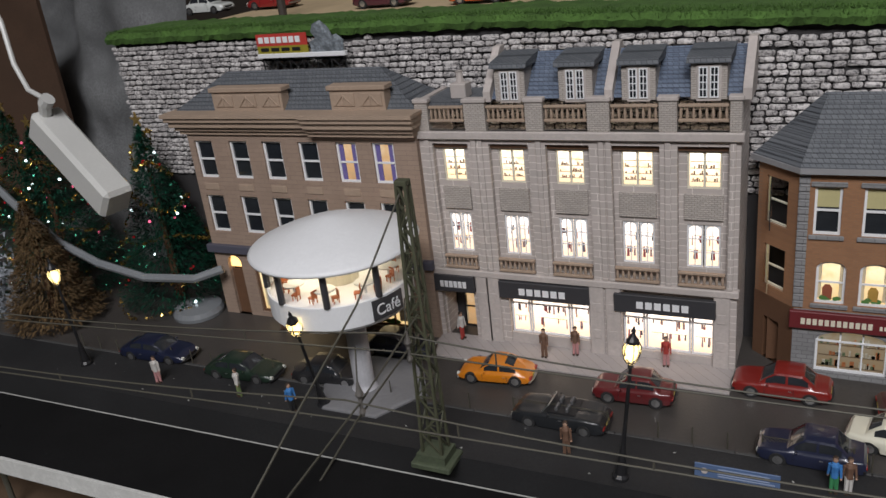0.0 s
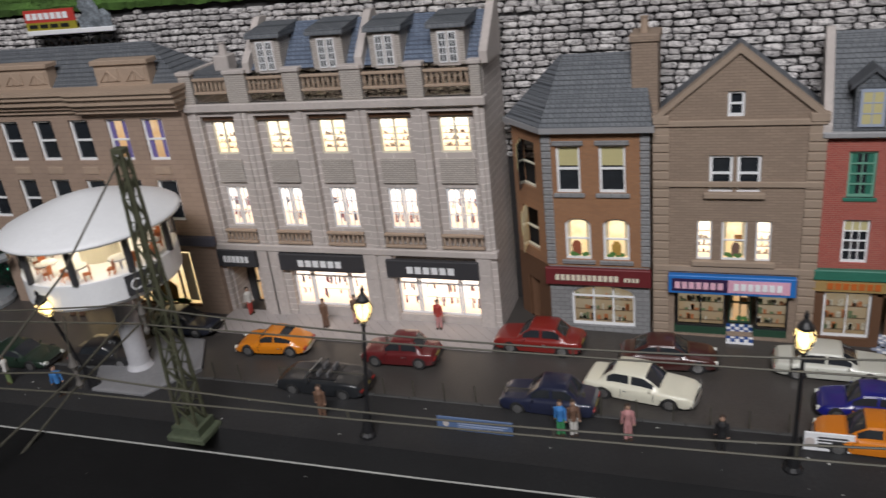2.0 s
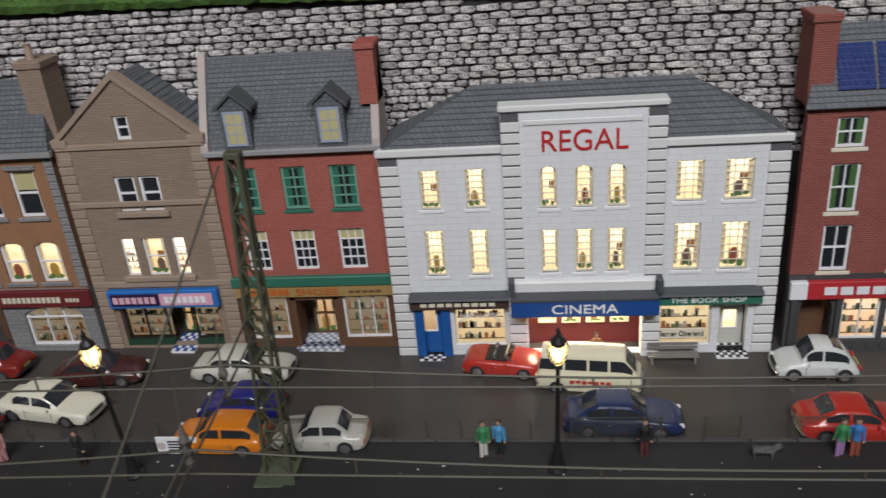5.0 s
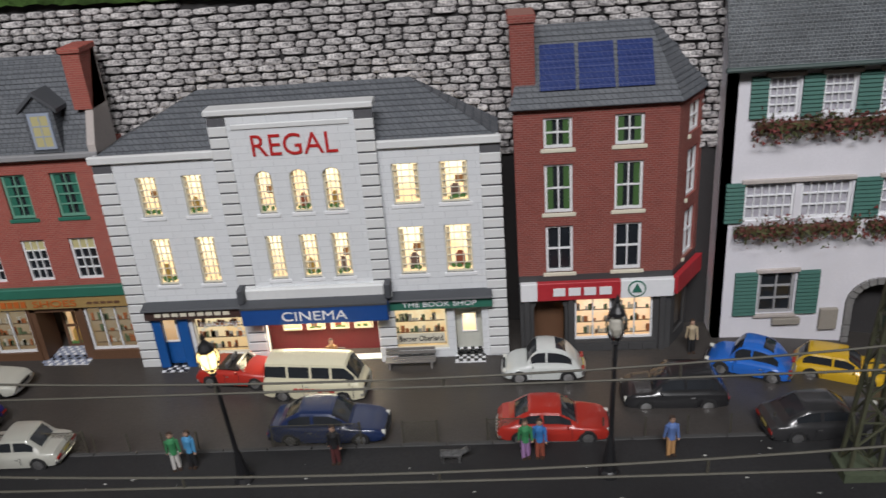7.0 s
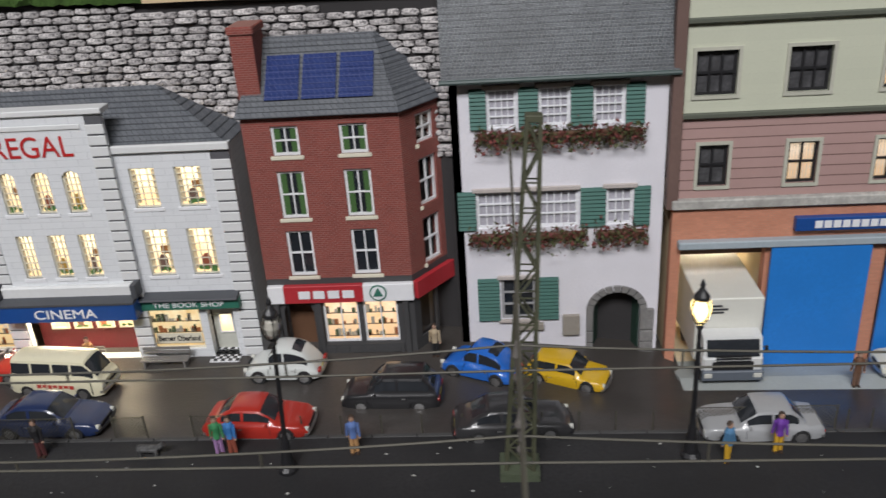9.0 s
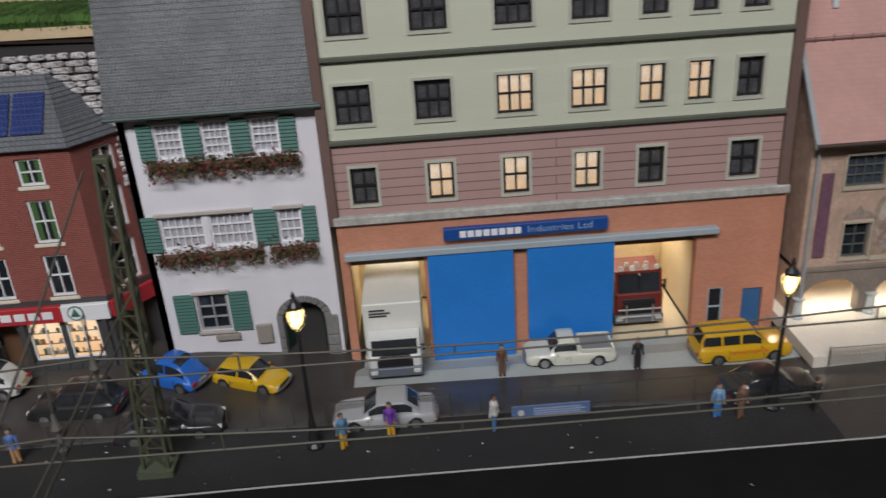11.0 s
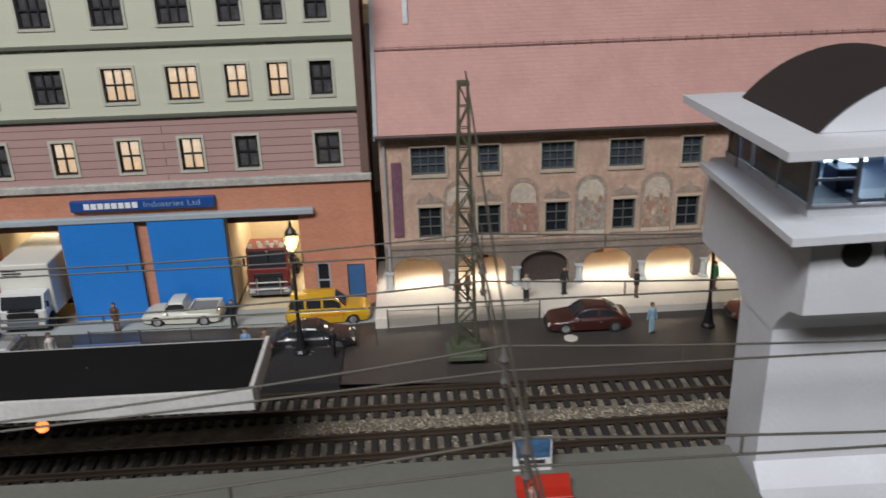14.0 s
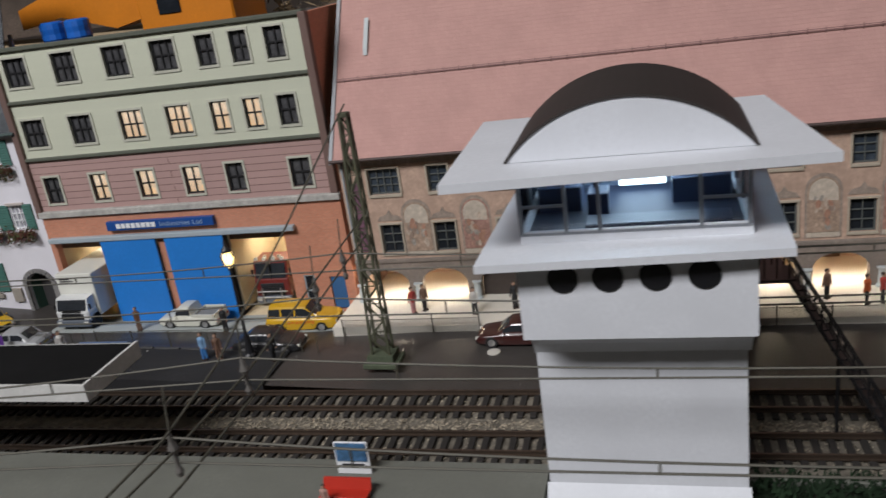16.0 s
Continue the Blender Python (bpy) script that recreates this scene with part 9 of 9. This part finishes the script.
def conifer(x, y, z0, h, r, seed, needles, colour, label, tinsel=True):
    T = thing("christmas_tree" if tinsel else "conifer", x, y, z0, label, "christmas tree" if tinsel else "tree", "decorated trees" if tinsel else "")
    g = random.Random(seed)
    bm = bmesh.new()
    rod(bm, (x, y, z0), (x, y, z0 + h * 0.97), r * 0.09, 7, 0, 0.4)
    part("trunk", bm, BROWNWOOD, T)
    bm = bmesh.new()
    for _ in range(needles):
        f = g.random() ** 0.75
        zz = z0 + 6 + (h - 6) * (1 - f)
        tier = 0.78 + 0.3 * abs(math.sin(f * 19))
        rad = r * f * tier * (0.45 + 0.6 * g.random() ** 0.5)
        a = g.uniform(0, 2 * math.pi)
        c = Vector((x + rad * math.cos(a), y + rad * math.sin(a), zz - rad * 0.12))
        out = Vector((math.cos(a), math.sin(a), g.uniform(-0.7, 0.5))) * g.uniform(2.5, 5)
        sd = Vector((-math.sin(a), math.cos(a), g.uniform(-0.4, 0.4))) * g.uniform(0.4, 0.8)
        bm.faces.new([bm.verts.new(v) for v in (c + sd, c - sd, c + out)])
    tagged(part("crown", bm, colour, T), kind="stuff")
    if not tinsel:
        return
    bm = bmesh.new()
    for i in range(420):
        f = i / 420
        a = f * 2 * math.pi * 5
        rad = r * (0.12 + 0.98 * f)
        zz = z0 + h * (1 - f) * 0.95 + 5 * math.sin(a * 2.5)
        c = Vector((x + rad * math.cos(a), y + rad * math.sin(a), zz))
        for _ in range(2):
            d = [Vector((g.uniform(-1, 1), g.uniform(-1, 1), g.uniform(-1, 1))) * 2.0 for _ in range(3)]
            bm.faces.new([bm.verts.new(c + v) for v in d])
    flecks = bmesh.new()
    for _ in range(1300):
        f = g.random() ** 0.7
        a, rad = g.uniform(0, 2 * math.pi), r * f * g.uniform(0.85, 1.12)
        c = Vector((x + rad * math.cos(a), y + rad * math.sin(a), z0 + 6 + (h - 6) * (1 - f)))
        flecks.faces.new([flecks.verts.new(c + Vector((g.uniform(-1, 1), g.uniform(-1, 1), g.uniform(-1, 1))) * 1.1) for _ in range(3)])
    tagged(part("glitter", flecks, paint("green_foil_glitter", (0.06, 0.36, 0.22), 0.34, 0.9, relief=0), T), kind="stuff")
    tagged(part("tinsel", bm, paint("gold_tinsel", (0.55, 0.38, 0.1), 0.25, 0.9), T), kind="stuff")
    ball = bmesh.new()
    bmesh.ops.create_icosphere(ball, subdivisions=1, radius=1.25)
    balls = [to_mesh("bauble", ball.copy(), m) for m in (paint("red_bauble", (0.5, 0.01, 0.02), 0.2), glow("white_fairy_light", (0.8, 0.95, 1.0), 3.0), glow("pink_fairy_light", (1.0, 0.15, 0.3), 1.2))]
    ball.free()
    for i in range(20):
        f = g.uniform(0.15, 1)
        a = g.uniform(0, 2 * math.pi)
        piece("bauble", balls[g.choice((0, 0, 1, 1, 2))], T, x + r * f * 1.02 * math.cos(a), y + r * f * 1.02 * math.sin(a), z0 + h * (1 - f) * 0.96 + 4)
    bm = bmesh.new()
    for i in range(5):
        a = math.pi / 2 + i * 2 * math.pi / 5
        p = [(x + q * math.cos(a + d), z0 + h + 4 + q * math.sin(a + d)) for q, d in ((6, 0), (2, 0.6), (0, 0), (2, -0.6))]
        prism(bm, p, "y", y - 0.7, y + 0.7)
    part("star", bm, paint("gold_star", (0.6, 0.42, 0.15), 0.3, 0.8), T)


TINSELGREEN = paint("glossy_tinsel_green", (0.006, 0.055, 0.032), 0.35, vary=0.6, grain=0.9)
conifer(-456, 432, 0, 142, 44, 1, 9000, TINSELGREEN, "dark green tinsel tree with gold garlands and lights")
conifer(-575, 432, 0, 140, 52, 2, 9000, TINSELGREEN, "dark green tinsel tree with gold garlands and lights")
conifer(-612, 440, 0, 152, 40, 4, 6000, TINSELGREEN, "dark green tinsel tree with gold garlands and lights")
conifer(-528, 372, 0, 100, 36, 3, 9000, paint("dry_brown_needles", (0.14, 0.085, 0.035), 0.9, vary=0.5), "dry brown bushy conifer model", False)
bm = bmesh.new()
for _ in range(1400):
    c = Vector((rng.uniform(-640, -560), rng.uniform(350, 400), abs(rng.gauss(0, 26)) + 1))
    bm.faces.new([bm.verts.new(c + Vector((rng.uniform(-3, 3), rng.uniform(-3, 3), rng.uniform(-3, 3)))) for _ in range(3)])
ob = part("snowy_bush", bm, paint("frosted_bush", (0.35, 0.38, 0.42), 0.7, vary=0.5))
tagged(ob, "frosted pale bush at the layout edge", "bush", kind="stuff")
bm = bmesh.new()
for _ in range(4500):
    c = Vector((rng.uniform(1149, 1330), rng.uniform(197, 226), -15 + abs(rng.gauss(0, 5))))
    d = Vector((rng.uniform(-2.5, 2.5), rng.uniform(-2.5, 2.5), rng.uniform(1, 5)))
    bm.faces.new([bm.verts.new(v) for v in (c + Vector((0.9, 0.3, 0)), c - Vector((0.9, 0.3, 0)), c + d)])
ob = part("trackside_bushes", bm, paint("dark_bush_green", (0.010, 0.032, 0.010), 0.9, vary=0.5))
tagged(ob, "dark green scrub beside the tower", "bushes", kind="stuff")

# ---- rubble stones of the retaining wall ----
STONES = []
m, nt, b = nodes_of("pale_rubble_stone")
v = coords_mm(nt)
rnd = nt.nodes.new("ShaderNodeObjectInfo").outputs["Random"]
isl = nt.nodes.new("ShaderNodeNewGeometry").outputs["Random Per Island"]
sm = nt.nodes.new("ShaderNodeMath")
nt.links.new(rnd, sm.inputs[0])
nt.links.new(isl, sm.inputs[1])
fr = nt.nodes.new("ShaderNodeMath")
fr.operation = "FRACT"
nt.links.new(sm.outputs[0], fr.inputs[0])
col = mix_colour(nt, fr.outputs[0], (0.40, 0.38, 0.375), (0.66, 0.63, 0.62))
ns = noise_of(nt, v, 0.55, 4, 0.7)
col = mix_colour(nt, ramp(nt, ns, 0.46, 0.64), col, (0.10, 0.095, 0.10))
nt.links.new(col, b.inputs["Base Color"])
b.inputs["Roughness"].default_value = 0.85
bump(nt, b, ns, 0.7, 0.0006)
RUBBLE = m
g = random.Random(21)
for k in range(14):
    w, h = g.uniform(5.5, 12.5), 1.0
    bm = bmesh.new()
    nn = 9
    ring = []
    for i in range(nn):
        a = 2 * math.pi * i / nn
        ex = abs(math.cos(a)) ** 0.45 * math.copysign(1, math.cos(a))
        ez = abs(math.sin(a)) ** 0.5 * math.copysign(1, math.sin(a))
        ring.append((ex * w / 2 * g.uniform(0.88, 1), ez * g.uniform(1.25, 1.95)))
    lo = [bm.verts.new((p, 0.6, q)) for p, q in ring]
    mid = [bm.verts.new((p * 0.98, -0.9 + g.uniform(-0.3, 0.3), q * 0.97)) for p, q in ring]
    hi = [bm.verts.new((p * 0.78, -1.6 + g.uniform(-0.4, 0.4), q * 0.66)) for p, q in ring]
    top = bm.verts.new((0, -1.9, 0))
    for i in range(nn):
        j = (i + 1) % nn
        bm.faces.new((lo[i], lo[j], mid[j], mid[i]))
        bm.faces.new((mid[i], mid[j], hi[j], hi[i]))
        bm.faces.new((hi[i], hi[j], top))
    STONES.append((w, to_mesh("stone", bm, RUBBLE)))


def lay_stones(wall, x0, x1, z0, top, place, near, joined):
    """Rows of stones on a wall; those inside near become objects, the rest one joined mesh."""
    g = random.Random(int(x0) + 5)
    count, verts, faces = 0, [], []
    z = z0
    while z < 200:
        x = x0 + g.uniform(-4, 0)
        while x < x1:
            w, me = g.choice(STONES)
            cx = x + w / 2
            zz = z + g.uniform(-0.3, 0.3) + 0.9 * noise.noise(Vector((cx * 0.03, z, 0)))
            if cx + w / 2 < x1 + 2 and zz + 2.2 < top(cx):
                p = place(cx, zz)
                if near(cx, zz) and count < 290:
                    ob = new("stone", me)
                    ob.parent = wall
                    ob.matrix_local = p
                    count += 1
                else:
                    base = len(verts)
                    verts.extend([(p @ u.co)[:] for u in me.vertices])
                    faces.extend([[base + i for i in f.vertices] for f in me.polygons])
            x += w + g.uniform(-0.2, 0.5)
        z += 3.75
    me = bpy.data.meshes.new(joined)
    me.from_pydata(verts, [], faces)
    me.materials.append(RUBBLE)
    ob = new(joined, me)
    ob.parent = wall
    tagged(ob, kind="stuff")


lay_stones(wall_a, -490, 396, 96, wall_top, lambda x, z: pose(x * MM, 462.6 * MM, z * MM), lambda x, z: 140 < x < 384 and z > 138, "stone_rest")
lay_stones(wall_b, 2, 252, 96, lambda u: 176 - u * 0.031, lambda u, z: Matrix.Translation((0.386, 0.463, 0)) @ Matrix.Rotation(BEND, 4, "Z") @ pose(u * MM, -0.4 * MM, z * MM), lambda u, z: 2 < u < 150 and z > 130, "stone_rest_bend")
